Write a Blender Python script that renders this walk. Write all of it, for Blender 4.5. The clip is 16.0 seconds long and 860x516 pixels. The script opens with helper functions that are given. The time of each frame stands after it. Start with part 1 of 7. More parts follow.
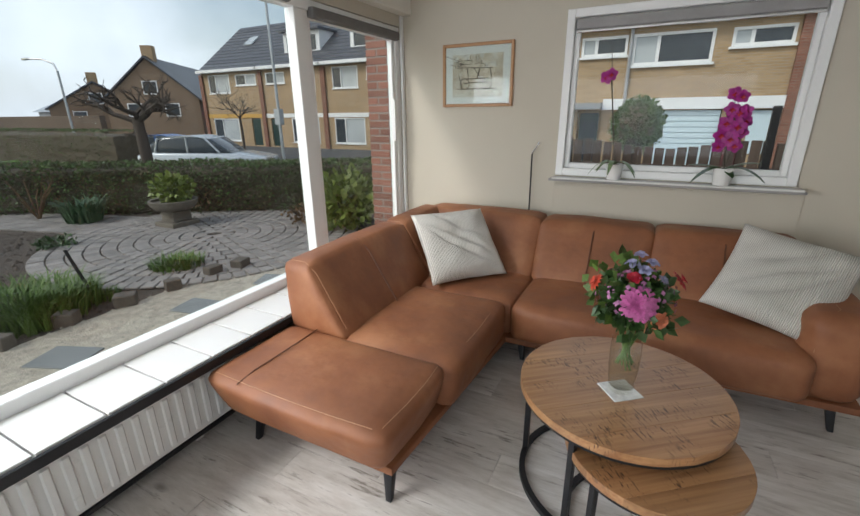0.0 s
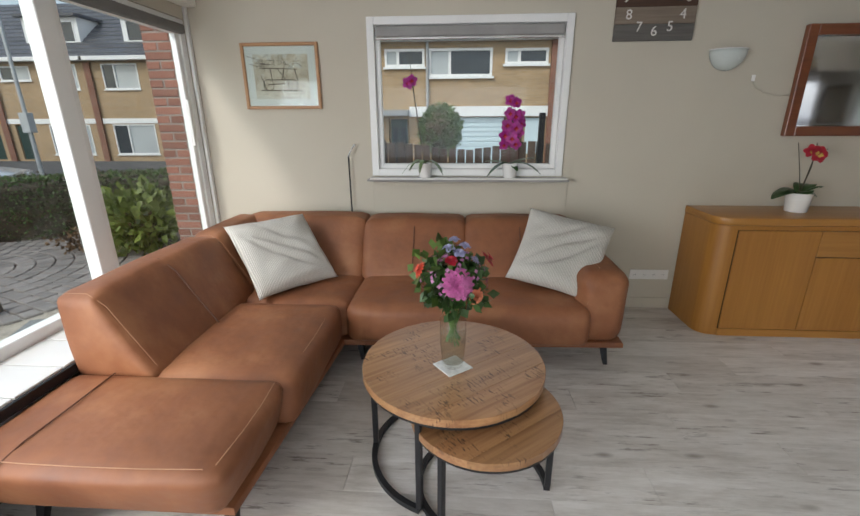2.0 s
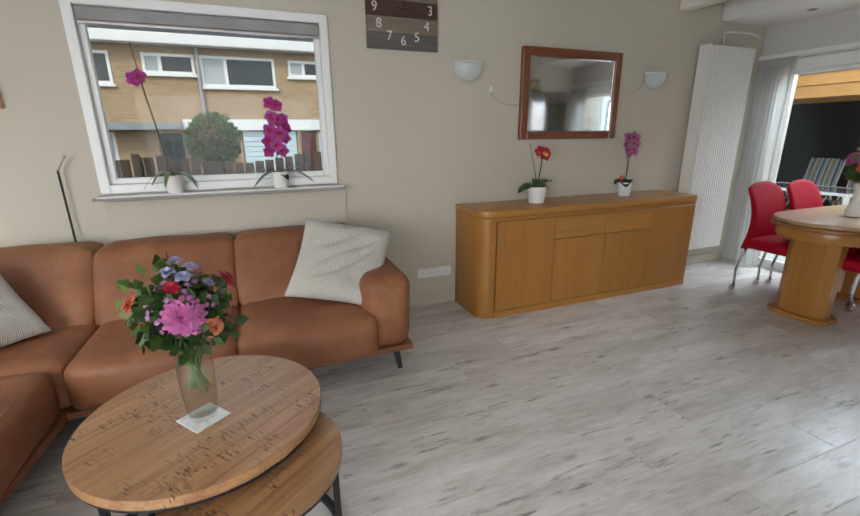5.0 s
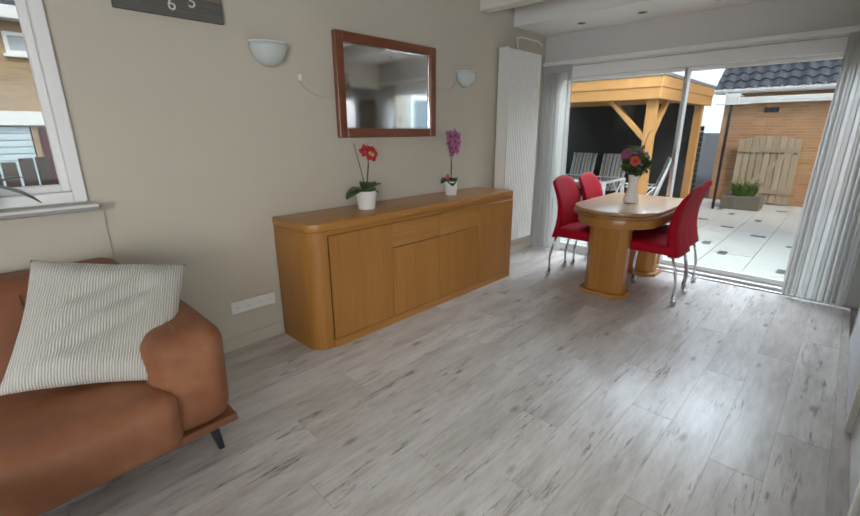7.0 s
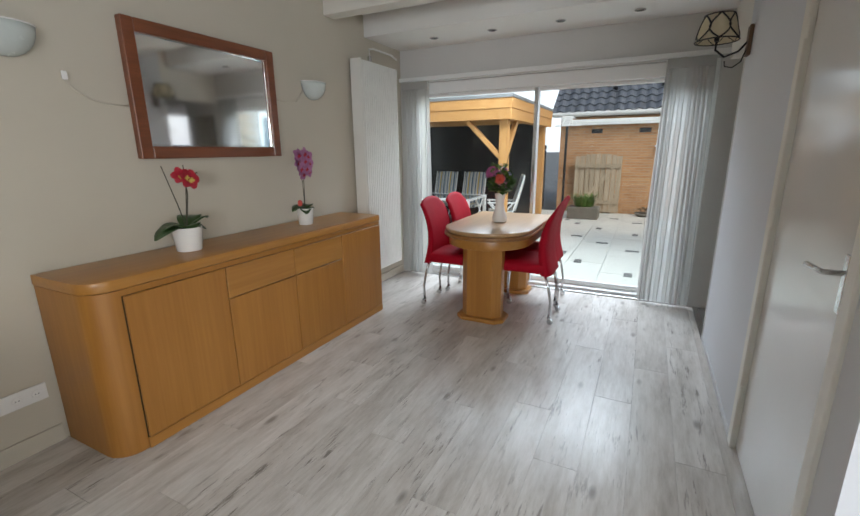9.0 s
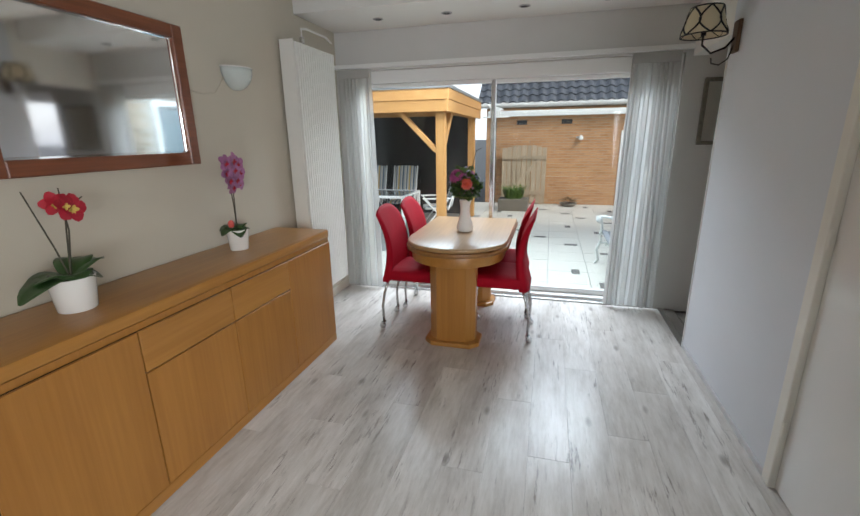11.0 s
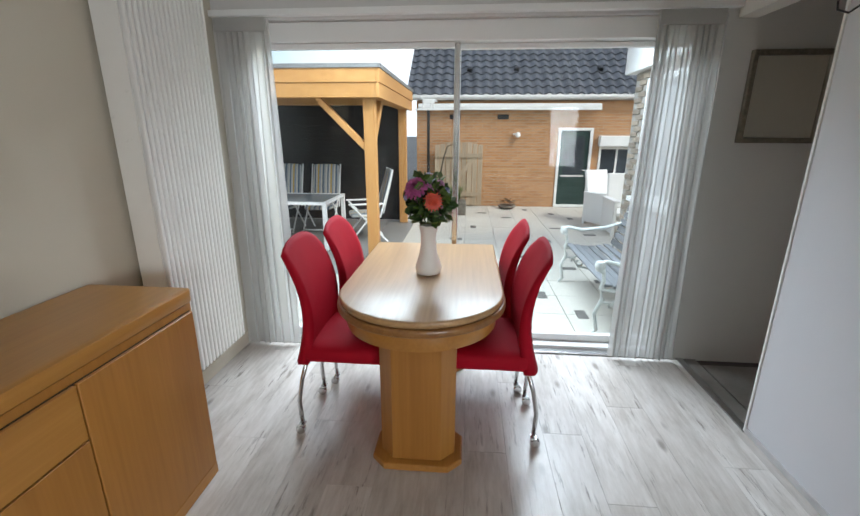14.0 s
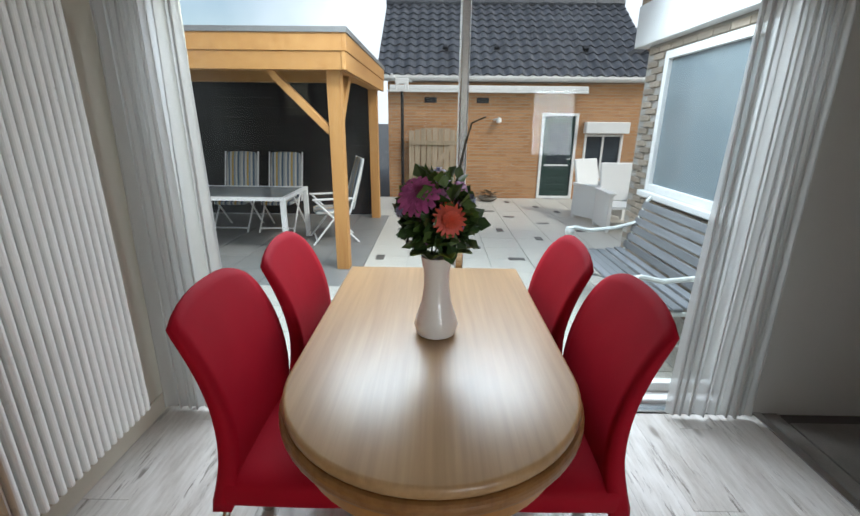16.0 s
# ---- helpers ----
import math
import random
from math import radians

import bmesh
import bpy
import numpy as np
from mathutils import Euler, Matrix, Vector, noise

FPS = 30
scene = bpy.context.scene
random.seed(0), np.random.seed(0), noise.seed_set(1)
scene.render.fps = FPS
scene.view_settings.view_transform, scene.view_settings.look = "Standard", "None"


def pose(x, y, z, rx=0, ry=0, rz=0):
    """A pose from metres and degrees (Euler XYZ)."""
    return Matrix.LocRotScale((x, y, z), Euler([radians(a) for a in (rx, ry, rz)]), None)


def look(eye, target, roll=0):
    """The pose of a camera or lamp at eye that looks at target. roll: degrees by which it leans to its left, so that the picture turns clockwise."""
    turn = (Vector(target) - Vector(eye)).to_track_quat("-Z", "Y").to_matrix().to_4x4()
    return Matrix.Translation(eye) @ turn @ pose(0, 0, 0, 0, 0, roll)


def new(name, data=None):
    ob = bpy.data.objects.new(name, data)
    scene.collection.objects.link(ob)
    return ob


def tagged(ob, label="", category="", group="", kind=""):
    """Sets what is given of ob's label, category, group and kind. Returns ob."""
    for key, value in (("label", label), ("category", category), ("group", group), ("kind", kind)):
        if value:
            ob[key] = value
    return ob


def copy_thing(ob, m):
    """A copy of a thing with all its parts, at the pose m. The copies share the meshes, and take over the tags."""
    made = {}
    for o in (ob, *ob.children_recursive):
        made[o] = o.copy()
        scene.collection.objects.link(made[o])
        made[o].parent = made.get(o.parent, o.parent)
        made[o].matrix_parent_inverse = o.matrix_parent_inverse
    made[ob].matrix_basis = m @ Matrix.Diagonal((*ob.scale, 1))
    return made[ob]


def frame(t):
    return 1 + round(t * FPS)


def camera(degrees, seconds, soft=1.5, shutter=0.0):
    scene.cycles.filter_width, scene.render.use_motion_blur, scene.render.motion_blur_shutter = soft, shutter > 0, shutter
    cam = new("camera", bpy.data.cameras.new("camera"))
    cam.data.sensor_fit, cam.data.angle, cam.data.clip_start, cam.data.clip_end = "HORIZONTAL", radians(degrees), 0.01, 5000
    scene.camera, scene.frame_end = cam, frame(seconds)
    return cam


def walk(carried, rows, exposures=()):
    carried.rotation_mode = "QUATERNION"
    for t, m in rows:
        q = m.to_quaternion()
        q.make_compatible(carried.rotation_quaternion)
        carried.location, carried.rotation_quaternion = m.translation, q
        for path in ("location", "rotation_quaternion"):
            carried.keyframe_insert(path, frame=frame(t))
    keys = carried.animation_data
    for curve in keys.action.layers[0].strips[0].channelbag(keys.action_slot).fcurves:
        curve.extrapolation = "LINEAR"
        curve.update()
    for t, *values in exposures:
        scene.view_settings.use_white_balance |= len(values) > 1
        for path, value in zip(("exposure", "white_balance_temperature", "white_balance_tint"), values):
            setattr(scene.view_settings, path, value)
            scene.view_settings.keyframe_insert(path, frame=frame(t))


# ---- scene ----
cam = camera(90.2, 16.0)
PATH = [
    (0, (0.443, 0.216, 1.491), (-0.417, 1.905, 0.851), -0.6),
    (0.5, (0.438, 0.25, 1.466), (-0.26, 2.015, 0.836), -0.2),
    (1, (0.447, 0.24, 1.485), (-0.077, 2.062, 0.849), -0.7),
    (1.5, (0.45, 0.229, 1.476), (0.13, 2.1, 0.846), -0.5),
    (2, (0.461, 0.215, 1.461), (0.342, 2.113, 0.844), -0.3),
    (2.5, (0.472, 0.197, 1.448), (0.53, 2.104, 0.846), -0.1),
    (3, (0.488, 0.187, 1.429), (0.704, 2.088, 0.848), -0.1),
    (3.5, (0.513, 0.178, 1.409), (0.867, 2.063, 0.841), -0.2),
    (6, (0.849, 0.568, 1.382), (1.856, 2.202, 0.819), -0.3),
    (6.5, (0.882, 0.677, 1.381), (2.081, 2.173, 0.813), -0.1),
    (7, (0.888, 0.805, 1.379), (2.269, 2.136, 0.811), -0.2),
    (7.5, (0.91, 0.882, 1.369), (2.429, 2.052, 0.801), -0.3),
    (8, (1.009, 0.921, 1.351), (2.623, 1.967, 0.801), -0.5),
    (8.5, (1.177, 1.002, 1.36), (2.866, 1.941, 0.846), -0.5),
    (9, (1.32, 1.05, 1.361), (3.055, 1.92, 0.876), -0.6),
    (11.5, (1.817, 1.661, 1.468), (3.688, 2.1, 0.914), -0.7),
    (12, (2.015, 1.721, 1.434), (3.899, 2.102, 0.88), -0.5),
    (12.5, (2.218, 1.799, 1.435), (4.116, 2.108, 0.886), -0.2),
    (13, (2.442, 1.88, 1.435), (4.347, 2.13, 0.88), -0.1),
    (13.5, (2.636, 1.933, 1.418), (4.546, 2.135, 0.86), 0.2),
    (14, (2.874, 1.985, 1.421), (4.789, 2.148, 0.865), 0.2),
    (14.5, (3.063, 2.074, 1.394), (4.973, 2.195, 0.813), 0.5),
    (15, (3.298, 2.177, 1.389), (5.209, 2.247, 0.805), 0.8),
    (15.5, (3.48, 2.182, 1.391), (5.386, 2.222, 0.786), 0.7),
    (16, (3.72, 2.172, 1.367), (5.626, 2.193, 0.761), 0.6),
]
walk(cam, [(t, look(eye, target, roll)) for t, eye, target, roll in PATH],
     [(0, 0.70, 6250, 11), (1.5, 0.78, 6250, 11), (3.5, 1.02, 6250, 11), (7.5, 1.04, 6250, 11), (12, 1.26, 6250, 11), (13.5, 1.27, 6250, 11), (16, 0.90, 6250, 11)])

# ---- world and light ----
world = bpy.data.worlds.new("overcast_sky")
scene.world = world
world.use_nodes = True
wn = world.node_tree
sky = wn.nodes.new("ShaderNodeTexSky")
sky.sky_type = 'NISHITA'
sky.sun_disc = False
sky.sun_elevation = radians(38)
sky.sun_rotation = radians(215)
sky.air_density, sky.dust_density, sky.ozone_density = 1.3, 3.0, 1.0
# broken cloud: a noise mask over the sky's dome mixes white cloud into the clear sky
geo = wn.nodes.new("ShaderNodeTexCoord")
cl = wn.nodes.new("ShaderNodeTexNoise")
cl.inputs["Scale"].default_value, cl.inputs["Detail"].default_value = 1.6, 6.0
wn.links.new(geo.outputs["Generated"], cl.inputs["Vector"])
cr = wn.nodes.new("ShaderNodeValToRGB")
cr.color_ramp.elements[0].position, cr.color_ramp.elements[1].position = 0.40, 0.64
cr.color_ramp.elements[0].color, cr.color_ramp.elements[1].color = (0.15, 0.15, 0.15, 1), (1, 1, 1, 1)
wn.links.new(cl.outputs["Fac"], cr.inputs["Fac"])
mx = wn.nodes.new("ShaderNodeMix")
mx.data_type = 'RGBA'
wn.links.new(cr.outputs["Color"], mx.inputs[0])
wn.links.new(sky.outputs["Color"], mx.inputs[6])
mx.inputs[7].default_value = (8.0, 8.4, 9.1, 1)
wn.links.new(mx.outputs[2], wn.nodes["Background"].inputs["Color"])
wn.nodes["Background"].inputs["Strength"].default_value = 0.085

sun = new("sun", bpy.data.lights.new("sun", 'SUN'))
sun.data.energy, sun.data.angle, sun.data.color = 1.0, radians(12), (1.0, 0.95, 0.88)
sun.matrix_world = look((0, 0, 20), (0.45 * 10, 0.6 * 10, 20 - 0.72 * 10))


def window_light(name, eye, target, w, h, power, color):
    lamp = new(name, bpy.data.lights.new(name, 'AREA'))
    lamp.data.shape, lamp.data.size, lamp.data.size_y, lamp.data.energy, lamp.data.color = 'RECTANGLE', w, h, power, color
    lamp.matrix_world = look(eye, target)
    return lamp


# area lamps added outside the three large openings, standing in for sky light
window_light("skylight_west", (-2.3, 1.2, 3.0), (1.6, 1.4, 0.8), 4.4, 1.0, 32, (0.86, 0.94, 1.0))
window_light("skylight_east", (7.3, 2.1, 3.6), (4.0, 2.1, 0.2), 3.2, 2.4, 190, (0.82, 0.92, 1.0))
window_light("skylight_south", (0.35, -2.9, 1.35), (0.6, 0.6, -0.3), 3.0, 1.6, 17, (0.88, 0.95, 1.0))
window_light("skylight_west_low", (-1.95, -0.95, 1.35), (2.5, 0.5, 0.0), 2.1, 1.4, 58, (0.95, 0.97, 1.0))

# ---- materials ----


def node(nt, kind, **kw):
    n = nt.nodes.new(kind)
    for k, v in kw.items():
        n.inputs[k].default_value = v
    return n


def ramp_of(nt, fac, stops):
    r = nt.nodes.new("ShaderNodeValToRGB")
    els = r.color_ramp.elements
    while len(els) < len(stops):
        els.new(0.5)
    for e, (p, c) in zip(els, stops):
        e.position, e.color = p, (*c, 1)
    nt.links.new(fac, r.inputs["Fac"])
    return r.outputs["Color"]


def blend(nt, fac, a, b, mode='MIX'):
    m = nt.nodes.new("ShaderNodeMix")
    m.data_type, m.blend_type = 'RGBA', mode
    for v, i in ((fac, 0), (a, 6), (b, 7)):
        if isinstance(v, (int, float)):
            m.inputs[i].default_value = v
        elif isinstance(v, tuple):
            m.inputs[i].default_value = (*v, 1)
        else:
            nt.links.new(v, m.inputs[i])
    return m.outputs[2]


def tex_noise(nt, vec, scale, detail=4.0, rough=0.55):
    n = node(nt, "ShaderNodeTexNoise", Scale=scale, Detail=detail, Roughness=rough)
    nt.links.new(vec, n.inputs["Vector"])
    return n.outputs["Fac"]


def stretched(nt, vec, s):
    m = node(nt, "ShaderNodeMapping")
    m.inputs["Scale"].default_value = s
    nt.links.new(vec, m.inputs["Vector"])
    return m.outputs["Vector"]


def bumped(nt, bsdf, height, strength, dist=0.01):
    b = node(nt, "ShaderNodeBump", Strength=strength, Distance=dist)
    nt.links.new(height, b.inputs["Height"])
    nt.links.new(b.outputs["Normal"], bsdf.inputs["Normal"])


def base_mat(name, rough=0.6, metal=0.0):
    m = bpy.data.materials.new(name)
    m.use_nodes = True
    nt = m.node_tree
    b = nt.nodes["Principled BSDF"]
    b.inputs["Roughness"].default_value, b.inputs["Metallic"].default_value = rough, metal
    co = nt.nodes.new("ShaderNodeTexCoord")
    return m, nt, b, co.outputs["Object"]


def mat(name, col, rough=0.6, metal=0.0, vary=0.12, scale=6.0, fine=90.0, bump=0.15, pieces=0.0, dist=0.004):
    """Colour with a coarse and a fine variation, a fine relief, and a change from piece to piece."""
    m, nt, b, co = base_mat(name, rough, metal)
    c = Vector(col)
    lo, hi = tuple(c * (1 - vary)), tuple(min(v, 1) for v in c * (1 + vary))
    coarse = ramp_of(nt, tex_noise(nt, co, scale), [(0.3, lo), (0.7, hi)])
    f = tex_noise(nt, co, fine, 3.0)
    out = blend(nt, 0.35 * min(1, vary * 4), coarse, ramp_of(nt, f, [(0.3, tuple(c * (1 - 1.5 * vary))), (0.7, hi)]))
    if pieces:
        oi = nt.nodes.new("ShaderNodeObjectInfo")
        ge = nt.nodes.new("ShaderNodeNewGeometry")
        add = node(nt, "ShaderNodeMath")
        nt.links.new(oi.outputs["Random"], add.inputs[0])
        nt.links.new(ge.outputs["Random Per Island"], add.inputs[1])
        fr = nt.nodes.new("ShaderNodeMath")
        fr.operation = 'FRACT'
        nt.links.new(add.outputs[0], fr.inputs[0])
        d = 1 - pieces
        out = blend(nt, 1.0, out, ramp_of(nt, fr.outputs[0], [(0, (d, d, d)), (1, (1, 1, 1))]), 'MULTIPLY')
    nt.links.new(out, b.inputs["Base Color"])
    rr = node(nt, "ShaderNodeMapRange")
    rr.inputs["To Min"].default_value, rr.inputs["To Max"].default_value = max(0.02, rough - 0.08), min(1, rough + 0.08)
    nt.links.new(tex_noise(nt, co, scale * 2.3), rr.inputs["Value"])
    nt.links.new(rr.outputs["Result"], b.inputs["Roughness"])
    if bump:
        bumped(nt, b, f, bump, dist)
    return m


def wood(name, dark, light, along=0, rough=0.4, scale=1.0, pieces=0.12, saw=0.0, coat=0.0):
    """Grain drawn out along one axis; saw: cross-cut saw marks."""
    m, nt, b, co = base_mat(name, rough)
    oi = nt.nodes.new("ShaderNodeObjectInfo")
    sh = nt.nodes.new("ShaderNodeVectorMath")
    sh.operation = 'MULTIPLY_ADD'
    nt.links.new(oi.outputs["Random"], sh.inputs[0])
    sh.inputs[1].default_value = (13.0, 7.0, 5.0)
    nt.links.new(co, sh.inputs[2])
    s = [9.0 * scale] * 3
    s[along] = 0.7 * scale
    v = stretched(nt, sh.outputs[0], s)
    g1 = tex_noise(nt, v, 1.3, 6.0, 0.6)
    s2 = [60.0 * scale] * 3
    s2[along] = 2.0 * scale
    g2 = tex_noise(nt, stretched(nt, sh.outputs[0], s2), 1.2, 4.0)
    c1 = ramp_of(nt, g1, [(0.28, dark), (0.72, light)])
    out = blend(nt, 0.35, c1, ramp_of(nt, g2, [(0.35, dark), (0.65, light)]))
    d = 1 - pieces
    out = blend(nt, 1.0, out, ramp_of(nt, oi.outputs["Random"], [(0, (d, d, d * 0.97)), (1, (1, 1, 1))]), 'MULTIPLY')
    height = g2
    if saw:
        s3 = [26.0, 26.0, 26.0]
        s3[along] = 170.0
        marks = tex_noise(nt, stretched(nt, sh.outputs[0], s3), 1.0, 2.0)
        patch = tex_noise(nt, sh.outputs[0], 7.0, 2.0)
        mul = nt.nodes.new("ShaderNodeMath")
        mul.operation = 'MULTIPLY'
        nt.links.new(ramp_of(nt, marks, [(0.56, (0, 0, 0)), (0.62, (1, 1, 1))]), mul.inputs[0])
        nt.links.new(ramp_of(nt, patch, [(0.5, (0, 0, 0)), (0.62, (1, 1, 1))]), mul.inputs[1])
        out = blend(nt, mul.outputs[0], out, tuple(v * saw for v in dark))
    nt.links.new(out, b.inputs["Base Color"])
    b.inputs["Coat Weight"].default_value = coat
    b.inputs["Coat Roughness"].default_value = 0.3
    bumped(nt, b, height, 0.12, 0.002)
    return m


def brick_mat(name, c1, c2, mortar, w=0.21, h=0.065):
    """Small far bricks; courses run level on upright walls."""
    m, nt, b, co = base_mat(name, 0.85)
    ge = nt.nodes.new("ShaderNodeNewGeometry")
    sp = nt.nodes.new("ShaderNodeSeparateXYZ")
    nt.links.new(ge.outputs["Position"], sp.inputs[0])
    add = node(nt, "ShaderNodeMath")
    nt.links.new(sp.outputs[0], add.inputs[0])
    nt.links.new(sp.outputs[1], add.inputs[1])
    cb = nt.nodes.new("ShaderNodeCombineXYZ")
    nt.links.new(add.outputs[0], cb.inputs[0])
    nt.links.new(sp.outputs[2], cb.inputs[1])
    br = node(nt, "ShaderNodeTexBrick", Scale=1.0)
    br.inputs["Brick Width"].default_value, br.inputs["Row Height"].default_value = w, h
    br.inputs["Mortar Size"].default_value = 0.007
    br.inputs["Color1"].default_value, br.inputs["Color2"].default_value, br.inputs["Mortar"].default_value = (*c1, 1), (*c2, 1), (*mortar, 1)
    nt.links.new(cb.outputs[0], br.inputs["Vector"])
    st = ramp_of(nt, tex_noise(nt, co, 0.9, 5.0), [(0.3, (0.8, 0.8, 0.8)), (0.7, (1, 1, 1))])
    nt.links.new(blend(nt, 1.0, br.outputs["Color"], st, 'MULTIPLY'), b.inputs["Base Color"])
    bumped(nt, b, br.outputs["Fac"], -0.4, 0.01)
    return m


def glass_mat(name, tint=(0.93, 0.96, 0.95), ior=1.45):
    """A thin pane: clear, with the sheen of glass."""
    m = bpy.data.materials.new(name)
    m.use_nodes = True
    nt = m.node_tree
    nt.nodes.remove(nt.nodes["Principled BSDF"])
    t = node(nt, "ShaderNodeBsdfTransparent", Color=(*tint, 1))
    g = node(nt, "ShaderNodeBsdfGlossy", Roughness=0.01)
    lw = node(nt, "ShaderNodeLayerWeight", Blend=0.5)
    pw = node(nt, "ShaderNodeMath")
    pw.operation = 'POWER'
    nt.links.new(lw.outputs["Facing"], pw.inputs[0])
    pw.inputs[1].default_value = 4.5
    f = node(nt, "ShaderNodeMath")
    f.operation = 'MULTIPLY_ADD'
    nt.links.new(pw.outputs[0], f.inputs[0])
    f.inputs[1].default_value, f.inputs[2].default_value = 0.6, 0.09 * (ior - 1.0) ** 2
    x = nt.nodes.new("ShaderNodeMixShader")
    nt.links.new(f.outputs[0], x.inputs[0])
    nt.links.new(t.outputs[0], x.inputs[1])
    nt.links.new(g.outputs[0], x.inputs[2])
    nt.links.new(x.outputs[0], nt.nodes["Material Output"].inputs["Surface"])
    return m


def plank_mat():
    """Whitewashed wood-look laminate with dark cracks and knots."""
    m, nt, b, co = base_mat("floor_laminate", 0.28)
    oi = nt.nodes.new("ShaderNodeObjectInfo")
    sh = nt.nodes.new("ShaderNodeVectorMath")
    sh.operation = 'MULTIPLY_ADD'
    nt.links.new(oi.outputs["Random"], sh.inputs[0])
    sh.inputs[1].default_value = (31.0, 17.0, 3.0)
    nt.links.new(co, sh.inputs[2])
    v = sh.outputs[0]
    big = tex_noise(nt, stretched(nt, v, (1.8, 7, 1)), 1.3, 6.0, 0.65)
    fine = tex_noise(nt, stretched(nt, v, (7, 50, 1)), 1.0, 5.0, 0.7)
    crack = tex_noise(nt, stretched(nt, v, (3.2, 26, 1)), 1.6, 6.0, 0.7)
    col = ramp_of(nt, big, [(0.3, (0.46, 0.42, 0.37)), (0.5, (0.68, 0.645, 0.595)), (0.72, (0.82, 0.79, 0.745))])
    col = blend(nt, 0.28, col, ramp_of(nt, fine, [(0.35, (0.36, 0.315, 0.27)), (0.65, (0.74, 0.725, 0.70))]))
    where = tex_noise(nt, stretched(nt, v, (1.5, 5, 1)), 1.1, 2.0)
    mul = nt.nodes.new("ShaderNodeMath")
    mul.operation = 'MULTIPLY'
    nt.links.new(ramp_of(nt, crack, [(0.55, (0, 0, 0)), (0.64, (1, 1, 1))]), mul.inputs[0])
    nt.links.new(ramp_of(nt, where, [(0.43, (0, 0, 0)), (0.6, (0.8, 0.8, 0.8))]), mul.inputs[1])
    col = blend(nt, mul.outputs[0], col, (0.16, 0.13, 0.105))
    vo = node(nt, "ShaderNodeTexVoronoi", Scale=1.0)
    nt.links.new(stretched(nt, v, (2.3, 6.0, 1)), vo.inputs["Vector"])
    col = blend(nt, ramp_of(nt, vo.outputs["Distance"], [(0.05, (0.7, 0.7, 0.7)), (0.13, (0, 0, 0))]), col, (0.2, 0.165, 0.135))
    nt.links.new(blend(nt, 1.0, col, ramp_of(nt, oi.outputs["Random"], [(0, (0.80, 0.785, 0.77)), (1, (1, 1, 1))]), 'MULTIPLY'), b.inputs["Base Color"])
    bumped(nt, b, crack, 0.10, 0.002)
    return m


def leather_mat():
    m, nt, b, co = base_mat("cognac_leather", 0.5)
    big = tex_noise(nt, co, 2.6, 5.0, 0.6)
    mid = tex_noise(nt, co, 11.0, 4.0, 0.6)
    vo = node(nt, "ShaderNodeTexVoronoi", Scale=330.0)
    nt.links.new(co, vo.inputs["Vector"])
    col = ramp_of(nt, big, [(0.3, (0.15, 0.047, 0.017)), (0.52, (0.235, 0.082, 0.030)), (0.72, (0.37, 0.160, 0.070))])
    col = blend(nt, 0.25, col, ramp_of(nt, mid, [(0.3, (0.20, 0.075, 0.032)), (0.7, (0.36, 0.165, 0.08))]))
    nt.links.new(col, b.inputs["Base Color"])
    nt.links.new(ramp_of(nt, mid, [(0.3, (0.5, 0.5, 0.5)), (0.7, (0.68, 0.68, 0.68))]), b.inputs["Roughness"])
    b1 = node(nt, "ShaderNodeBump", Strength=0.45, Distance=0.02)
    nt.links.new(tex_noise(nt, co, 5.5, 3.0), b1.inputs["Height"])
    b2 = node(nt, "ShaderNodeBump", Strength=0.12, Distance=0.001)
    nt.links.new(vo.outputs["Distance"], b2.inputs["Height"])
    nt.links.new(b1.outputs["Normal"], b2.inputs["Normal"])
    nt.links.new(b2.outputs["Normal"], b.inputs["Normal"])
    return m


M_WALL = mat("cream_plaster", (0.54, 0.495, 0.405), 0.85, vary=0.03, scale=1.5, fine=140, bump=0.12)
# cream-white east wall, its colour greyed towards the backlit shade above the door
M_BACKLITWALL = mat("backlit_plaster", (0.62, 0.61, 0.585), 0.8, vary=0.03, scale=1.5, fine=140, bump=0.1)
M_PALEWALL = mat("pale_blue_grey_paint", (0.66, 0.675, 0.70), 0.6, vary=0.02, scale=1.5, fine=140, bump=0.06)
M_CEIL = mat("white_ceiling", (0.78, 0.77, 0.74), 0.85, vary=0.02, scale=1.2, fine=120, bump=0.05)
M_WHITE = mat("white_paint", (0.80, 0.80, 0.78), 0.35, vary=0.02, scale=3, fine=60, bump=0.03)
M_CREAMPAINT = mat("aged_white_paint", (0.76, 0.73, 0.66), 0.35, vary=0.03, scale=3, fine=60, bump=0.04)
M_DOOR = mat("glossy_door_paint", (0.72, 0.71, 0.68), 0.14, vary=0.02, scale=2, fine=30, bump=0.02)
M_TILE = mat("white_glazed_tile", (0.68, 0.67, 0.64), 0.2, vary=0.02, scale=4, fine=50, bump=0.02, pieces=0.05)
M_GROUT = mat("grey_grout", (0.30, 0.29, 0.28), 0.9)
M_BLACK = mat("black_steel", (0.018, 0.018, 0.02), 0.45, metal=0.3, vary=0.2, bump=0.08)
M_LEATHER = leather_mat()
M_SEAM = mat("leather_seam", (0.13, 0.05, 0.024), 0.6)
M_STITCH = mat("pale_thread", (0.42, 0.22, 0.12), 0.7)
M_FLOOR = plank_mat()
M_UNDER = mat("dark_underlay", (0.09, 0.08, 0.075), 0.9)
M_BEECH = wood("beech_veneer", (0.32, 0.130, 0.022), (0.45, 0.205, 0.042), along=2, rough=0.38, scale=0.8, pieces=0.1)
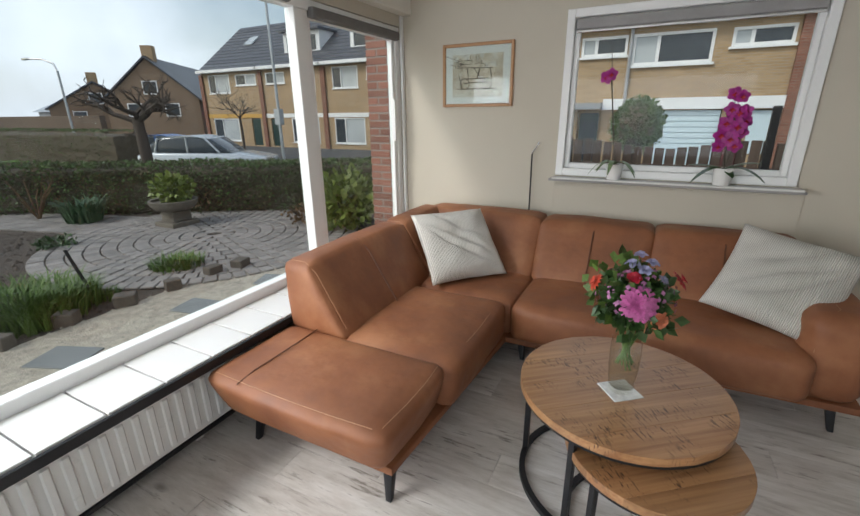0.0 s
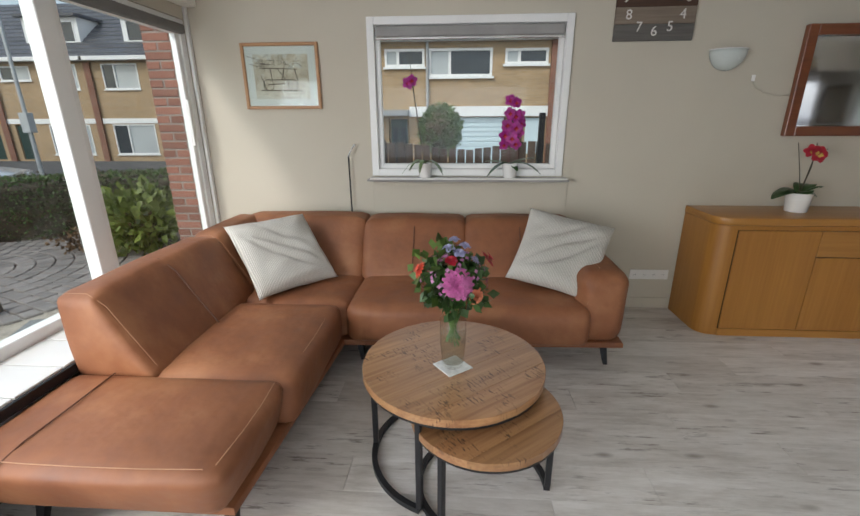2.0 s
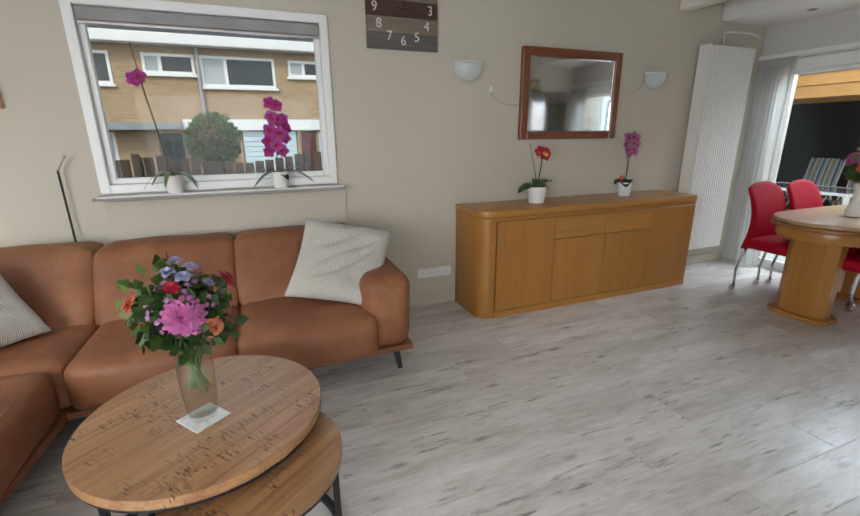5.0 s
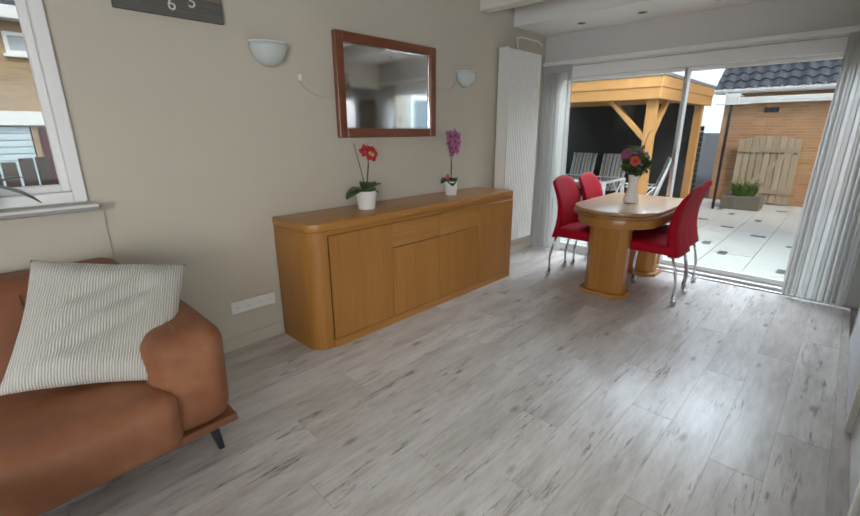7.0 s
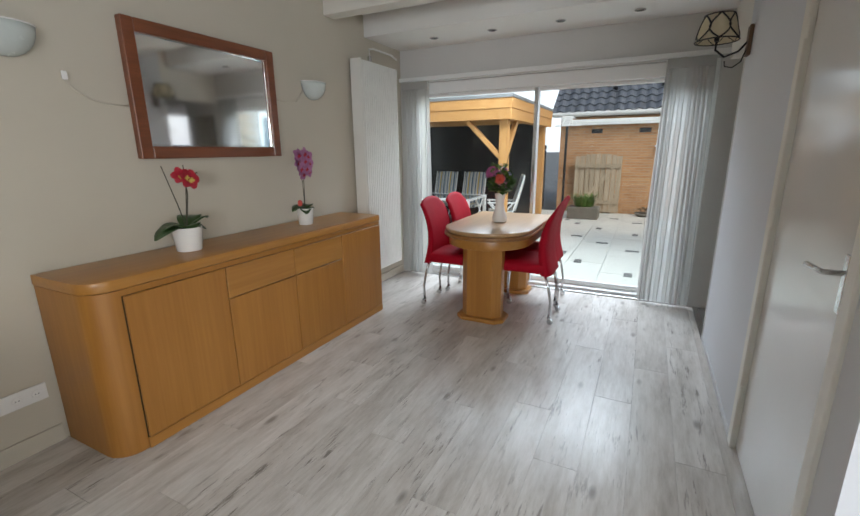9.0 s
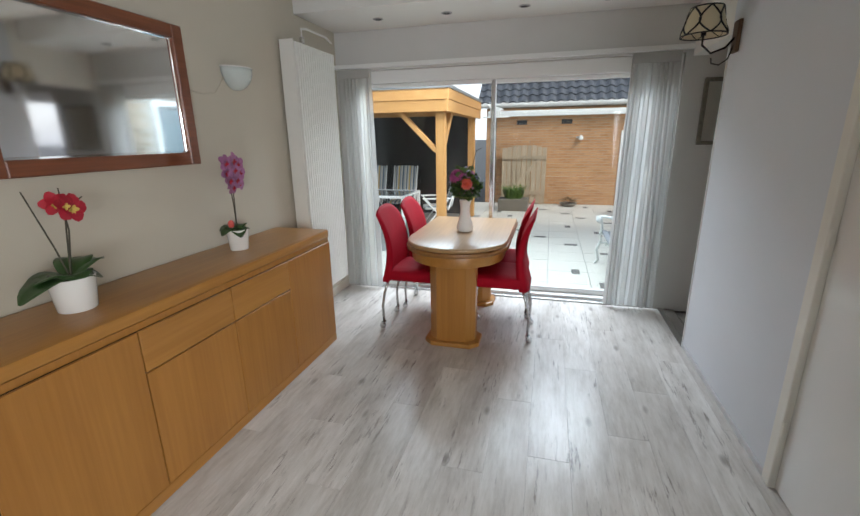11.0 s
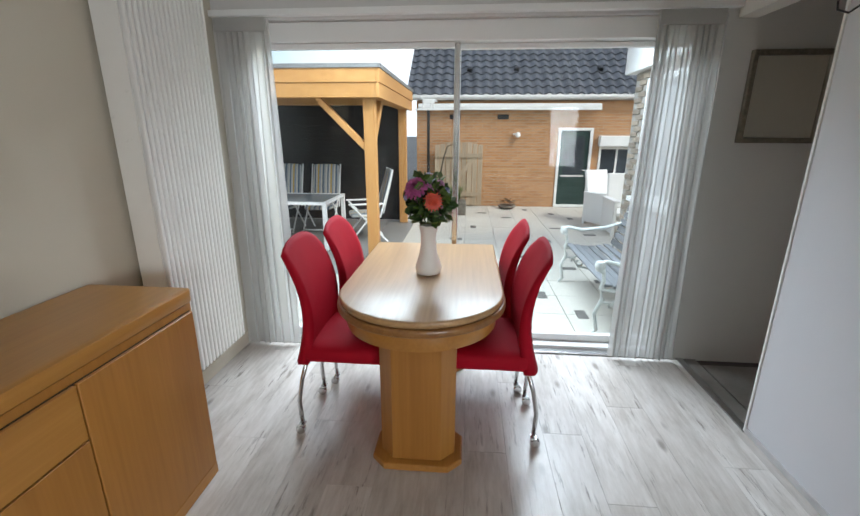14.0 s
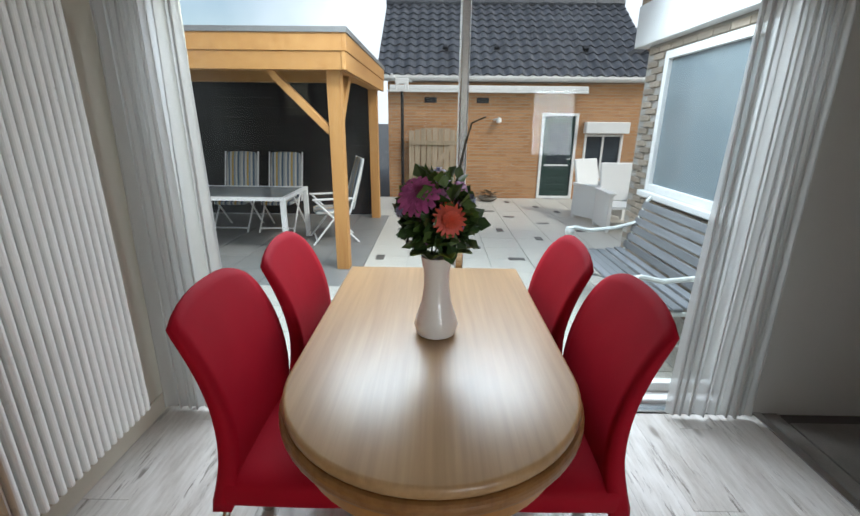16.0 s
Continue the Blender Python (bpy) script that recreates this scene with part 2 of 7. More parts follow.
M_BEECHX = wood("beech_veneer_level", (0.34, 0.145, 0.028), (0.47, 0.225, 0.052), along=0, rough=0.30, scale=0.8, pieces=0.06)
M_TABLETOP = wood("waxed_beech_top", (0.33, 0.185, 0.075), (0.50, 0.315, 0.15), along=0, rough=0.32, scale=0.9, pieces=0.03, coat=0.35)
M_MANGO = wood("sawn_mango_wood", (0.22, 0.085, 0.030), (0.56, 0.315, 0.145), along=0, rough=0.34, scale=0.9, pieces=0.30, saw=0.35, coat=0.25)
M_MIRRORWOOD = wood("mahogany_frame", (0.13, 0.038, 0.014), (0.24, 0.075, 0.028), along=0, rough=0.3, scale=1.5, pieces=0.05, coat=0.3)
M_PINE = wood("pergola_pine", (0.46, 0.21, 0.062), (0.66, 0.36, 0.125), along=0, rough=0.6, scale=0.8, pieces=0.12)
M_PINEZ = wood("pergola_pine_upright", (0.46, 0.21, 0.062), (0.66, 0.36, 0.125), along=2, rough=0.6, scale=0.8, pieces=0.12)
M_RED = mat("red_fabric", (0.34, 0.0025, 0.014), 0.7, vary=0.08, scale=5, fine=500, bump=0.2, dist=0.001)
M_RED.node_tree.nodes["Principled BSDF"].inputs["Specular IOR Level"].default_value = 0.15
M_CHROME = mat("brushed_chrome", (0.62, 0.62, 0.62), 0.22, metal=1.0, vary=0.05, bump=0.02)
M_CERAMIC = mat("white_ceramic", (0.80, 0.79, 0.76), 0.12, vary=0.015, bump=0.01)
M_RAD = mat("radiator_enamel", (0.77, 0.76, 0.72), 0.3, vary=0.02, bump=0.02)
M_GLASS = glass_mat("window_glass")
M_VASEGLASS = glass_mat("vase_glass", (0.975, 0.975, 0.96), 1.6)
M_MIRROR = mat("mirror_silver", (0.88, 0.89, 0.89), 0.02, metal=1.0, vary=0.0, bump=0.0)

# ---- builders ----


def link(name, bm, material, smooth=False):
    me = bpy.data.meshes.new(name)
    bm.to_mesh(me)
    bm.free()
    for mm in (material if isinstance(material, (list, tuple)) else [material]):
        me.materials.append(mm)
    if smooth:
        me.polygons.foreach_set("use_smooth", [True] * len(me.polygons))
        if smooth != "all":
            me.set_sharp_from_angle(angle=radians(42))
    return new(name, me)


def part(name, bm, material, parent, label="", smooth=False):
    ob = link(name, bm, material, smooth)
    ob.parent = parent
    if label:
        ob["label"] = label
    return ob


def thing(name, at, label, category, group="", rz=0.0, kind=""):
    e = new(name)
    e.empty_display_size = 0.1
    e.matrix_basis = pose(*at, 0, 0, rz)
    return tagged(e, label, category, group, kind)


def setting(name, bm, material, label="", smooth=False, category=""):
    return tagged(link(name, bm, material, smooth), label, category, "", "structure")


def box(x0, x1, y0, y1, z0, z1, bevel=0.0, seg=2, bm=None):
    made = bm is None
    t = bmesh.new()
    bmesh.ops.create_cube(t, size=1.0)
    for v in t.verts:
        v.co = Vector((x0 + (v.co.x + 0.5) * (x1 - x0), y0 + (v.co.y + 0.5) * (y1 - y0), z0 + (v.co.z + 0.5) * (z1 - z0)))
    if bevel:
        bmesh.ops.bevel(t, geom=list(t.edges), offset=bevel, segments=seg, profile=0.5, affect='EDGES')
    if made:
        return t
    return join(bm, t)


def join(bm, other):
    me = bpy.data.meshes.new("tmp")
    other.to_mesh(me)
    other.free()
    bm.from_mesh(me)
    bpy.data.meshes.remove(me)
    return bm


def moved(bm, m):
    bmesh.ops.transform(bm, matrix=m, verts=bm.verts)
    return bm


def prism(outline, z0, z1, bevel=0.0, seg=2):
    """An upright solid over an outline in plan."""
    bm = bmesh.new()
    f = bm.faces.new([bm.verts.new((x, y, z0)) for x, y in outline])
    top = [e for e in bmesh.ops.extrude_face_region(bm, geom=[f])["geom"] if isinstance(e, bmesh.types.BMVert)]
    for v in top:
        v.co.z = z1
    bmesh.ops.recalc_face_normals(bm, faces=bm.faces)
    if bevel:
        es = [e for e in bm.edges if abs(e.verts[0].co.z - e.verts[1].co.z) < 1e-6]
        bmesh.ops.bevel(bm, geom=es, offset=bevel, segments=seg, profile=0.5, affect='EDGES')
    return bm


def lathe(profile, n=32, close=True):
    """Turned solid from (radius, height) pairs."""
    bm = bmesh.new()
    rings = []
    for r, z in profile:
        rings.append([bm.verts.new((r * math.cos(2 * math.pi * i / n), r * math.sin(2 * math.pi * i / n), z)) for i in range(n)])
    for a, b in zip(rings, rings[1:]):
        for i in range(n):
            bm.faces.new((a[i], a[(i + 1) % n], b[(i + 1) % n], b[i]))
    if close:
        bm.faces.new(list(reversed(rings[0])))
        bm.faces.new(rings[-1])
    bmesh.ops.recalc_face_normals(bm, faces=bm.faces)
    return bm


def tube(points, radius, n=8, taper=None, bm=None):
    """A round bar along points."""
    bm = bm or bmesh.new()
    pts = [Vector(p) for p in points]
    rings = []
    for i, p in enumerate(pts):
        d = (pts[min(i + 1, len(pts) - 1)] - pts[max(i - 1, 0)]).normalized()
        s = d.cross(Vector((0, 0, 1)) if abs(d.z) < 0.95 else Vector((1, 0, 0))).normalized()
        u = s.cross(d)
        r = radius if taper is None else radius + (taper - radius) * i / (len(pts) - 1)
        rings.append([bm.verts.new(p + r * (math.cos(2 * math.pi * k / n) * s + math.sin(2 * math.pi * k / n) * u)) for k in range(n)])
    for a, b in zip(rings, rings[1:]):
        for k in range(n):
            bm.faces.new((a[k], b[k], b[(k + 1) % n], a[(k + 1) % n]))
    bm.faces.new(rings[0])
    bm.faces.new(list(reversed(rings[-1])))
    return bm


def panel(axis, at, thick, u0, u1, z0, z1, holes=()):
    """An upright wall with openings through it. axis 'x': it stands at x = at and runs along y; 'y' the other way. holes: (u0, u1, z0, z1)."""
    bm = bmesh.new()
    us = sorted({u0, u1, *[min(max(h[k], u0), u1) for h in holes for k in (0, 1)]})
    for a, b in zip(us, us[1:]):
        mid = (a + b) / 2
        cuts = sorted((h[2], h[3]) for h in holes if h[0] < mid < h[1])
        z = z0
        for c0, c1 in cuts + [(z1, z1)]:
            if c0 > z + 1e-6:
                if axis == 'x':
                    box(at, at + thick, a, b, z, c0, bm=bm)
                else:
                    box(a, b, at, at + thick, z, c0, bm=bm)
            z = max(z, c1)
    bmesh.ops.remove_doubles(bm, verts=bm.verts, dist=1e-5)
    seen = {}
    for f in list(bm.faces):
        seen.setdefault(tuple(round(v, 4) for v in f.calc_center_median()), []).append(f)
    for fs in seen.values():
        if len(fs) > 1:
            for f in fs:
                bm.faces.remove(f)
    bmesh.ops.dissolve_limit(bm, angle_limit=0.001, verts=bm.verts, edges=bm.edges)
    return bm


# ---- structure of the rooms ----
NORTH, SOUTH, WEST, EAST = 3.50, 0.57, -1.46, 5.55
setting("wall_north", panel('y', NORTH, 0.28, -1.47, 6.2, -0.25, 2.75, [(-0.16, 1.225, 1.06, 2.115)]), M_WALL, "cream plastered living room wall with a window")
setting("wall_west", panel('x', WEST - 0.10, 0.10, -2.6, 3.499, -0.25, 2.75, [(-2.0, 3.47, 0.47, 2.13)]), M_WALL, "cream wall around the large front window")
setting("wall_east", panel('x', EAST, 0.25, -2.6, 3.499, -0.25, 2.75, [(0.62, 3.42, 0.0, 2.05), (-1.5, -0.10, 0.95, 2.05)]), M_BACKLITWALL, "cream-white wall around the sliding patio door, greyed for its backlit shade")
setting("wall_south", panel('y', SOUTH - 0.10, 0.10, 2.50, 4.81, 0.0, 2.75, [(2.64, 3.55, 0.0, 2.06)]), M_PALEWALL, "pale grey painted partition wall")
setting("wall_hall", panel('x', 2.50, 0.10, -2.6, SOUTH - 0.101, 0.0, 2.75), M_PALEWALL, "pale painted wall of the living room")
setting("wall_back", panel('y', -2.85, 0.25, -1.9, 6.2, -0.25, 2.75, [(-1.2, 1.9, 0.5, 2.15), (4.7, 5.4, 0.15, 2.1)]), M_WALL, "cream wall at the back of the living room")
setting("lintel", box(4.811, EAST - 0.001, SOUTH - 0.10, SOUTH, 2.02, 2.75), M_CREAMPAINT, "white lintel over the kitchen opening")
setting("ceiling", box(-1.9, 6.2, -2.85, 3.78, 2.752, 2.95), M_CEIL, "white plaster ceiling")
setting("ceiling_lining", box(WEST + 0.001, EAST - 0.001, -2.599, NORTH - 0.001, 2.56, 2.70), M_CEIL, "white panelled ceiling between the beams")
for bx in (-0.9, 1.0, 2.7, 4.34):
    setting("ceiling_beam", box(bx, bx + 0.13, -2.598, NORTH - 0.002, 2.42, 2.5595, 0.006), M_CREAMPAINT, "white painted ceiling beam")
setting("ceiling_drop", box(4.90, EAST - 0.002, SOUTH + 0.001, NORTH - 0.002, 2.375, 2.5594), M_CEIL, "lowered white ceiling strip with spotlights")
setting("window_head", box(WEST + 0.0005, WEST + 0.09, -2.4, NORTH - 0.003, 2.21, 2.5592, 0.004), M_CREAMPAINT, "boxed head over the front window")
setting("subfloor", box(-1.46, EAST + 0.25, -2.6, NORTH, -0.25, -0.012), M_UNDER)
setting("wall_panel", box(-0.18, 1.29, NORTH - 0.0125, NORTH - 0.0005, 0.02, 1.005, 0.003), M_WALL, "smooth panel below the window sill")


def frame_bars(bm, axis, at, depth, u0, u1, z0, z1, w, wt=None, wb=None):
    """Four mitred-looking bars round an opening."""
    wt, wb = wt or w, wb or w
    for a, b, c, d in ((u0, u0 + w, z0, z1), (u1 - w, u1, z0, z1), (u0 + w, u1 - w, z0, z0 + wb), (u0 + w, u1 - w, z1 - wt, z1)):
        if axis == 'x':
            box(at, at + depth, a, b, c, d, 0.004, 1, bm=bm)
        else:
            box(a, b, at, at + depth, c, d, 0.004, 1, bm=bm)
    return bm


def pane(parent, axis, at, u0, u1, z0, z1, material=None):
    t = 0.006
    bm = box(at, at + t, u0, u1, z0, z1) if axis == 'x' else box(u0, u1, at, at + t, z0, z1)
    ob = part("pane", bm, material or M_GLASS, parent, "clear window pane")
    ob.visible_shadow = False
    return ob


# side window in the north wall
w1 = thing("window_1", (0, 0, 0), "white framed side window with a roller blind", "window", kind="structure")
part("window_frame", frame_bars(bmesh.new(), 'y', NORTH - 0.02, 0.08, -0.178, 1.238, 1.052, 2.13, 0.052), M_WHITE, w1)
part("sash", frame_bars(bmesh.new(), 'y', NORTH + 0.015, 0.045, -0.1255, 1.1855, 1.1045, 2.0775, 0.034), M_WHITE, w1)
pane(w1, 'y', NORTH + 0.038, -0.094, 1.154, 1.136, 2.046)
part("blind_roll", box(-0.12, 1.18, NORTH - 0.012, NORTH + 0.0145, 2.005, 2.072, 0.008), mat("grey_blind", (0.30, 0.29, 0.28), 0.7), w1, "rolled-up grey blind")
part("blind_rail", box(-0.118, 1.178, NORTH - 0.008, NORTH + 0.01, 1.985, 2.003, 0.004), M_CHROME, w1)
sill1 = thing("window_sill", (0, 0, 0), "white tiled window sill under the side window", "window sill", kind="structure")
part("sill_bed", box(-0.205, 1.275, NORTH - 0.105, NORTH - 0.021, 1.020, 1.034), M_GROUT, sill1)

# front window in the west wall
w2 = thing("window_2", (0, 0, 0), "large white front window with a tilting side light", "window", kind="structure")
part("window_frame", frame_bars(bmesh.new(), 'x', WEST - 0.075, 0.068, -2.0, 3.468, 0.472, 2.128, 0.06, 0.06, 0.07), M_WHITE, w2)
part("mullion", box(WEST - 0.078, WEST - 0.005, 2.305, 2.41, 0.5425, 2.0675, 0.006), M_WHITE, w2)
part("mullion", box(WEST - 0.078, WEST - 0.005, -0.72, -0.60, 0.5425, 2.0675, 0.006), M_WHITE, w2)
part("sash", frame_bars(bmesh.new(), 'x', WEST - 0.062, 0.042, 2.4105, 3.4075, 0.5425, 2.0675, 0.04), M_WHITE, w2)
pane(w2, 'x', WEST - 0.05, -0.598, 2.303, 0.545, 2.066)
pane(w2, 'x', WEST - 0.05, -1.938, -0.722, 0.545, 2.066)
pane(w2, 'x', WEST - 0.045, 2.452, 3.366, 0.585, 2.025)
part("blind_roll", box(WEST - 0.028, WEST + 0.03, 2.43, 3.42, 2.03, 2.09, 0.012), mat("dark_grey_blind", (0.16, 0.155, 0.15), 0.7), w2, "rolled-up dark blind")
part("blind_roll", box(WEST - 0.004, WEST + 0.03, -1.95, 2.26, 2.075, 2.12, 0.012), mat("dark_grey_blind_long", (0.16, 0.155, 0.15), 0.7), w2, "rolled-up dark blind")
part("window_stay", box(WEST - 0.0195, WEST - 0.004, 3.365, 3.395, 1.28, 1.60, 0.004), M_WHITE, w2, "white window stay")
part("architrave", box(WEST, WEST + 0.02, 3.462, NORTH - 0.003, 0.50, 2.209, 0.004), M_WHITE, w2)
sill2 = thing("window_sill", (0, 0, 0), "wide sill of white glazed tiles under the front window", "window sill", kind="structure")
part("sill_bed", box(WEST - 0.008, -1.165, -2.4, 3.45, 0.440, 0.474), M_GROUT, sill2)
part("sill_edge", box(-1.164, -1.150, -2.4, 3.45, 0.435, 0.478, 0.003), M_BLACK, sill2, "dark sill edge strip")
SILL_TILE = box(-0.15, 0.15, -0.1025, 0.1025, 0, 0.012, 0.002, 1)
me = bpy.data.meshes.new("tile")
SILL_TILE.to_mesh(me)
me.materials.append(M_TILE)
y = -2.27
while y < 3.4:
    o = new("tile", me)
    o.parent = sill2
    o.location = (-1.316, y, 0.4745)
    y += 0.2135
t1 = bpy.data.meshes.new("tile")
box(-0.073, 0.073, -0.045, 0.045, 0, 0.012, 0.002, 1).to_mesh(t1)
t1.materials.append(M_TILE)
for i in range(10):
    o = new("tile", t1)
    o.parent = sill1
    o.location = (-0.11 + i * 0.1475 * 0.98, NORTH - 0.063, 1.0342)

# low radiator under the front window
lr = thing("low_radiator", (-1.30, 0.2, 0), "low cream panel radiator under the front window", "radiator")
bm = box(-0.03, 0.03, -2.2, 1.6, 0.09, 0.38, 0.008)
part("body", bm, M_RAD, lr)
for i in range(62):
    part("rib", box(0.0302, 0.042, -2.15 + i * 0.06, -2.15 + i * 0.06 + 0.032, 0.115, 0.355, 0.006, 1), M_RAD, lr)
part("pipe", tube([(0.02, -2.2, 0.07), (0.02, 1.65, 0.07)], 0.012), M_BLACK, lr, "dark heating pipe")
part("bracket", box(-0.10, -0.0305, -1.0, -0.96, 0.0, 0.3), M_RAD, lr)
part("bracket", box(-0.10, -0.0305, 1.0, 1.04, 0.0, 0.3), M_RAD, lr)
setting("wall_under_window", box(WEST + 0.0005, WEST + 0.05, -2.4, 3.45, 0.0, 0.439), M_WALL, "cream wall under the front window")

# sliding patio door in the east wall
d1 = thing("door_1", (0, 0, 0), "white sliding patio door, closed", "patio door", kind="structure")
part("door_frame", frame_bars(bmesh.new(), 'x', EAST + 0.04, 0.13, 0.62, 3.42, 0.0, 2.048, 0.06, 0.11, 0.035), M_WHITE, d1)
part("sliding_sash", frame_bars(bmesh.new(), 'x', EAST + 0.06, 0.045, 2.04, 3.358, 0.036, 1.936, 0.038, 0.03, 0.05), M_WHITE, d1)
part("fixed_sash", frame_bars(bmesh.new(), 'x', EAST + 0.112, 0.045, 0.682, 2.079, 0.036, 1.936, 0.036, 0.03, 0.05), M_WHITE, d1)
part("meeting_stile", box(EAST + 0.05, EAST + 0.0595, 2.043, 2.075, 0.04, 1.93, 0.004), M_CHROME, d1, "brushed aluminium meeting stile")
pane(d1, 'x', EAST + 0.08, 2.079, 3.319, 0.087, 1.905)
pane(d1, 'x', EAST + 0.13, 0.719, 2.042, 0.088, 1.905)
setting("curtain_ledge", box(EAST - 0.045, EAST - 0.0005, SOUTH + 0.002, NORTH - 0.004, 2.065, 2.10, 0.004), M_WHITE, "white ledge above the patio door")
setting("door_threshold", box(EAST - 0.02, EAST + 0.039, 0.62, 3.42, 0.002, 0.016, 0.004), M_CHROME, "metal threshold of the patio door")

# panelled door to the hall, in the south wall
d2 = thing("door_2", (0, 0, 0), "glossy white flush door, closed", "door", kind="structure")
part("door_leaf", box(2.703, 3.487, SOUTH - 0.05, SOUTH - 0.012, 0.006, 1.995, 0.003), M_DOOR, d2)
fr = bmesh.new()
for a, b, c, d in ((2.641, 2.70, 0.0, 2.058), (3.49, 3.549, 0.0, 2.058), (2.7005, 3.4895, 1.998, 2.058)):
    box(a, b, SOUTH - 0.099, SOUTH + 0.012, c, d, 0.004, bm=fr)
part("door_frame", fr, M_CREAMPAINT, d2)
hd = part("door_handle", box(2.745, 2.775, SOUTH - 0.0119, SOUTH - 0.004, 0.93, 1.09, 0.003), M_CHROME, d2)
part("lever", tube([(2.76, SOUTH - 0.005, 1.04), (2.76, SOUTH + 0.04, 1.04), (2.79, SOUTH + 0.045, 1.04), (2.87, SOUTH + 0.045, 1.035)], 0.008), M_CHROME, hd)
for z in (0.25, 1.05, 1.75):
    part("hinge", tube([(3.4885, SOUTH + 0.004, z), (3.4885, SOUTH + 0.004, z + 0.07)], 0.007), M_CREAMPAINT, d2)
setting("baseboard", box(3.551, 4.809, SOUTH + 0.0005, SOUTH + 0.008, 0.001, 0.03), mat("pale_skirting", (0.55, 0.55, 0.55), 0.4), "thin grey skirting strip")
setting("baseboard", box(4.50, EAST - 0.003, NORTH - 0.016, NORTH - 0.001, 0.001, 0.09, 0.004), M_WALL, "cream skirting board")
setting("baseboard", box(1.50, 2.16, NORTH - 0.014, NORTH - 0.001, 0.001, 0.09, 0.004), M_WALL, "cream skirting board")
setting("trim", box(4.8105, 4.825, SOUTH - 0.104, SOUTH + 0.006, 0.0, 2.019, 0.003), M_WHITE, "white corner trim of the kitchen opening")
setting("threshold_strip", box(4.826, EAST - 0.004, SOUTH - 0.03, SOUTH + 0.01, 0.001, 0.005, 0.001), M_CHROME, "metal strip between laminate and tiles")

# ---- living room: corner sofa ----


def soft_box(x0, x1, y0, y1, z0, z1, r=0.05, cuts=5, puff=0.02, wob=0.006, shear=(0, 0)):
    """An upholstered block: rounded edges, bulging faces, slight unevenness. shear: how far the top leans in x and y."""
    t = bmesh.new()
    bmesh.ops.create_cube(t, size=2.0)
    bmesh.ops.subdivide_edges(t, edges=t.edges, cuts=cuts * 2 + 1, use_grid_fill=True)
    hx, hy, hz = (x1 - x0) / 2, (y1 - y0) / 2, (z1 - z0) / 2
    c = Vector(((x0 + x1) / 2, (y0 + y1) / 2, (z0 + z1) / 2))
    for v in t.verts:
        u = v.co.copy()
        p = Vector((u.x * hx, u.y * hy, u.z * hz))
        q = Vector((max(-hx + r, min(hx - r, p.x)), max(-hy + r, min(hy - r, p.y)), max(-hz + r, min(hz - r, p.z))))
        d = p - q
        if d.length > 1e-9:
            p = q + d.normalized() * r
        bul = puff * (1 - u.x * u.x) * (1 - u.y * u.y) if abs(u.z) > 0.99 else 0
        p.z += math.copysign(bul, u.z) if u.z > 0 else 0
        if abs(u.x) > 0.99:
            p.x += math.copysign(puff * (1 - u.y ** 2) * (1 - u.z ** 2), u.x)
        if abs(u.y) > 0.99:
            p.y += math.copysign(puff * (1 - u.x ** 2) * (1 - u.z ** 2), u.y)
        n = noise.noise_vector((p + c) * 5.0)
        p += n * wob
        p.x += shear[0] * (u.z + 1) / 2
        p.y += shear[1] * (u.z + 1) / 2
        v.co = p + c
    return t




sofa = thing("corner_sofa", (-0.2, 2.4, 0), "cognac brown leather corner sofa with chaise longue", "sofa")
S = Matrix.Translation((0.2, -2.4, 0))


def sofa_part(name, bm, material=None, label=""):
    return part(name, moved(bm, S), material or M_LEATHER, sofa, label, True)


# seats
chaise = soft_box(-1.185, -0.245, 1.19, 1.74, 0.19, 0.435, 0.06, 7, 0.012)
for v in chaise.verts:
    k = min(1.0, max(0.0, (0.40 - v.co.z) / 0.21))
    v.co.y += 0.075 * k * max(0.0, (1.74 - v.co.y) / 0.55)
    v.co.x += 0.05 * k * (-1 if v.co.x > -0.7 else 1)
sofa_part("chaise_seat", chaise)
sofa_part("seat", soft_box(-1.12, -0.21, 1.71, 2.52, 0.19, 0.43, 0.055, 7, 0.014))
sofa_part("corner_seat", soft_box(-1.12, -0.175, 2.50, 3.2, 0.19, 0.43, 0.05, 6, 0.014))
sofa_part("seat", soft_box(-0.175, 0.53, 2.45, 3.1, 0.19, 0.43, 0.055, 7, 0.018))
sofa_part("seat", soft_box(0.525, 1.24, 2.45, 3.1, 0.19, 0.43, 0.055, 7, 0.018))
# backs, leaning away from the seat


def back_block(x0, x1, y0, y1, z0, z1, cut, side, r=0.045):
    """A back whose inner face leans outwards by cut metres; side: which way the inner face looks ('e' or 's')."""
    t = soft_box(x0, x1, y0, y1, z0, z1, r, 6, 0.014)
    for v in t.verts:
        k = min(1.0, max(0.0, (v.co.z - z0) / (z1 - z0)))
        if side == 'e':
            f = (v.co.x - x0) / (x1 - x0)
            v.co.x -= cut * k * f
        else:
            f = (y1 - v.co.y) / (y1 - y0)
            v.co.y += cut * k * f
    return t


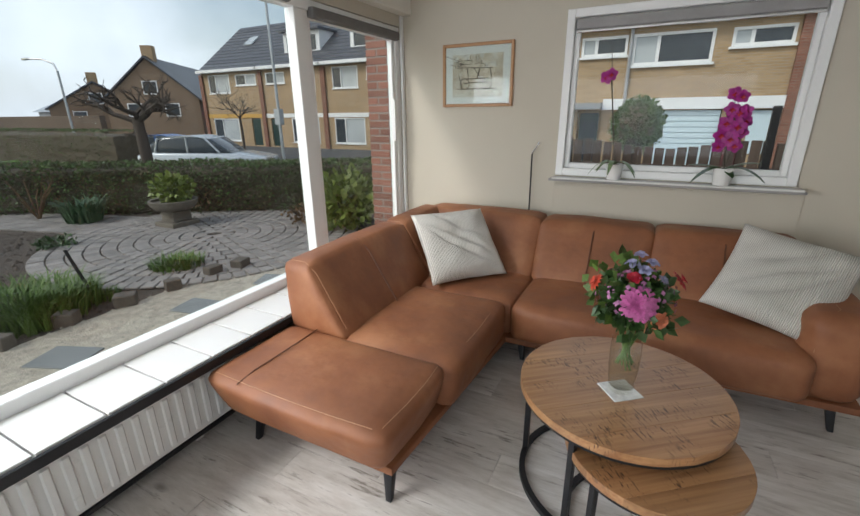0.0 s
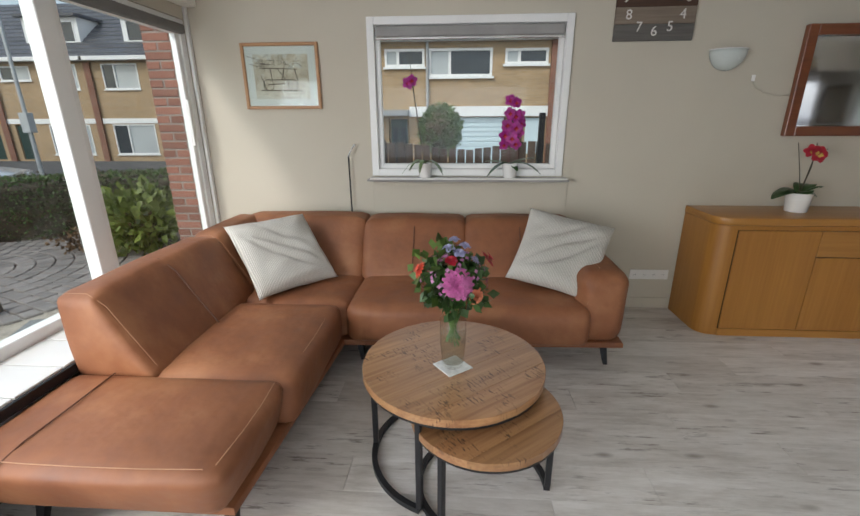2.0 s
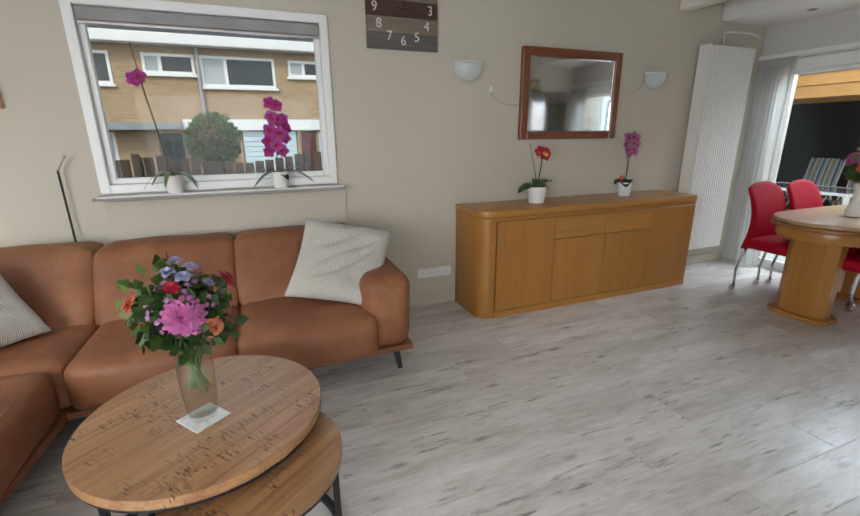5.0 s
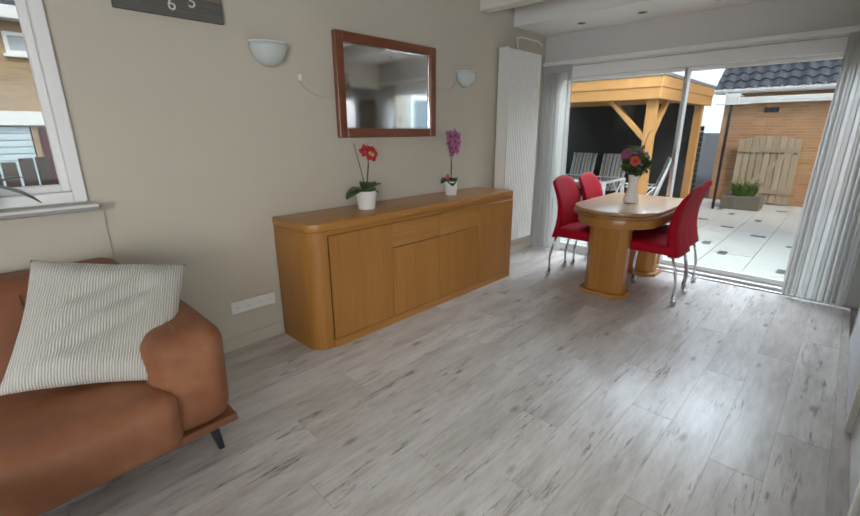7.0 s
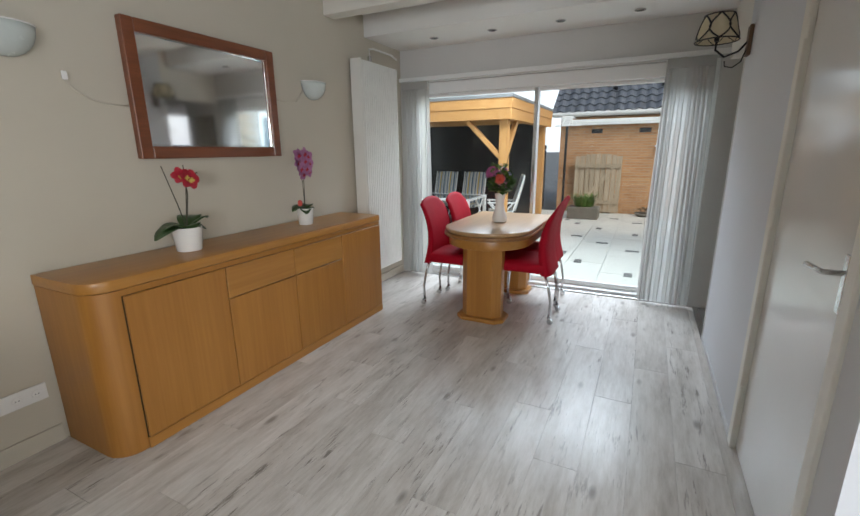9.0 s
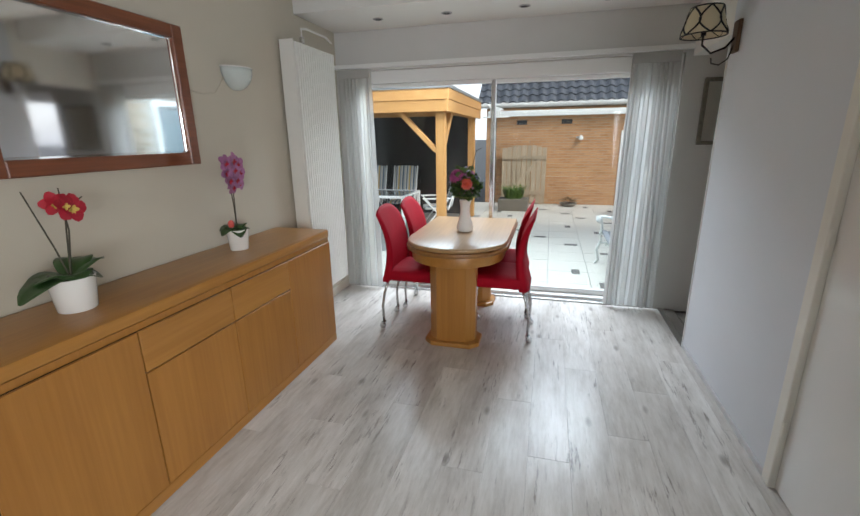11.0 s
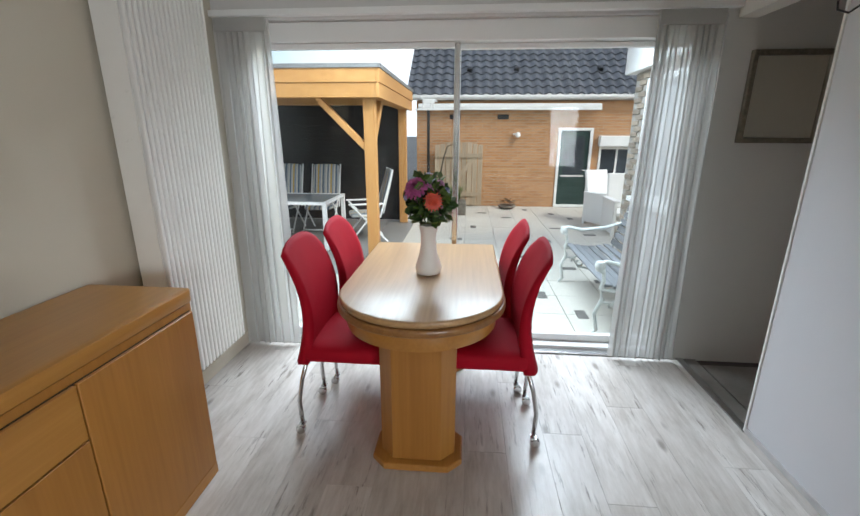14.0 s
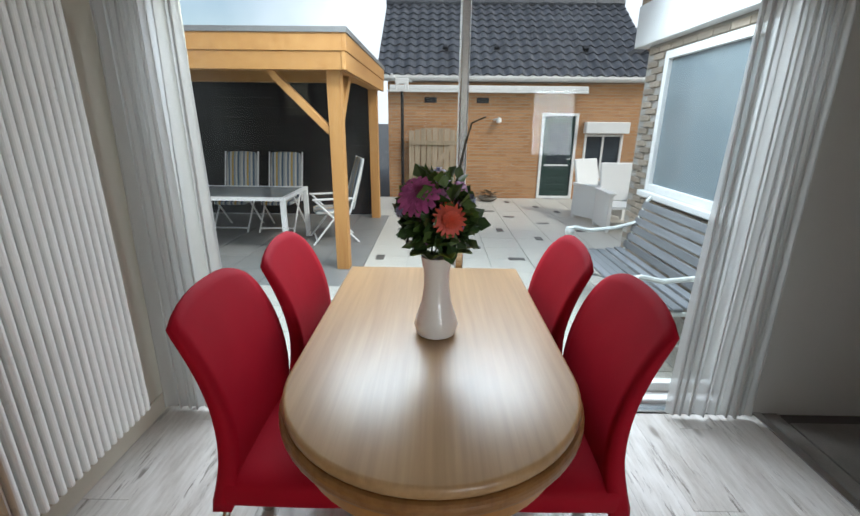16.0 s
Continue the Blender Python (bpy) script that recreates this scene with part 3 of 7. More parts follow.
sofa_part("backrest", back_block(-1.165, -0.78, 1.71, 2.68, 0.40, 0.79, 0.22, 'e'))
sofa_part("backrest", back_block(-1.165, -0.80, 2.67, 3.30, 0.40, 0.79, 0.20, 'e'))
sofa_part("backrest", back_block(-1.10, -0.19, 2.95, 3.42, 0.40, 0.79, 0.25, 's'))
sofa_part("backrest", back_block(-0.19, 0.525, 2.93, 3.42, 0.40, 0.78, 0.25, 's'))
sofa_part("backrest", back_block(0.525, 1.28, 2.93, 3.42, 0.40, 0.78, 0.25, 's'))
arm = soft_box(1.215, 1.47, 2.53, 3.36, 0.18, 0.625, 0.085, 8, 0.012)
for v in arm.verts:
    k = (v.co.z - 0.175) / 0.445
    v.co.x += 0.02 * k * (1 if v.co.x > 1.34 else -1) - 0.02
    v.co.z -= 0.03 * max(0, (v.co.y - 2.9)) * k
sofa_part("armrest", arm)
# frame under the seats
sofa_part("base_frame", prism([(-1.13, 1.31), (-0.29, 1.31), (-0.205, 2.50), (1.465, 2.55), (1.465, 3.38), (-1.13, 3.38)], 0.150, 0.188, 0.008))
for lx, ly, dx, dy in ((-0.33, 1.36, 0.01, -0.03), (-1.06, 1.38, -0.02, -0.03), (1.38, 2.66, 0.02, -0.04), (1.38, 3.28, 0.02, 0.03), (-1.06, 3.28, -0.02, 0.03), (-0.14, 2.62, 0.02, -0.02)):
    t = box(-0.022, 0.022, -0.022, 0.022, 0.0, 0.146, 0.004)
    for v in t.verts:
        k = 1 - v.co.z / 0.146
        v.co.x, v.co.y = v.co.x * (1 - 0.45 * k) + dx * k, v.co.y * (1 - 0.45 * k) + dy * k
    sofa_part("leg", moved(t, Matrix.Translation((lx, ly, 0))), M_BLACK, "dark tapered metal leg")
# piping and stitching
for pts in ([(-0.97, 1.205, 0.430), (-0.966, 1.3, 0.446), (-0.96, 1.4, 0.4495), (-0.96, 1.5, 0.4495), (-0.966, 1.6, 0.447), (-0.97, 1.705, 0.445)],):
    sofa_part("seam", tube(pts, 0.003, 6), M_SEAM)
for pts in ([(-1.12, 1.228, 0.434), (-0.9, 1.219, 0.4345), (-0.7, 1.216, 0.435), (-0.5, 1.219, 0.4345), (-0.31, 1.228, 0.434)], [(-0.28, 1.25, 0.432), (-0.266, 1.4, 0.435), (-0.264, 1.55, 0.435), (-0.275, 1.69, 0.432)], [(-0.255, 1.78, 0.42), (-0.24, 2.1, 0.424), (-0.255, 2.46, 0.42)]):
    sofa_part("stitching", tube(pts, 0.0018, 5), M_STITCH)


def back_seam(x0, x1, y0, z1, cut):
    """A sewn groove down the middle of a back that looks south."""
    xm = (x0 + x1) / 2
    pts = [(xm, y0 - 0.012 + cut * 0.02, 0.45), (xm, y0 - 0.014 + cut * 0.5, 0.60), (xm, y0 - 0.006 + cut * 0.86, z1 - 0.05), (xm, y0 + cut + 0.055, z1 + 0.004), (xm, y0 + cut + 0.16, z1 + 0.006)]
    sofa_part("seam", tube(pts, 0.004, 6), M_SEAM)


for xa, xb, ya, zt in ((-0.19, 0.525, 2.93, 0.78), (0.525, 1.28, 2.93, 0.78)):
    back_seam(xa, xb, ya, zt, 0.25)
for yy in (2.18, 2.98):
    sofa_part("seam", tube([(-0.775, yy, 0.45), (-0.872, yy, 0.60), (-0.955, yy, 0.735), (-1.03, yy, 0.796), (-1.12, yy, 0.797)], 0.004, 6), M_SEAM)
for yy, zz in ((1.735, 0.788), (2.655, 0.788)):
    sofa_part("stitching", tube([(-0.80, yy, 0.47), (-0.89, yy, 0.62), (-0.962, yy, 0.74), (-1.03, yy, zz + 0.006), (-1.13, yy, zz + 0.006)], 0.0012, 5), M_STITCH)
sofa_part("stitching", tube([(1.235, 2.56, 0.27), (1.225, 2.535, 0.45), (1.25, 2.56, 0.60), (1.30, 2.62, 0.632), (1.30, 3.0, 0.628)], 0.0012, 5), M_STITCH)


def corduroy_mat():
    m, nt, b, co = base_mat("cream_corduroy", 0.9)
    w = node(nt, "ShaderNodeTexWave", Scale=36.0, Distortion=0.35, Detail=2.0)
    w.bands_direction = 'X'
    nt.links.new(co, w.inputs["Vector"])
    n = tex_noise(nt, co, 160.0, 3.0)
    col = ramp_of(nt, w.outputs["Fac"], [(0.1, (0.47, 0.44, 0.385)), (0.5, (0.76, 0.73, 0.665))])
    nt.links.new(blend(nt, 0.2, col, ramp_of(nt, n, [(0.3, (0.45, 0.42, 0.37)), (0.7, (0.66, 0.64, 0.59))])), b.inputs["Base Color"])
    bumped(nt, b, w.outputs["Fac"], 0.8, 0.006)
    return m


M_CORD = corduroy_mat()


def pillow(m, label, seed, fold):
    """A square cushion, thick in the middle, with sharp drawn-out corners and creases."""
    bm = bmesh.new()
    n, h = 44, 0.272
    for side in (1, -1):
        g = [[None] * (n + 1) for _ in range(n + 1)]
        for i in range(n + 1):
            for j in range(n + 1):
                u, v = 2 * i / n - 1, 2 * j / n - 1
                pin = 1 - 0.07 * (1 - u * u) * abs(v) ** 3
                pin2 = 1 - 0.07 * (1 - v * v) * abs(u) ** 3
                t = 0.085 * (max(0, (1 - u ** 4) * (1 - v ** 4))) ** 0.55
                rim = (1 - u ** 4) * (1 - v ** 4)
                cre = 0.016 * noise.noise(Vector((u * 1.6 + v * 0.9 + seed, v * 3.0 - u * 1.4, seed))) * rim
                for off, dep, bend in ((-0.28, 0.026, 0.25), (0.12, 0.030, -0.18), (0.46, 0.020, 0.3)):
                    d = (v - off - fold * u - bend * u * u) / 0.085
                    cre -= side * dep * math.exp(-d * d) * rim * max(0.0, 1 - ((u - 0.15 * fold) / 0.95) ** 2)
                t *= 1 + 0.22 * noise.noise(Vector((u * 2.2, v * 2.2, seed * 2)))
                g[i][j] = bm.verts.new((h * u * pin2, h * v * pin, side * t + cre))
        for i in range(n):
            for j in range(n):
                q = (g[i][j], g[i + 1][j], g[i + 1][j + 1], g[i][j + 1])
                bm.faces.new(q if side > 0 else q[::-1])
    bmesh.ops.remove_doubles(bm, verts=bm.verts, dist=1e-4)
    ob = tagged(link("pillow", bm, M_CORD, "all"), label, "pillow", "pillows on the sofa")
    ob.matrix_world = m
    return ob


def frame_matrix(c, xa, ya):
    xa, ya = Vector(xa).normalized(), Vector(ya).normalized()
    z = xa.cross(ya).normalized()
    ya = z.cross(xa)
    m = Matrix((xa, ya, z)).transposed().to_4x4()
    m.translation = c
    return m


pillow(frame_matrix((-0.65, 2.79, 0.645), (0.34, 0.39, 0.0), (-0.29, 0.28, 0.38)), "cream corduroy cushion leaning in the corner of the sofa", 3.1, -0.75)
pillow(frame_matrix((1.12, 2.84, 0.655), (0.43, -0.15, -0.08), (0.29, 0.30, 0.345)), "cream corduroy cushion leaning against the armrest", 7.7, 0.7)

# ---- coffee tables ----


def coffee_table(name, at, r, top, leg_angles, gap, label, rz):
    th = thing(name, at, label, "coffee table", "nest of coffee tables", rz)
    # plank strips cut to the disc, butted together
    n = 5
    for i in range(n):
        ya, yb = -r + 2 * r * i / n, -r + 2 * r * (i + 1) / n
        k = 14
        pts = []
        for s in range(k + 1):
            yy = ya + (yb - ya) * s / k
            pts.append((math.sqrt(max(0, r * r - yy * yy)), yy))
        for s in range(k, -1, -1):
            yy = ya + (yb - ya) * s / k
            x = math.sqrt(max(0, r * r - yy * yy))
            if x > 1e-5:
                pts.append((-x, yy))
        out = [pts[0]]
        for p in pts[1:]:
            if (p[0] - out[-1][0]) ** 2 + (p[1] - out[-1][1]) ** 2 > 1e-8:
                out.append(p)
        part("board", prism(out, top - 0.032, top, 0.0012, 1), M_MANGO, th)
    part("rim", moved(lathe([(r - 0.03, 0), (r - 0.004, 0), (r - 0.004, 0.012), (r - 0.03, 0.012), (r - 0.03, 0)], 64, False), Matrix.Translation((0, 0, top - 0.0445))), M_BLACK, th, "black steel rim")
    rr = r - 0.03
    a0, a1 = gap
    pts = [(rr * math.cos(radians(a)), rr * math.sin(radians(a))) for a in np.linspace(a0, a1, 56)]
    bm = bmesh.new()
    rows = []
    for (x, y) in pts:
        d = Vector((x, y, 0)).normalized()
        rows.append([bm.verts.new(Vector((x, y, 0)) + d * o + Vector((0, 0, z))) for o, z in ((-0.012, 0), (0.012, 0), (0.012, 0.022), (-0.012, 0.022))])
    for a, b in zip(rows, rows[1:]):
        for k in range(4):
            bm.faces.new((a[k], a[(k + 1) % 4], b[(k + 1) % 4], b[k]))
    bm.faces.new(rows[0]), bm.faces.new(rows[-1][::-1])
    bmesh.ops.recalc_face_normals(bm, faces=bm.faces)
    part("floor_ring", bm, M_BLACK, th, "open black steel floor ring")
    for a in leg_angles:
        t = box(-0.0115, 0.0115, -0.0115, 0.0115, 0.0225, top - 0.045, 0.002, 1)
        part("leg", moved(t, Matrix.Rotation(radians(a), 4, 'Z') @ Matrix.Translation((rr, 0, 0))), M_BLACK, th)
    return th


coffee_table("coffee_table", (0.457, 1.83, 0), 0.385, 0.475, (66, 178, 250), (66, 250), "round coffee table with sawn mango wood top", 0)
coffee_table("coffee_table", (0.585, 1.645, 0), 0.295, 0.385, (-4, 130, 232), (-4, 232), "smaller round side table nested under the coffee table", 0)
for o in (x for x in scene.objects if x.name.startswith("coffee_table")):
    for b in o.children:
        if b.name.startswith("board"):
            b.rotation_euler = (0, 0, radians(38))

# ---- sideboard ----
sb = thing("sideboard", (3.27, 3.28, 0), "beech veneer sideboard with rounded corners", "sideboard")
X0, X1, Y0, Y1 = -1.10, 1.10, -0.235, 0.205


def rounded_front(inset, r=0.11, n=8):
    x0, x1, y0, y1 = X0 + inset, X1 - inset, Y0 + inset, Y1
    pts = [(x0, y1)]
    pts += [(x0 + r - r * math.cos(a), y0 + r - r * math.sin(a)) for a in np.linspace(0, math.pi / 2, n)]
    r2 = 0.03
    pts += [(x1 - r2 + r2 * math.sin(a), y0 + r2 - r2 * math.cos(a)) for a in np.linspace(0, math.pi / 2, 5)]
    return pts + [(x1, y1)]


part("carcass", prism(rounded_front(0.004), 0.0, 0.788), M_BEECH, sb, smooth=True)
part("top", prism(rounded_front(0.0), 0.79, 0.84, 0.006), M_BEECHX, sb, smooth=True)
# near-black sheet behind the fronts paints the shade in their gaps
SHADOWGAP = mat("gap_shade", (0.03, 0.018, 0.008), 0.8)
part("gap_backing", box(X0 + 0.130, X1 - 0.040, Y0 - 0.0015, Y0 + 0.0035, 0.055, 0.7605), SHADOWGAP, sb)
cols = [X0 + 0.13, X0 + 0.645, X0 + 1.155, X0 + 1.645, X1 - 0.04]
for i, (a, b) in enumerate(zip(cols, cols[1:])):
    rows = [(0.06, 0.76)] if i in (0, 3) else [(0.06, 0.582), (0.588, 0.76)]
    for z0, z1 in rows:
        nm = "drawer" if z0 > 0.5 else "door"
        part(nm, box(a + 0.003, b - 0.003, Y0 - 0.014, Y0 - 0.0016, z0, z1, 0.002, 1), M_BEECHX if nm == "drawer" else M_BEECH, sb)
part("plinth", box(X0 + 0.128, X1 - 0.035, Y0 - 0.010, Y0 - 0.0005, 0.0, 0.0545, 0.002, 1), M_BEECHX, sb)

# ---- dining table ----
dt = thing("dining_table", (4.9, 2.175, 0), "beech dining table with one round end and panel pedestals", "dining table")
W2 = 0.365
arc = [(-0.225 - W2 * math.cos(a), W2 * math.sin(a)) for a in np.linspace(-math.pi / 2, math.pi / 2, 32)]


def table_outline(d):
    k = (W2 - d) / W2
    return [(-0.225 + (x + 0.225) * k, y * k) for x, y in arc] + [(0.615 - d, W2 - d), (0.615 - d, -W2 + d)]


part("tabletop", prism(table_outline(0.0), 0.725, 0.755, 0.010, 3), M_TABLETOP, dt, smooth=True)
part("edge_band", prism(table_outline(-0.010), 0.690, 0.7248, 0.012, 3), wood("dark_beech_edge", (0.20, 0.085, 0.024), (0.36, 0.175, 0.055), 0, 0.3), dt, "darker laminated edge")
part("apron", prism(table_outline(0.03), 0.615, 0.6898, 0.004), M_BEECHX, dt, smooth=True)


def octo(cx, hx, hy, c):
    return [(cx - hx, -hy + c), (cx - hx + c, -hy), (cx + hx - c, -hy), (cx + hx, -hy + c), (cx + hx, hy - c), (cx + hx - c, hy), (cx - hx + c, hy), (cx - hx, hy - c)]


for cx in (-0.36, 0.46):
    part("pedestal", prism(octo(cx, 0.10, 0.165, 0.06), 0.035, 0.6149, 0.003), M_BEECH, dt)
    part("foot", prism(octo(cx, 0.135, 0.20, 0.06), 0.0, 0.0349, 0.008), M_BEECHX, dt, "stepped plinth")

# ---- dining chairs ----
ch = thing("dining_chair", (4.775, 2.705, 0), "red upholstered dining chair on chrome legs with casters", "chair", "chairs round the dining table")
part("seat", soft_box(-0.21, 0.21, -0.42, 0.02, 0.41, 0.505, 0.03, 5, 0.01, 0.003), M_RED, ch, smooth=True)
bk = bmesh.new()
n, k = 18, 12
shell = []
for side in (0, 1):
    g = []
    for i in range(n + 1):
        s = i / n
        z = 0.405 + 0.565 * s
        yb = -0.02 + 0.075 * s ** 1.5 - 0.05 * math.sin(math.pi * s)
        th = 0.075 - 0.035 * s
        row = []
        for j in range(k + 1):
            u = 2 * j / k - 1
            w = 0.21 - 0.006 * math.sin(math.pi * s)
            zz = z - 0.055 * s ** 6 * abs(u) ** 2.6
            row.append(bk.verts.new((w * u * (1 - 0.06 * s ** 8), yb + (th if side else 0) * (1 - 0.35 * abs(u) ** 6) * (1 - 0.5 * s ** 10) - 0.02 * (1 - u * u) * (0 if side else -1) * s, zz)))
        g.append(row)
    shell.append(g)
A, B = shell
for i in range(n):
    for j in range(k):
        bk.faces.new((A[i][j], A[i + 1][j], A[i + 1][j + 1], A[i][j + 1]))
        bk.faces.new((B[i][j], B[i][j + 1], B[i + 1][j + 1], B[i + 1][j]))
    bk.faces.new((A[i][0], B[i][0], B[i + 1][0], A[i + 1][0]))
    bk.faces.new((A[i][k], A[i + 1][k], B[i + 1][k], B[i][k]))
for j in range(k):
    bk.faces.new((A[0][j], A[0][j + 1], B[0][j + 1], B[0][j]))
    bk.faces.new((A[n][j], B[n][j], B[n][j + 1], A[n][j + 1]))
bmesh.ops.recalc_face_normals(bk, faces=bk.faces)
part("backrest", bk, M_RED, ch, smooth="all")
for lx in (-0.165, 0.165):
    for ly, lean in ((0.0, 0.05), (-0.36, -0.02)):
        lg = part("leg", tube([(lx, ly, 0.415), (lx, ly + lean * 0.7, 0.30), (lx, ly + lean * 1.15, 0.18), (lx, ly + lean, 0.055)], 0.0105, 10), M_CHROME, ch, smooth="all")
        part("caster", moved(lathe([(0.006, -0.016), (0.021, -0.015), (0.024, -0.006), (0.024, 0.006), (0.021, 0.015), (0.006, 0.016)], 18), Matrix.Translation((lx, ly + lean + 0.012, 0.0245)) @ Matrix.Rotation(math.pi / 2, 4, 'Y')), M_CHROME, lg, "small chrome caster", True)
        part("caster_fork", box(lx - 0.019, lx + 0.019, ly + lean - 0.012, ly + lean + 0.018, 0.0495, 0.058, 0.002), M_CHROME, lg)
copy_thing(ch, pose(5.215, 2.665, 0, 0, 0, 0))
copy_thing(ch, pose(4.775, 1.695, 0, 0, 0, 180))
copy_thing(ch, pose(5.215, 1.73, 0, 0, 0, 180))

# ---- tall radiator ----
tr = thing("tall_radiator", (4.94, 3.42, 0.2), "tall white vertical column radiator on the wall", "radiator")
part("body", box(-0.30, 0.30, -0.025, 0.055, 0.0, 1.95, 0.006), M_RAD, tr)
for i in range(18):
    part("rib", box(-0.292 + i * 0.0325, -0.292 + i * 0.0325 + 0.019, -0.075, -0.0252, 0.012, 1.935, 0.007, 2), M_RAD, tr)
part("side_panel", box(-0.306, -0.3003, -0.06, 0.055, 0.0, 1.95), M_RAD, tr)
part("valve", moved(lathe([(0.012, 0), (0.018, 0.01), (0.018, 0.05), (0.01, 0.055)], 14), Matrix.Translation((-0.08, 0.0, 1.9505))), M_CHROME, tr)
part("pipe", tube([(-0.08, 0.0, 2.005), (-0.08, 0.0, 2.06), (0.0, 0.0, 2.075), (0.30, 0.0, 2.075), (0.45, 0.03, 2.06)], 0.009), M_RAD, tr, "white heating pipe")

# ---- wall mirror ----
wm = thing("wall_mirror", (3.225, 3.5, 1.335), "wall mirror in a dark mahogany frame", "mirror")
part("frame", frame_bars(bmesh.new(), 'y', -0.045, 0.044, -0.495, 0.495, 0.0, 0.70, 0.065), M_MIRRORWOOD, wm)
part("mirror_glass", box(-0.43, 0.43, -0.022, -0.012, 0.065, 0.635, 0.009, 1), M_MIRROR, wm, "silvered mirror glass")

# ---- curtains ----
def curtain_mat():
    m = bpy.data.materials.new("white_voile")
    m.use_nodes = True
    nt = m.node_tree
    b = nt.nodes["Principled BSDF"]
    b.inputs["Base Color"].default_value, b.inputs["Roughness"].default_value = (0.78, 0.77, 0.74, 1), 0.9
    co = nt.nodes.new("ShaderNodeTexCoord")
    nt.links.new(ramp_of(nt, tex_noise(nt, co.outputs["Object"], 300.0), [(0.3, (0.62, 0.61, 0.58)), (0.7, (0.74, 0.73, 0.70))]), b.inputs["Base Color"])
    tl = node(nt, "ShaderNodeBsdfTranslucent", Color=(0.64, 0.64, 0.62, 1))
    x = node(nt, "ShaderNodeMixShader", Fac=0.45)
    nt.links.new(b.outputs[0], x.inputs[1])
    nt.links.new(tl.outputs[0], x.inputs[2])
    tp = node(nt, "ShaderNodeBsdfTransparent")
    x2 = node(nt, "ShaderNodeMixShader", Fac=0.22)
    nt.links.new(x.outputs[0], x2.inputs[1])
    nt.links.new(tp.outputs[0], x2.inputs[2])
    nt.links.new(x2.outputs[0], nt.nodes["Material Output"].inputs["Surface"])
    return m


M_VOILE = curtain_mat()


def curtain(y0, y1, x, ztop, folds, seed, label):
    th = thing("curtain", (x, (y0 + y1) / 2, 0.02), label, "curtain", "curtains at the patio door")
    bm = bmesh.new()
    n, m = folds * 14, 26
    hw = (y1 - y0) / 2
    g = []
    for j in range(m + 1):
        s = j / m
        z = (ztop - 0.02) * (1 - s)
        row = []
        for i in range(n + 1):
            u = i / n
            ph = 2 * math.pi * folds * (u + 0.035 * math.sin(9 * u + seed)) + 0.7 * math.sin(2.1 * s + seed + 7 * u)
            amp = (0.007 + 0.020 * min(1, s * 1.6)) * (0.75 + 1.1 * noise.noise(Vector((u * 6, seed, s))))
            spread = 0.90 + 0.14 * s + 0.02 * math.sin(seed + 4 * u)
            row.append(bm.verts.new((amp * math.sin(ph), (2 * u - 1) * hw * spread + 0.012 * math.sin(2 * ph), z)))
        g.append(row)
    for j in range(m):
        for i in range(n):
            bm.faces.new((g[j][i], g[j][i + 1], g[j + 1][i + 1], g[j + 1][i]))
    part("cloth", bm, M_VOILE, th, smooth="all")
    part("heading_tape", box(-0.012, 0.012, -hw * 0.9, hw * 0.9, ztop - 0.095, ztop - 0.02, 0.004), M_VOILE, th)
    return th


curtain(3.13, 3.475, EAST - 0.055, 2.055, 7, 1.0, "sheer white curtain drawn aside at the patio door")
curtain(0.64, 1.01, EAST - 0.05, 2.055, 8, 4.0, "sheer white curtain drawn aside beside the kitchen opening")

# ---- floor planks ----
floor = thing("floor", (0, 0, 0), "whitewashed grey wood-look laminate planks", "floor", kind="structure")
random.seed(4)
PLANK_L, PLANK_W = 1.285, 0.192
pm = bpy.data.meshes.new("plank")
box(0.0006, PLANK_L - 0.0006, 0.0003, PLANK_W - 0.0003, -0.0115, 0.0, 0.0007, 1).to_mesh(pm)
pm.materials.append(M_FLOOR)


def lay_plank(xa, xb, y):
    if xb - xa < 0.03:
        return
    if xb - xa > PLANK_L - 1e-4:
        o = new("plank", pm)
    else:
        q = bpy.data.meshes.new("plank")
        box(0.0006, xb - xa - 0.0006, 0.0003, PLANK_W - 0.0003, -0.0115, 0.0, 0.0007, 1).to_mesh(q)
        q.materials.append(M_FLOOR)
        o = new("plank", q)
    o.location = (xa, y, 0)
    o.parent = floor


row = 0
y = NORTH - PLANK_W
while y > -2.6:
    lim = EAST - 0.022 if y > SOUTH else 4.81 if y + PLANK_W > SOUTH else 2.49
    x = WEST - [0.0, 0.83, 0.41, 1.1, 0.25, 0.66][row % 6]
    while x < lim:
        lay_plank(max(x, WEST + 0.052), min(x + PLANK_L, lim), y)
        x += PLANK_L
    y -= PLANK_W
    row += 1
part("plank", box(4.811, EAST - 0.023, SOUTH + 0.011, SOUTH + 0.049, -0.0115, 0.0, 0.001, 1), M_FLOOR, floor)
kf = thing("floor", (0, 0, 0), "dark grey kitchen floor tiles", "floor", kind="structure")
M_DTILE = mat("dark_stone_tile", (0.21, 0.195, 0.175), 0.4, vary=0.2, scale=8, pieces=0.15)
for i in range(2):
    for j in range(5):
        part("tile", box(4.7 + i * 0.44 - 0.1, 4.7 + i * 0.44 + 0.335, 0.45 - (j + 1) * 0.44, 0.45 - j * 0.44 - 0.005, -0.0115, -0.001, 0.001, 1), M_DTILE, kf)
part("tile", box(4.82, EAST - 0.004, 0.455, SOUTH + 0.008, -0.0115, -0.001, 0.001, 1), M_DTILE, kf)

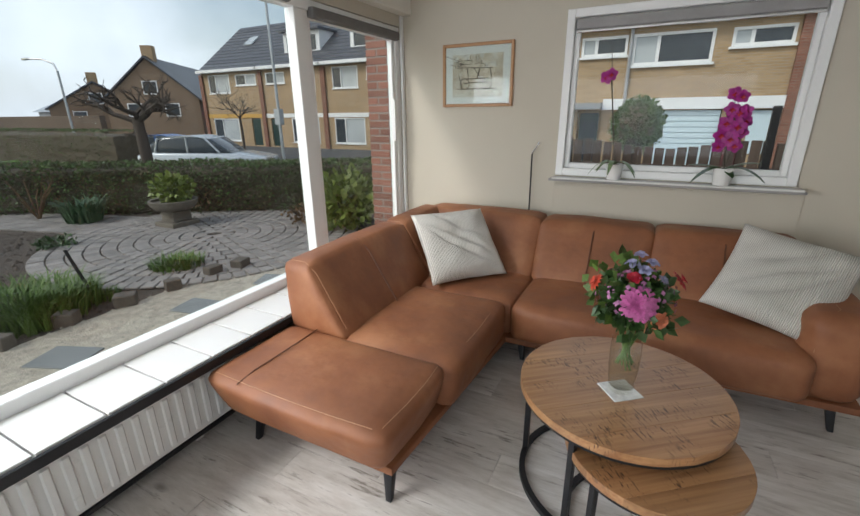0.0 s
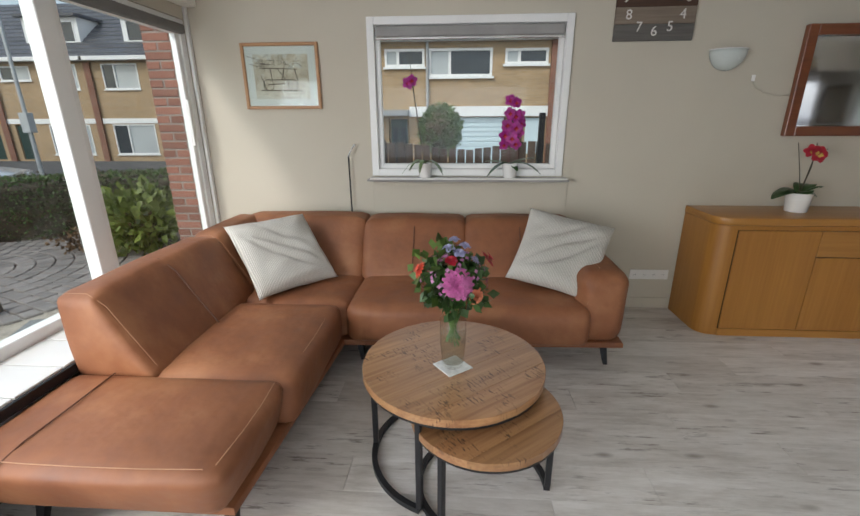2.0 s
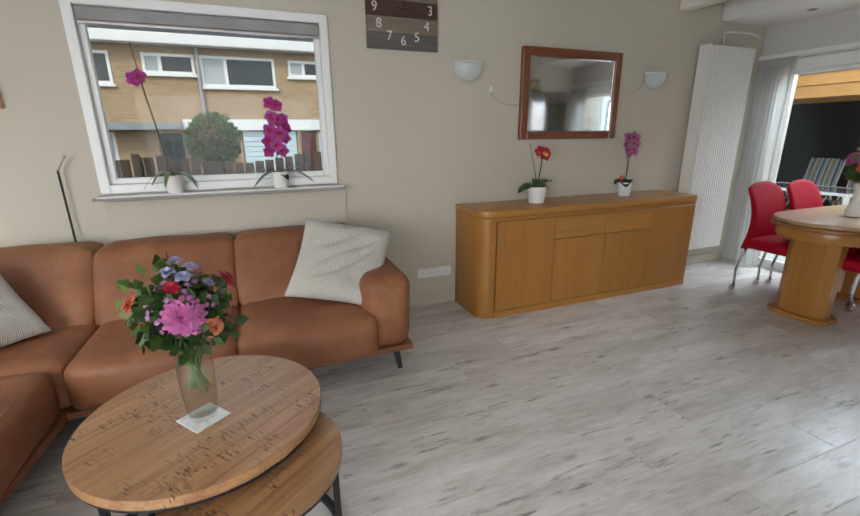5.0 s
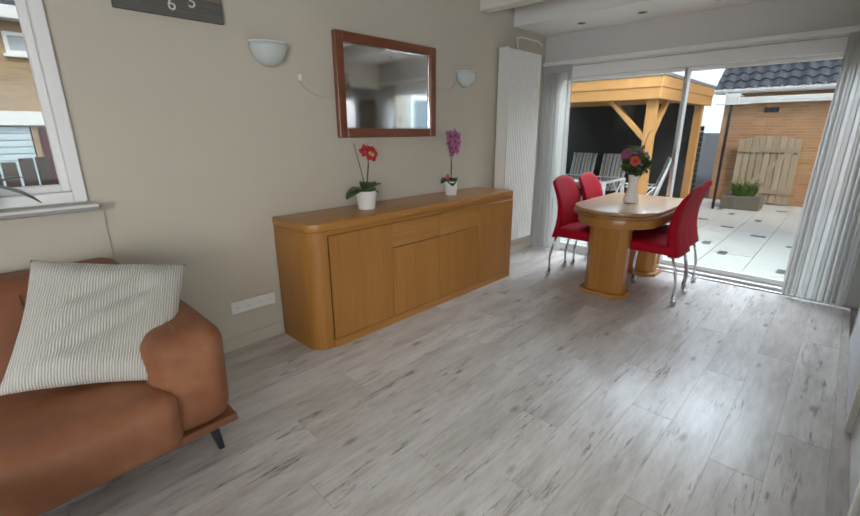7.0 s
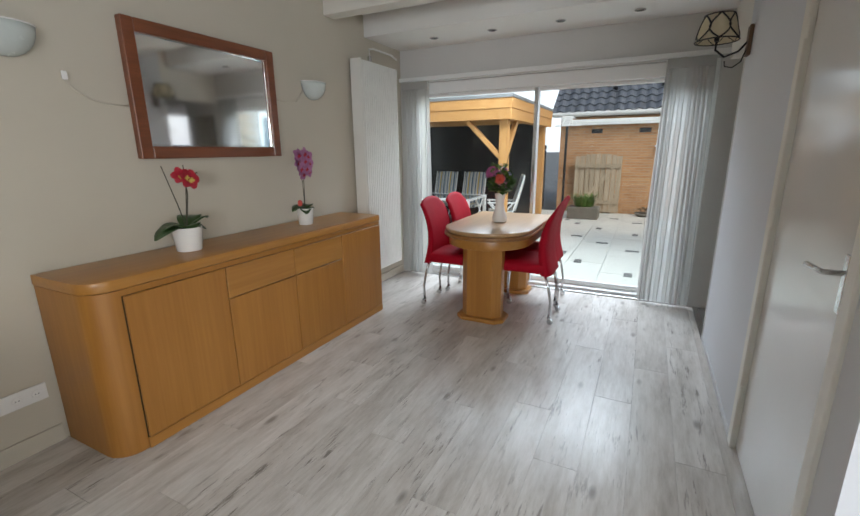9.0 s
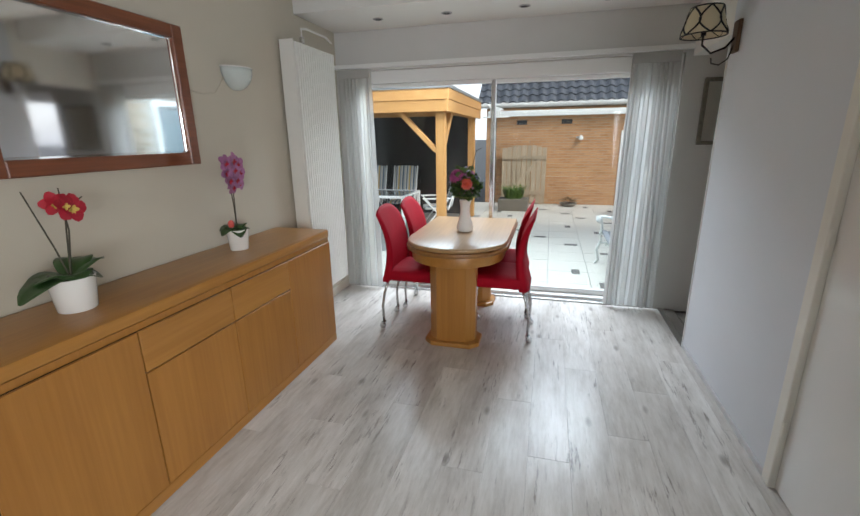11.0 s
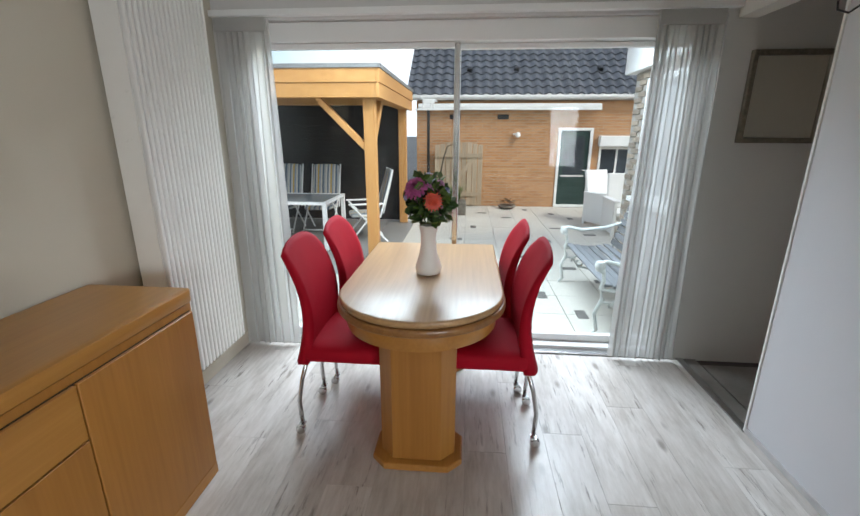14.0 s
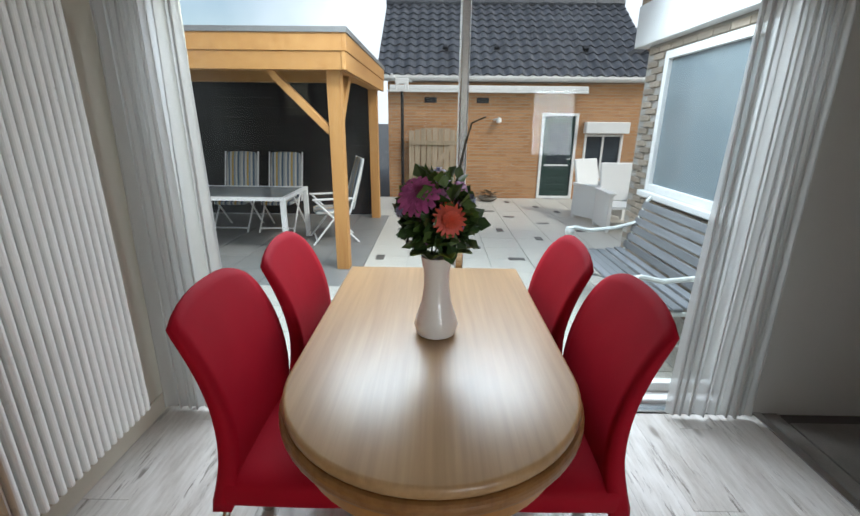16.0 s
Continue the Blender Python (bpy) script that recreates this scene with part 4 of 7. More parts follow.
# ---- outdoors: ground ----
M_SOIL = mat("dark_garden_soil", (0.085, 0.065, 0.050), 0.95, vary=0.35, scale=4, fine=40, bump=1.0, dist=0.05)
M_ASPHALT = mat("street_asphalt", (0.075, 0.075, 0.078), 0.9, vary=0.2, scale=0.7, fine=60, bump=0.3)
M_GRAVEL = mat("pale_gravel", (0.42, 0.37, 0.30), 0.9, vary=0.35, scale=14, fine=75, bump=1.0, dist=0.02)
M_PEBBLE = mat("gravel_pebble", (0.48, 0.43, 0.35), 0.8, vary=0.25, pieces=0.5)
M_SETT = mat("grey_sett", (0.27, 0.245, 0.225), 0.75, vary=0.2, scale=8, fine=60, bump=0.4, pieces=0.3)
M_SLAB = mat("slate_slab", (0.20, 0.21, 0.21), 0.7, vary=0.2, scale=7, pieces=0.2)
M_AGG = mat("exposed_aggregate_tile", (0.60, 0.565, 0.50), 0.6, vary=0.3, scale=30, fine=120, bump=0.7, pieces=0.12, dist=0.008)
M_DARKINSET = mat("dark_inset_brick", (0.13, 0.12, 0.11), 0.6, vary=0.2, pieces=0.3)
M_GREYTILE = mat("grey_concrete_tile", (0.24, 0.235, 0.225), 0.5, vary=0.2, scale=3, fine=60, bump=0.2, pieces=0.15)
M_LEAF = mat("dark_green_leaf", (0.045, 0.10, 0.022), 0.45, vary=0.3, scale=20, bump=0.1, pieces=0.45)
M_LEAFY = mat("yellow_green_leaf", (0.19, 0.24, 0.045), 0.45, vary=0.3, scale=20, bump=0.1, pieces=0.5)
M_HEDGE = mat("hedge_leaf", (0.105, 0.175, 0.045), 0.6, vary=0.35, scale=2, bump=0.1, pieces=0.6)
M_HEDGEBROWN = mat("hedge_twig", (0.13, 0.10, 0.062), 0.8, vary=0.35, scale=2, bump=0.1, pieces=0.6)
M_GRASS = mat("grass_blade", (0.11, 0.19, 0.030), 0.55, vary=0.3, scale=3, bump=0.0, pieces=0.5)
M_BARK = mat("bare_bark", (0.065, 0.050, 0.040), 0.9, vary=0.3, scale=20, fine=80, bump=0.6)
M_TWIG = mat("brown_twig", (0.17, 0.105, 0.055), 0.9, vary=0.3, pieces=0.4)
GZ = -0.25


def sheet(name, outline, z, material, label, thick=0.03):
    return setting(name, prism(outline, z - thick, z), material, label)


def terrain(x, y):
    """Garden level round the house, dropping to the street beyond the hedge and the fence."""
    a = (-(x + 3.2) * 0.470 + (y - 7.9) * 0.883) if x < -2 else y - 6.6
    k = min(1.0, max(0.0, (a - 0.6) / 1.6))
    return GZ - 0.05 - 0.55 * k


bm = bmesh.new()
xs = [-400, -150, -70, -45] + [i for i in range(-36, 26)] + [40, 80, 200, 400]
ys = [-400, -100, -40, -20] + [i for i in range(-8, 36)] + [45, 80, 200, 400]
gv = [[bm.verts.new((x, y, terrain(x, y))) for y in ys] for x in xs]
for i in range(len(xs) - 1):
    for j in range(len(ys) - 1):
        bm.faces.new((gv[i][j], gv[i + 1][j], gv[i + 1][j + 1], gv[i][j + 1]))
setting("ground", bm, M_ASPHALT, "wet asphalt and ground around the house", True)
sheet("garden_soil", [(-11.0, -6.0), (-1.69, -6.0), (-1.69, 9.0), (-3.4, 8.6), (-11.5, 4.2)], GZ - 0.012, M_SOIL, "dark bare soil of the front garden", 0.02)
sheet("gravel_path", [(-4.0, -6.0), (-1.70, -6.0), (-1.70, 6.2), (-3.2, 5.2), (-3.9, 3.6)], GZ, M_GRAVEL, "pale gravel strip beside the house", 0.011)
sheet("lawn", [(-24, 2.0), (-11.2, -2.0), (-11.6, 4.0), (-24, 9.5)], GZ + 0.004, mat("lawn_green", (0.10, 0.19, 0.035), 0.9, vary=0.25, scale=2, fine=80, bump=0.8, dist=0.02), "green lawn", 0.02)
random.seed(11)
bm = bmesh.new()
for i in range(2600):
    x, y, s = random.uniform(-3.95, -1.75), random.uniform(0.2, 5.0), random.uniform(0.008, 0.022)
    if x < -3.85 and y > 3.6:
        continue
    t = [bm.verts.new((x + s * math.cos(a + i), y + s * math.sin(a + i) * random.uniform(0.6, 1), GZ - 0.002)) for a in (0, 1.57, 3.14, 4.71)]
    tp = bm.verts.new((x, y, GZ + s * 0.6))
    for k in range(4):
        bm.faces.new((t[k], t[(k + 1) % 4], tp))
tagged(link("pebbles", bm, M_PEBBLE, "all"), "loose pale pebbles of the gravel strip", "gravel", "", "stuff")
bm = bmesh.new()
for i in range(1500):
    x, y, s = random.uniform(-8.5, -4.0), random.uniform(0.6, 7.0), random.uniform(0.015, 0.05)
    if (x + 5.4) ** 2 + (y - 4.4) ** 2 < 4.0:
        continue
    t = [bm.verts.new((x + s * math.cos(a + i), y + s * math.sin(a + i), GZ - 0.014)) for a in (0, 1.3, 2.5, 3.8, 5.0)]
    tp = bm.verts.new((x + s * 0.2, y, GZ - 0.012 + s * random.uniform(0.4, 0.9)))
    for k in range(5):
        bm.faces.new((t[k], t[(k + 1) % 5], tp))
tagged(link("soil_clods", bm, M_SOIL), "dark clods of turned soil", "soil", "", "stuff")

# round terrace of setts, in rings
pav = thing("pavement", (0, 0, 0), "round terrace of grey setts laid in rings", "pavement", kind="structure")
part("bed", prism([(-5.4 + 2.15 * math.cos(a), 4.4 + 2.15 * math.sin(a)) for a in np.linspace(0, 6.18, 48)], GZ - 0.02, GZ - 0.002), M_SOIL, pav)
part("bed", prism([(-11.5, 2.3), (-7.2, 3.4), (-7.1, 4.7), (-11.5, 3.9)], GZ - 0.02, GZ - 0.003), M_SOIL, pav)
sm = bpy.data.meshes.new("sett")
box(-0.068, 0.068, -0.088, 0.088, 0, 0.03, 0.008, 1).to_mesh(sm)
sm.materials.append(M_SETT)
rest = bmesh.new()
count = 0
for ring in range(1, 12):
    r = 0.19 * ring
    n = max(5, int(2 * math.pi * r / 0.148))
    for i in range(n):
        a = 2 * math.pi * (i + 0.5 * (ring % 2)) / n
        x, y = -5.4 + r * math.cos(a), 4.4 + r * math.sin(a)
        m = pose(x, y, GZ - 0.012 + 0.008 * random.random(), random.uniform(-2, 2), random.uniform(-2, 2), math.degrees(a) + 90)
        if count < 300 and ring <= 9:
            o = new("sett", sm)
            o.parent = pav
            o.matrix_basis = m
            count += 1
        else:
            join(rest, moved(box(-0.068, 0.068, -0.088, 0.088, 0, 0.03, 0.008, 1), m))
for i in range(22):
    for j in range(6):
        m = pose(-11.3 + i * 0.185, 2.55 + j * 0.2 + i * 0.05, GZ - 0.012 + 0.006 * random.random(), 0, 0, 14)
        join(rest, moved(box(-0.088, 0.088, -0.09, 0.09, 0, 0.03), m))
tagged(part("setts", rest, M_SETT, pav), kind="stuff")

# stones along the gravel, slabs in it
for i, (x, y) in enumerate(((-3.97, 1.36), (-4.0, 1.82), (-3.95, 2.29), (-3.9, 2.74), (-3.9, 3.22), (-3.81, 3.53))):
    s = 0.075 + 0.02 * ((i * 7) % 3) / 2
    ob = tagged(link("edging_stone", box(-s, s, -s * 0.8, s * 0.8, -0.03, 0.11, 0.015, 2), mat("weathered_edging" + "abcdef"[i], (0.10, 0.085, 0.07), 0.9, vary=0.3, scale=12, fine=60, bump=0.6)), "weathered dark edging stone between gravel and soil", "stone", "edging stones")
    ob.matrix_world = pose(x, y, GZ, 0, 0, 20 + 17 * i)
for x, y, rz in ((-3.35, 1.5, 22), (-3.25, 2.56, 12), (-2.6, 2.0, 30), (-3.1, 3.4, 20)):
    ob = tagged(link("stepping_slab", box(-0.2, 0.2, -0.15, 0.15, -0.02, 0.012, 0.004), M_SLAB), "flat grey slate slab in the gravel", "paving slab", "slabs in the gravel")
    ob.matrix_world = pose(x, y, GZ, 0, 0, rz)


def leaf_cloud(bm, centre, size, n, leaf, seed, shell=0.55, up=0.3):
    """Small bent leaves scattered through a rounded volume, denser outside."""
    rnd = random.Random(seed)
    c = Vector(centre)
    for _ in range(n):
        d = Vector((rnd.gauss(0, 1), rnd.gauss(0, 1), rnd.gauss(0, 1))).normalized()
        k = (shell + (1 - shell) * rnd.random()) * (1 + 0.16 * noise.noise(d * 2.5 + c))
        p = c + Vector((d.x * size[0], d.y * size[1], d.z * size[2])) * k
        add_leaf(bm, p, (d + Vector((rnd.gauss(0, 0.5), rnd.gauss(0, 0.5), up + rnd.gauss(0, 0.5)))).normalized(), leaf * rnd.uniform(0.7, 1.3), rnd)
    return bm


def add_leaf(bm, p, axis, length, rnd, wide=0.42):
    s = axis.cross(Vector((rnd.gauss(0, 1), rnd.gauss(0, 1), rnd.gauss(0, 1)))).normalized()
    nrm = axis.cross(s)
    a, b = bm.verts.new(p), bm.verts.new(p + axis * length - nrm * length * 0.12)
    l, r = bm.verts.new(p + axis * length * 0.5 + s * length * wide), bm.verts.new(p + axis * length * 0.5 - s * length * wide)
    bm.faces.new((a, r, b))
    bm.faces.new((a, b, l))


def blades(bm, x, y, z, n, rad, h, seed, droop=0.5, wide=0.012):
    rnd = random.Random(seed)
    for _ in range(n):
        a, q = rnd.uniform(0, 6.283), rad * math.sqrt(rnd.random())
        px, py = x + q * math.cos(a), y + q * math.sin(a)
        b = a + rnd.gauss(0, 0.6)
        hh = h * rnd.uniform(0.5, 1.1)
        o = Vector((math.cos(b), math.sin(b), 0))
        s = Vector((-o.y, o.x, 0)) * wide
        base = Vector((px, py, z))
        mid = base + o * hh * droop * 0.35 + Vector((0, 0, hh * 0.65))
        tip = base + o * hh * droop + Vector((0, 0, hh * rnd.uniform(0.75, 1.0)))
        v = [bm.verts.new(base + s), bm.verts.new(base - s), bm.verts.new(mid - s * 0.8), bm.verts.new(mid + s * 0.8), bm.verts.new(tip)]
        bm.faces.new((v[0], v[1], v[2], v[3]))
        bm.faces.new((v[3], v[2], v[4]))
    return bm


def hedge_row(name, a, b, z0, z1, half, seed, label, n):
    th = thing(name, (*a, z0), label, "hedge")
    d = Vector((b[0] - a[0], b[1] - a[1], 0))
    L = d.length
    rz = math.degrees(math.atan2(d.y, d.x))
    th.matrix_basis = pose(*a, z0, 0, 0, rz)
    h = z1 - z0
    core = soft_box(0, L, -half * 0.8, half * 0.8, 0.02, h * 0.93, 0.1, 12, 0.0, 0.05)
    part("branches", core, M_HEDGEBROWN, th, "dark twiggy inside")
    rnd = random.Random(seed)
    for nm, mt, cnt, low in (("leaves", M_HEDGE, n, 0.0), ("twigs", M_HEDGEBROWN, n // 2, -0.4)):
        bm = bmesh.new()
        for _ in range(cnt):
            u = rnd.uniform(0, L)
            f = rnd.random()
            bulge = 0.06 * noise.noise(Vector((u * 0.9, seed, f * 3)))
            if f < 0.42:
                p = Vector((u, rnd.uniform(-half, half), h + rnd.gauss(-0.01, 0.02) + bulge * 0.5))
                ax = Vector((rnd.gauss(0, 0.6), rnd.gauss(0, 0.6), 0.8))
            else:
                z = h * (rnd.random() ** (0.75 if low == 0 else 1.2))
                p = Vector((u, (-1 if rnd.random() < 0.8 else 1) * (half + bulge - 0.04 * rnd.random()), z))
                ax = Vector((rnd.gauss(0, 0.7), -0.6, rnd.gauss(0.3, 0.6)))
            add_leaf(bm, p, ax.normalized(), rnd.uniform(0.025, 0.055), rnd)
        tagged(part(nm, bm, mt, th), kind="stuff")
    return th


hedge_row("hedge", (-11.6, 3.3), (-3.0, 7.9), GZ - 0.04, 0.64, 0.38, 5, "clipped green hedge along the front garden", 15000)
hedge_row("hedge", (-33, 9.5), (-16.4, 9.6), -0.85, 1.0, 0.7, 6, "taller clipped hedge across the street", 7000)

# planter with a leafy plant
pl = thing("planter", (-6.5, 4.55, GZ), "stone planter on a pedestal with a leafy plant", "planter")
M_STONE = mat("mossy_stone", (0.15, 0.13, 0.105), 0.9, vary=0.3, scale=9, fine=60, bump=0.6)
part("foot", box(-0.24, 0.24, -0.24, 0.24, 0, 0.09, 0.015), M_STONE, pl)
part("column", box(-0.16, 0.16, -0.16, 0.16, 0.0902, 0.27, 0.02), M_STONE, pl)
part("bowl", moved(lathe([(0.22, 0), (0.30, 0.03), (0.36, 0.12), (0.37, 0.17), (0.32, 0.17), (0.30, 0.13), (0.02, 0.12)], 24), Matrix.Translation((0, 0, 0.2705))), M_STONE, pl, smooth=True)
tagged(part("foliage", leaf_cloud(bmesh.new(), (0, 0, 0.62), (0.30, 0.30, 0.24), 520, 0.085, 3, 0.3), M_LEAFY, pl), kind="stuff")
part("stem", tube([(0, 0, 0.39), (0.03, 0, 0.62)], 0.02, 6), M_BARK, pl)


def shrub(name, at, size, n, leaf, material, label, seed, twigs=14):
    th = thing(name, at, label, "shrub")
    bm = bmesh.new()
    rnd = random.Random(seed)
    for _ in range(twigs):
        a, k = rnd.uniform(0, 6.283), rnd.uniform(0.4, 0.9)
        tube([(0, 0, -0.02), (size[0] * 0.35 * math.cos(a), size[1] * 0.35 * math.sin(a), size[2] * 0.9), (size[0] * k * math.cos(a), size[1] * k * math.sin(a), size[2] * rnd.uniform(1.2, 1.9))], 0.012, 5, 0.004, bm)
    part("branches", bm, M_TWIG if material is None else M_BARK, th)
    if material:
        tagged(part("leaves", leaf_cloud(bmesh.new(), (0, 0, size[2]), size, n, leaf, seed, 0.35), material, th), kind="stuff")
    return th


shrub("laurel_shrub", (-3.75, 5.55, GZ), (0.55, 0.55, 0.45), 800, 0.13, M_LEAFY, "yellow-green spotted laurel beside the brick pier", 8)
shrub("shrub", (-7.0, 5.5, GZ), (0.35, 0.35, 0.30), 380, 0.05, M_TWIG, "small brown winter shrub before the hedge", 9)
shrub("shrub", (-4.6, 5.6, GZ), (0.5, 0.4, 0.15), 420, 0.05, M_TWIG, "low dry brown groundcover shrub", 10)
shrub("bare_shrub", (-9.2, 3.75, GZ), (0.5, 0.5, 0.42), 0, 0, None, "bare pruned shrub in the front garden", 12, 16)
shrub("shrub", (-6.9, 3.0, GZ), (0.3, 0.25, 0.07), 260, 0.05, M_LEAF, "low green plant at the terrace edge", 13)
for nm, x, y, n, rad, h, lab, w in (("grass_clump", -4.55, 1.75, 1500, 0.55, 0.30, "bright green grass clump in the soil", 0.008), ("grass_clump", -4.5, 3.2, 500, 0.28, 0.18, "low grass tuft beside the terrace", 0.007), ("iris_clump", -8.2, 4.0, 240, 0.25, 0.5, "blue-green iris leaves in a clump", 0.016), ("grass_clump", -4.3, 2.3, 160, 0.12, 0.12, "small grass tuft at the edging stones", 0.006)):
    tagged(link(nm, blades(bmesh.new(), x, y, GZ - 0.015, n, rad, h, 5, 0.55, w), M_GRASS if "grass" in nm else mat("iris_green", (0.08, 0.14, 0.07), 0.5, pieces=0.4)), lab, "grass" if "grass" in nm else "plant", "", "stuff")
st = tagged(link("garden_stake", tube([(0, 0, -0.05), (-0.12, -0.10, 0.52)], 0.016, 8), M_BLACK), "dark leaning stake in the soil", "stake")
st.location = (-4.4, 2.25, GZ)


def bare_tree(at, h, spread, seed, label, trunk_r=0.11, depth=5):
    th = thing("bare_tree", at, label, "tree")
    rnd = random.Random(seed)
    tb, cb = bmesh.new(), bmesh.new()
    tube([(0, 0, 0), (0.03, 0.02, h * 0.25), (-0.04, 0.03, h * 0.5)], trunk_r, 10, trunk_r * 0.8, tb)

    def grow(p, d, ln, r, k):
        q1 = p + d * ln * 0.5 + Vector((rnd.gauss(0, 0.08), rnd.gauss(0, 0.08), rnd.gauss(0, 0.05))) * ln
        q2 = q1 + (d + Vector((rnd.gauss(0, 0.3), rnd.gauss(0, 0.3), rnd.gauss(-0.02, 0.2)))).normalized() * ln * 0.5
        tube([p, q1, q2], r, 6 if k < 2 else 4, r * 0.6, cb)
        if k < depth:
            for _ in range(3 if k < 3 else 2):
                nd = (d + Vector((rnd.gauss(0, 0.75), rnd.gauss(0, 0.75), rnd.gauss(0.05, 0.45)))).normalized()
                grow(q2 if rnd.random() < 0.6 else q1, nd, ln * rnd.uniform(0.6, 0.85), r * 0.58, k + 1)

    for i in range(5):
        a = 6.283 * i / 5 + rnd.gauss(0, 0.3)
        grow(Vector((-0.04, 0.03, h * 0.48)), Vector((math.cos(a), math.sin(a), rnd.uniform(0.25, 0.9))).normalized(), spread * 0.42, trunk_r * 0.55, 1)
    part("trunk", tb, M_BARK, th, "", True)
    tagged(part("crown", cb, M_BARK, th, "bare knotted branches"), kind="stuff")
    return th


bare_tree((-10.2, 6.4, -0.55), 4.0, 1.2, 21, "pruned bare fruit tree behind the hedge", 0.14)
bare_tree((-20.5, 18.0, -0.85), 4.6, 2.0, 33, "thin bare street tree before the houses", 0.07)

# ---- houses ----
M_YBRICK = brick_mat("yellow_brick", (0.36, 0.235, 0.115), (0.46, 0.31, 0.165), (0.36, 0.31, 0.25))
M_RBRICK = brick_mat("red_brown_brick", (0.20, 0.075, 0.045), (0.28, 0.115, 0.07), (0.22, 0.18, 0.15))
M_BBRICK = brick_mat("brown_brick", (0.20, 0.125, 0.075), (0.27, 0.175, 0.105), (0.25, 0.21, 0.17))
M_OBRICK = brick_mat("orange_shed_brick", (0.42, 0.195, 0.075), (0.52, 0.27, 0.12), (0.40, 0.31, 0.22))
M_ROOF = mat("dark_roof_tile", (0.085, 0.09, 0.105), 0.42, vary=0.25, scale=3, fine=40, bump=0.2, pieces=0.35)
M_DARKPANE = mat("dark_window_pane", (0.045, 0.055, 0.065), 0.06, vary=0.3, scale=0.6, bump=0.0)
M_LIGHTPANE = mat("curtained_pane", (0.42, 0.45, 0.46), 0.12, vary=0.15, scale=0.8, bump=0.0)
M_TRIMW = mat("white_boards", (0.75, 0.75, 0.74), 0.5, vary=0.05)
M_GREEN = mat("dark_green_paint", (0.02, 0.045, 0.04), 0.3, vary=0.1)
M_YELLOWTRIM = mat("ochre_boards", (0.52, 0.30, 0.06), 0.5, vary=0.08)
M_SHUTTER = mat("pale_blue_shutter", (0.55, 0.66, 0.70), 0.5, vary=0.05)


def house_window(parent, u0, u1, z0, z1, y, splits=(0.35,), sill=True, panes=None):
    """A casement facing south, set in its opening."""
    w = part("window", frame_bars(bmesh.new(), 'y', y - 0.02, 0.09, u0 + 0.001, u1 - 0.001, z0 + 0.001, z1 - 0.001, 0.07), M_TRIMW, parent, "white framed window")
    cuts = [u0 + 0.071] + [u0 + (u1 - u0) * s for s in splits] + [u1 - 0.071]
    for i, (a, b) in enumerate(zip(cuts, cuts[1:])):
        part("pane", box(a, b, y + 0.035, y + 0.05, z0 + 0.072, z1 - 0.072), (panes or (M_DARKPANE, M_LIGHTPANE))[i % 2], w)
        if i:
            part("mullion", box(a - 0.04, a + 0.04, y - 0.02, y + 0.034, z0 + 0.072, z1 - 0.072), M_TRIMW, w)
    if sill:
        part("sill", box(u0 - 0.05, u1 + 0.05, y - 0.08, y - 0.021, z0 - 0.06, z0 - 0.001), M_TRIMW, w)
    return w


def pitched_roof(parent, x0, x1, y0, z0, yr, zr, over=0.25, thick=0.12, back=True):
    """Two roof slopes with courses of pantiles as ribs."""
    for s in ((1, -1) if back else (1,)):
        bm = bmesh.new()
        n = 14
        for k in range(n):
            fa, fb = k / n, (k + 1) / n
            ya, yb = (y0 + (yr - y0) * fa, y0 + (yr - y0) * fb) if s == 1 else (2 * yr - y0 - (yr - y0) * fa, 2 * yr - y0 - (yr - y0) * fb)
            za, zb = z0 + (zr - z0) * fa, z0 + (zr - z0) * fb
            v = [bm.verts.new(p) for p in ((x0 - over, ya, za + 0.06), (x1 + over, ya, za + 0.06), (x1 + over, yb, zb), (x0 - over, yb, zb), (x0 - over, ya, za - thick), (x1 + over, ya, za - thick), (x1 + over, yb, zb - thick), (x0 - over, yb, zb - thick))]
            for f in ((0, 1, 2, 3), (4, 7, 6, 5), (0, 4, 5, 1), (1, 5, 6, 2), (2, 6, 7, 3), (3, 7, 4, 0)):
                bm.faces.new([v[i] for i in f])
        bmesh.ops.recalc_face_normals(bm, faces=bm.faces)
        part("roof", bm, M_ROOF, parent, "dark tiled roof slope")


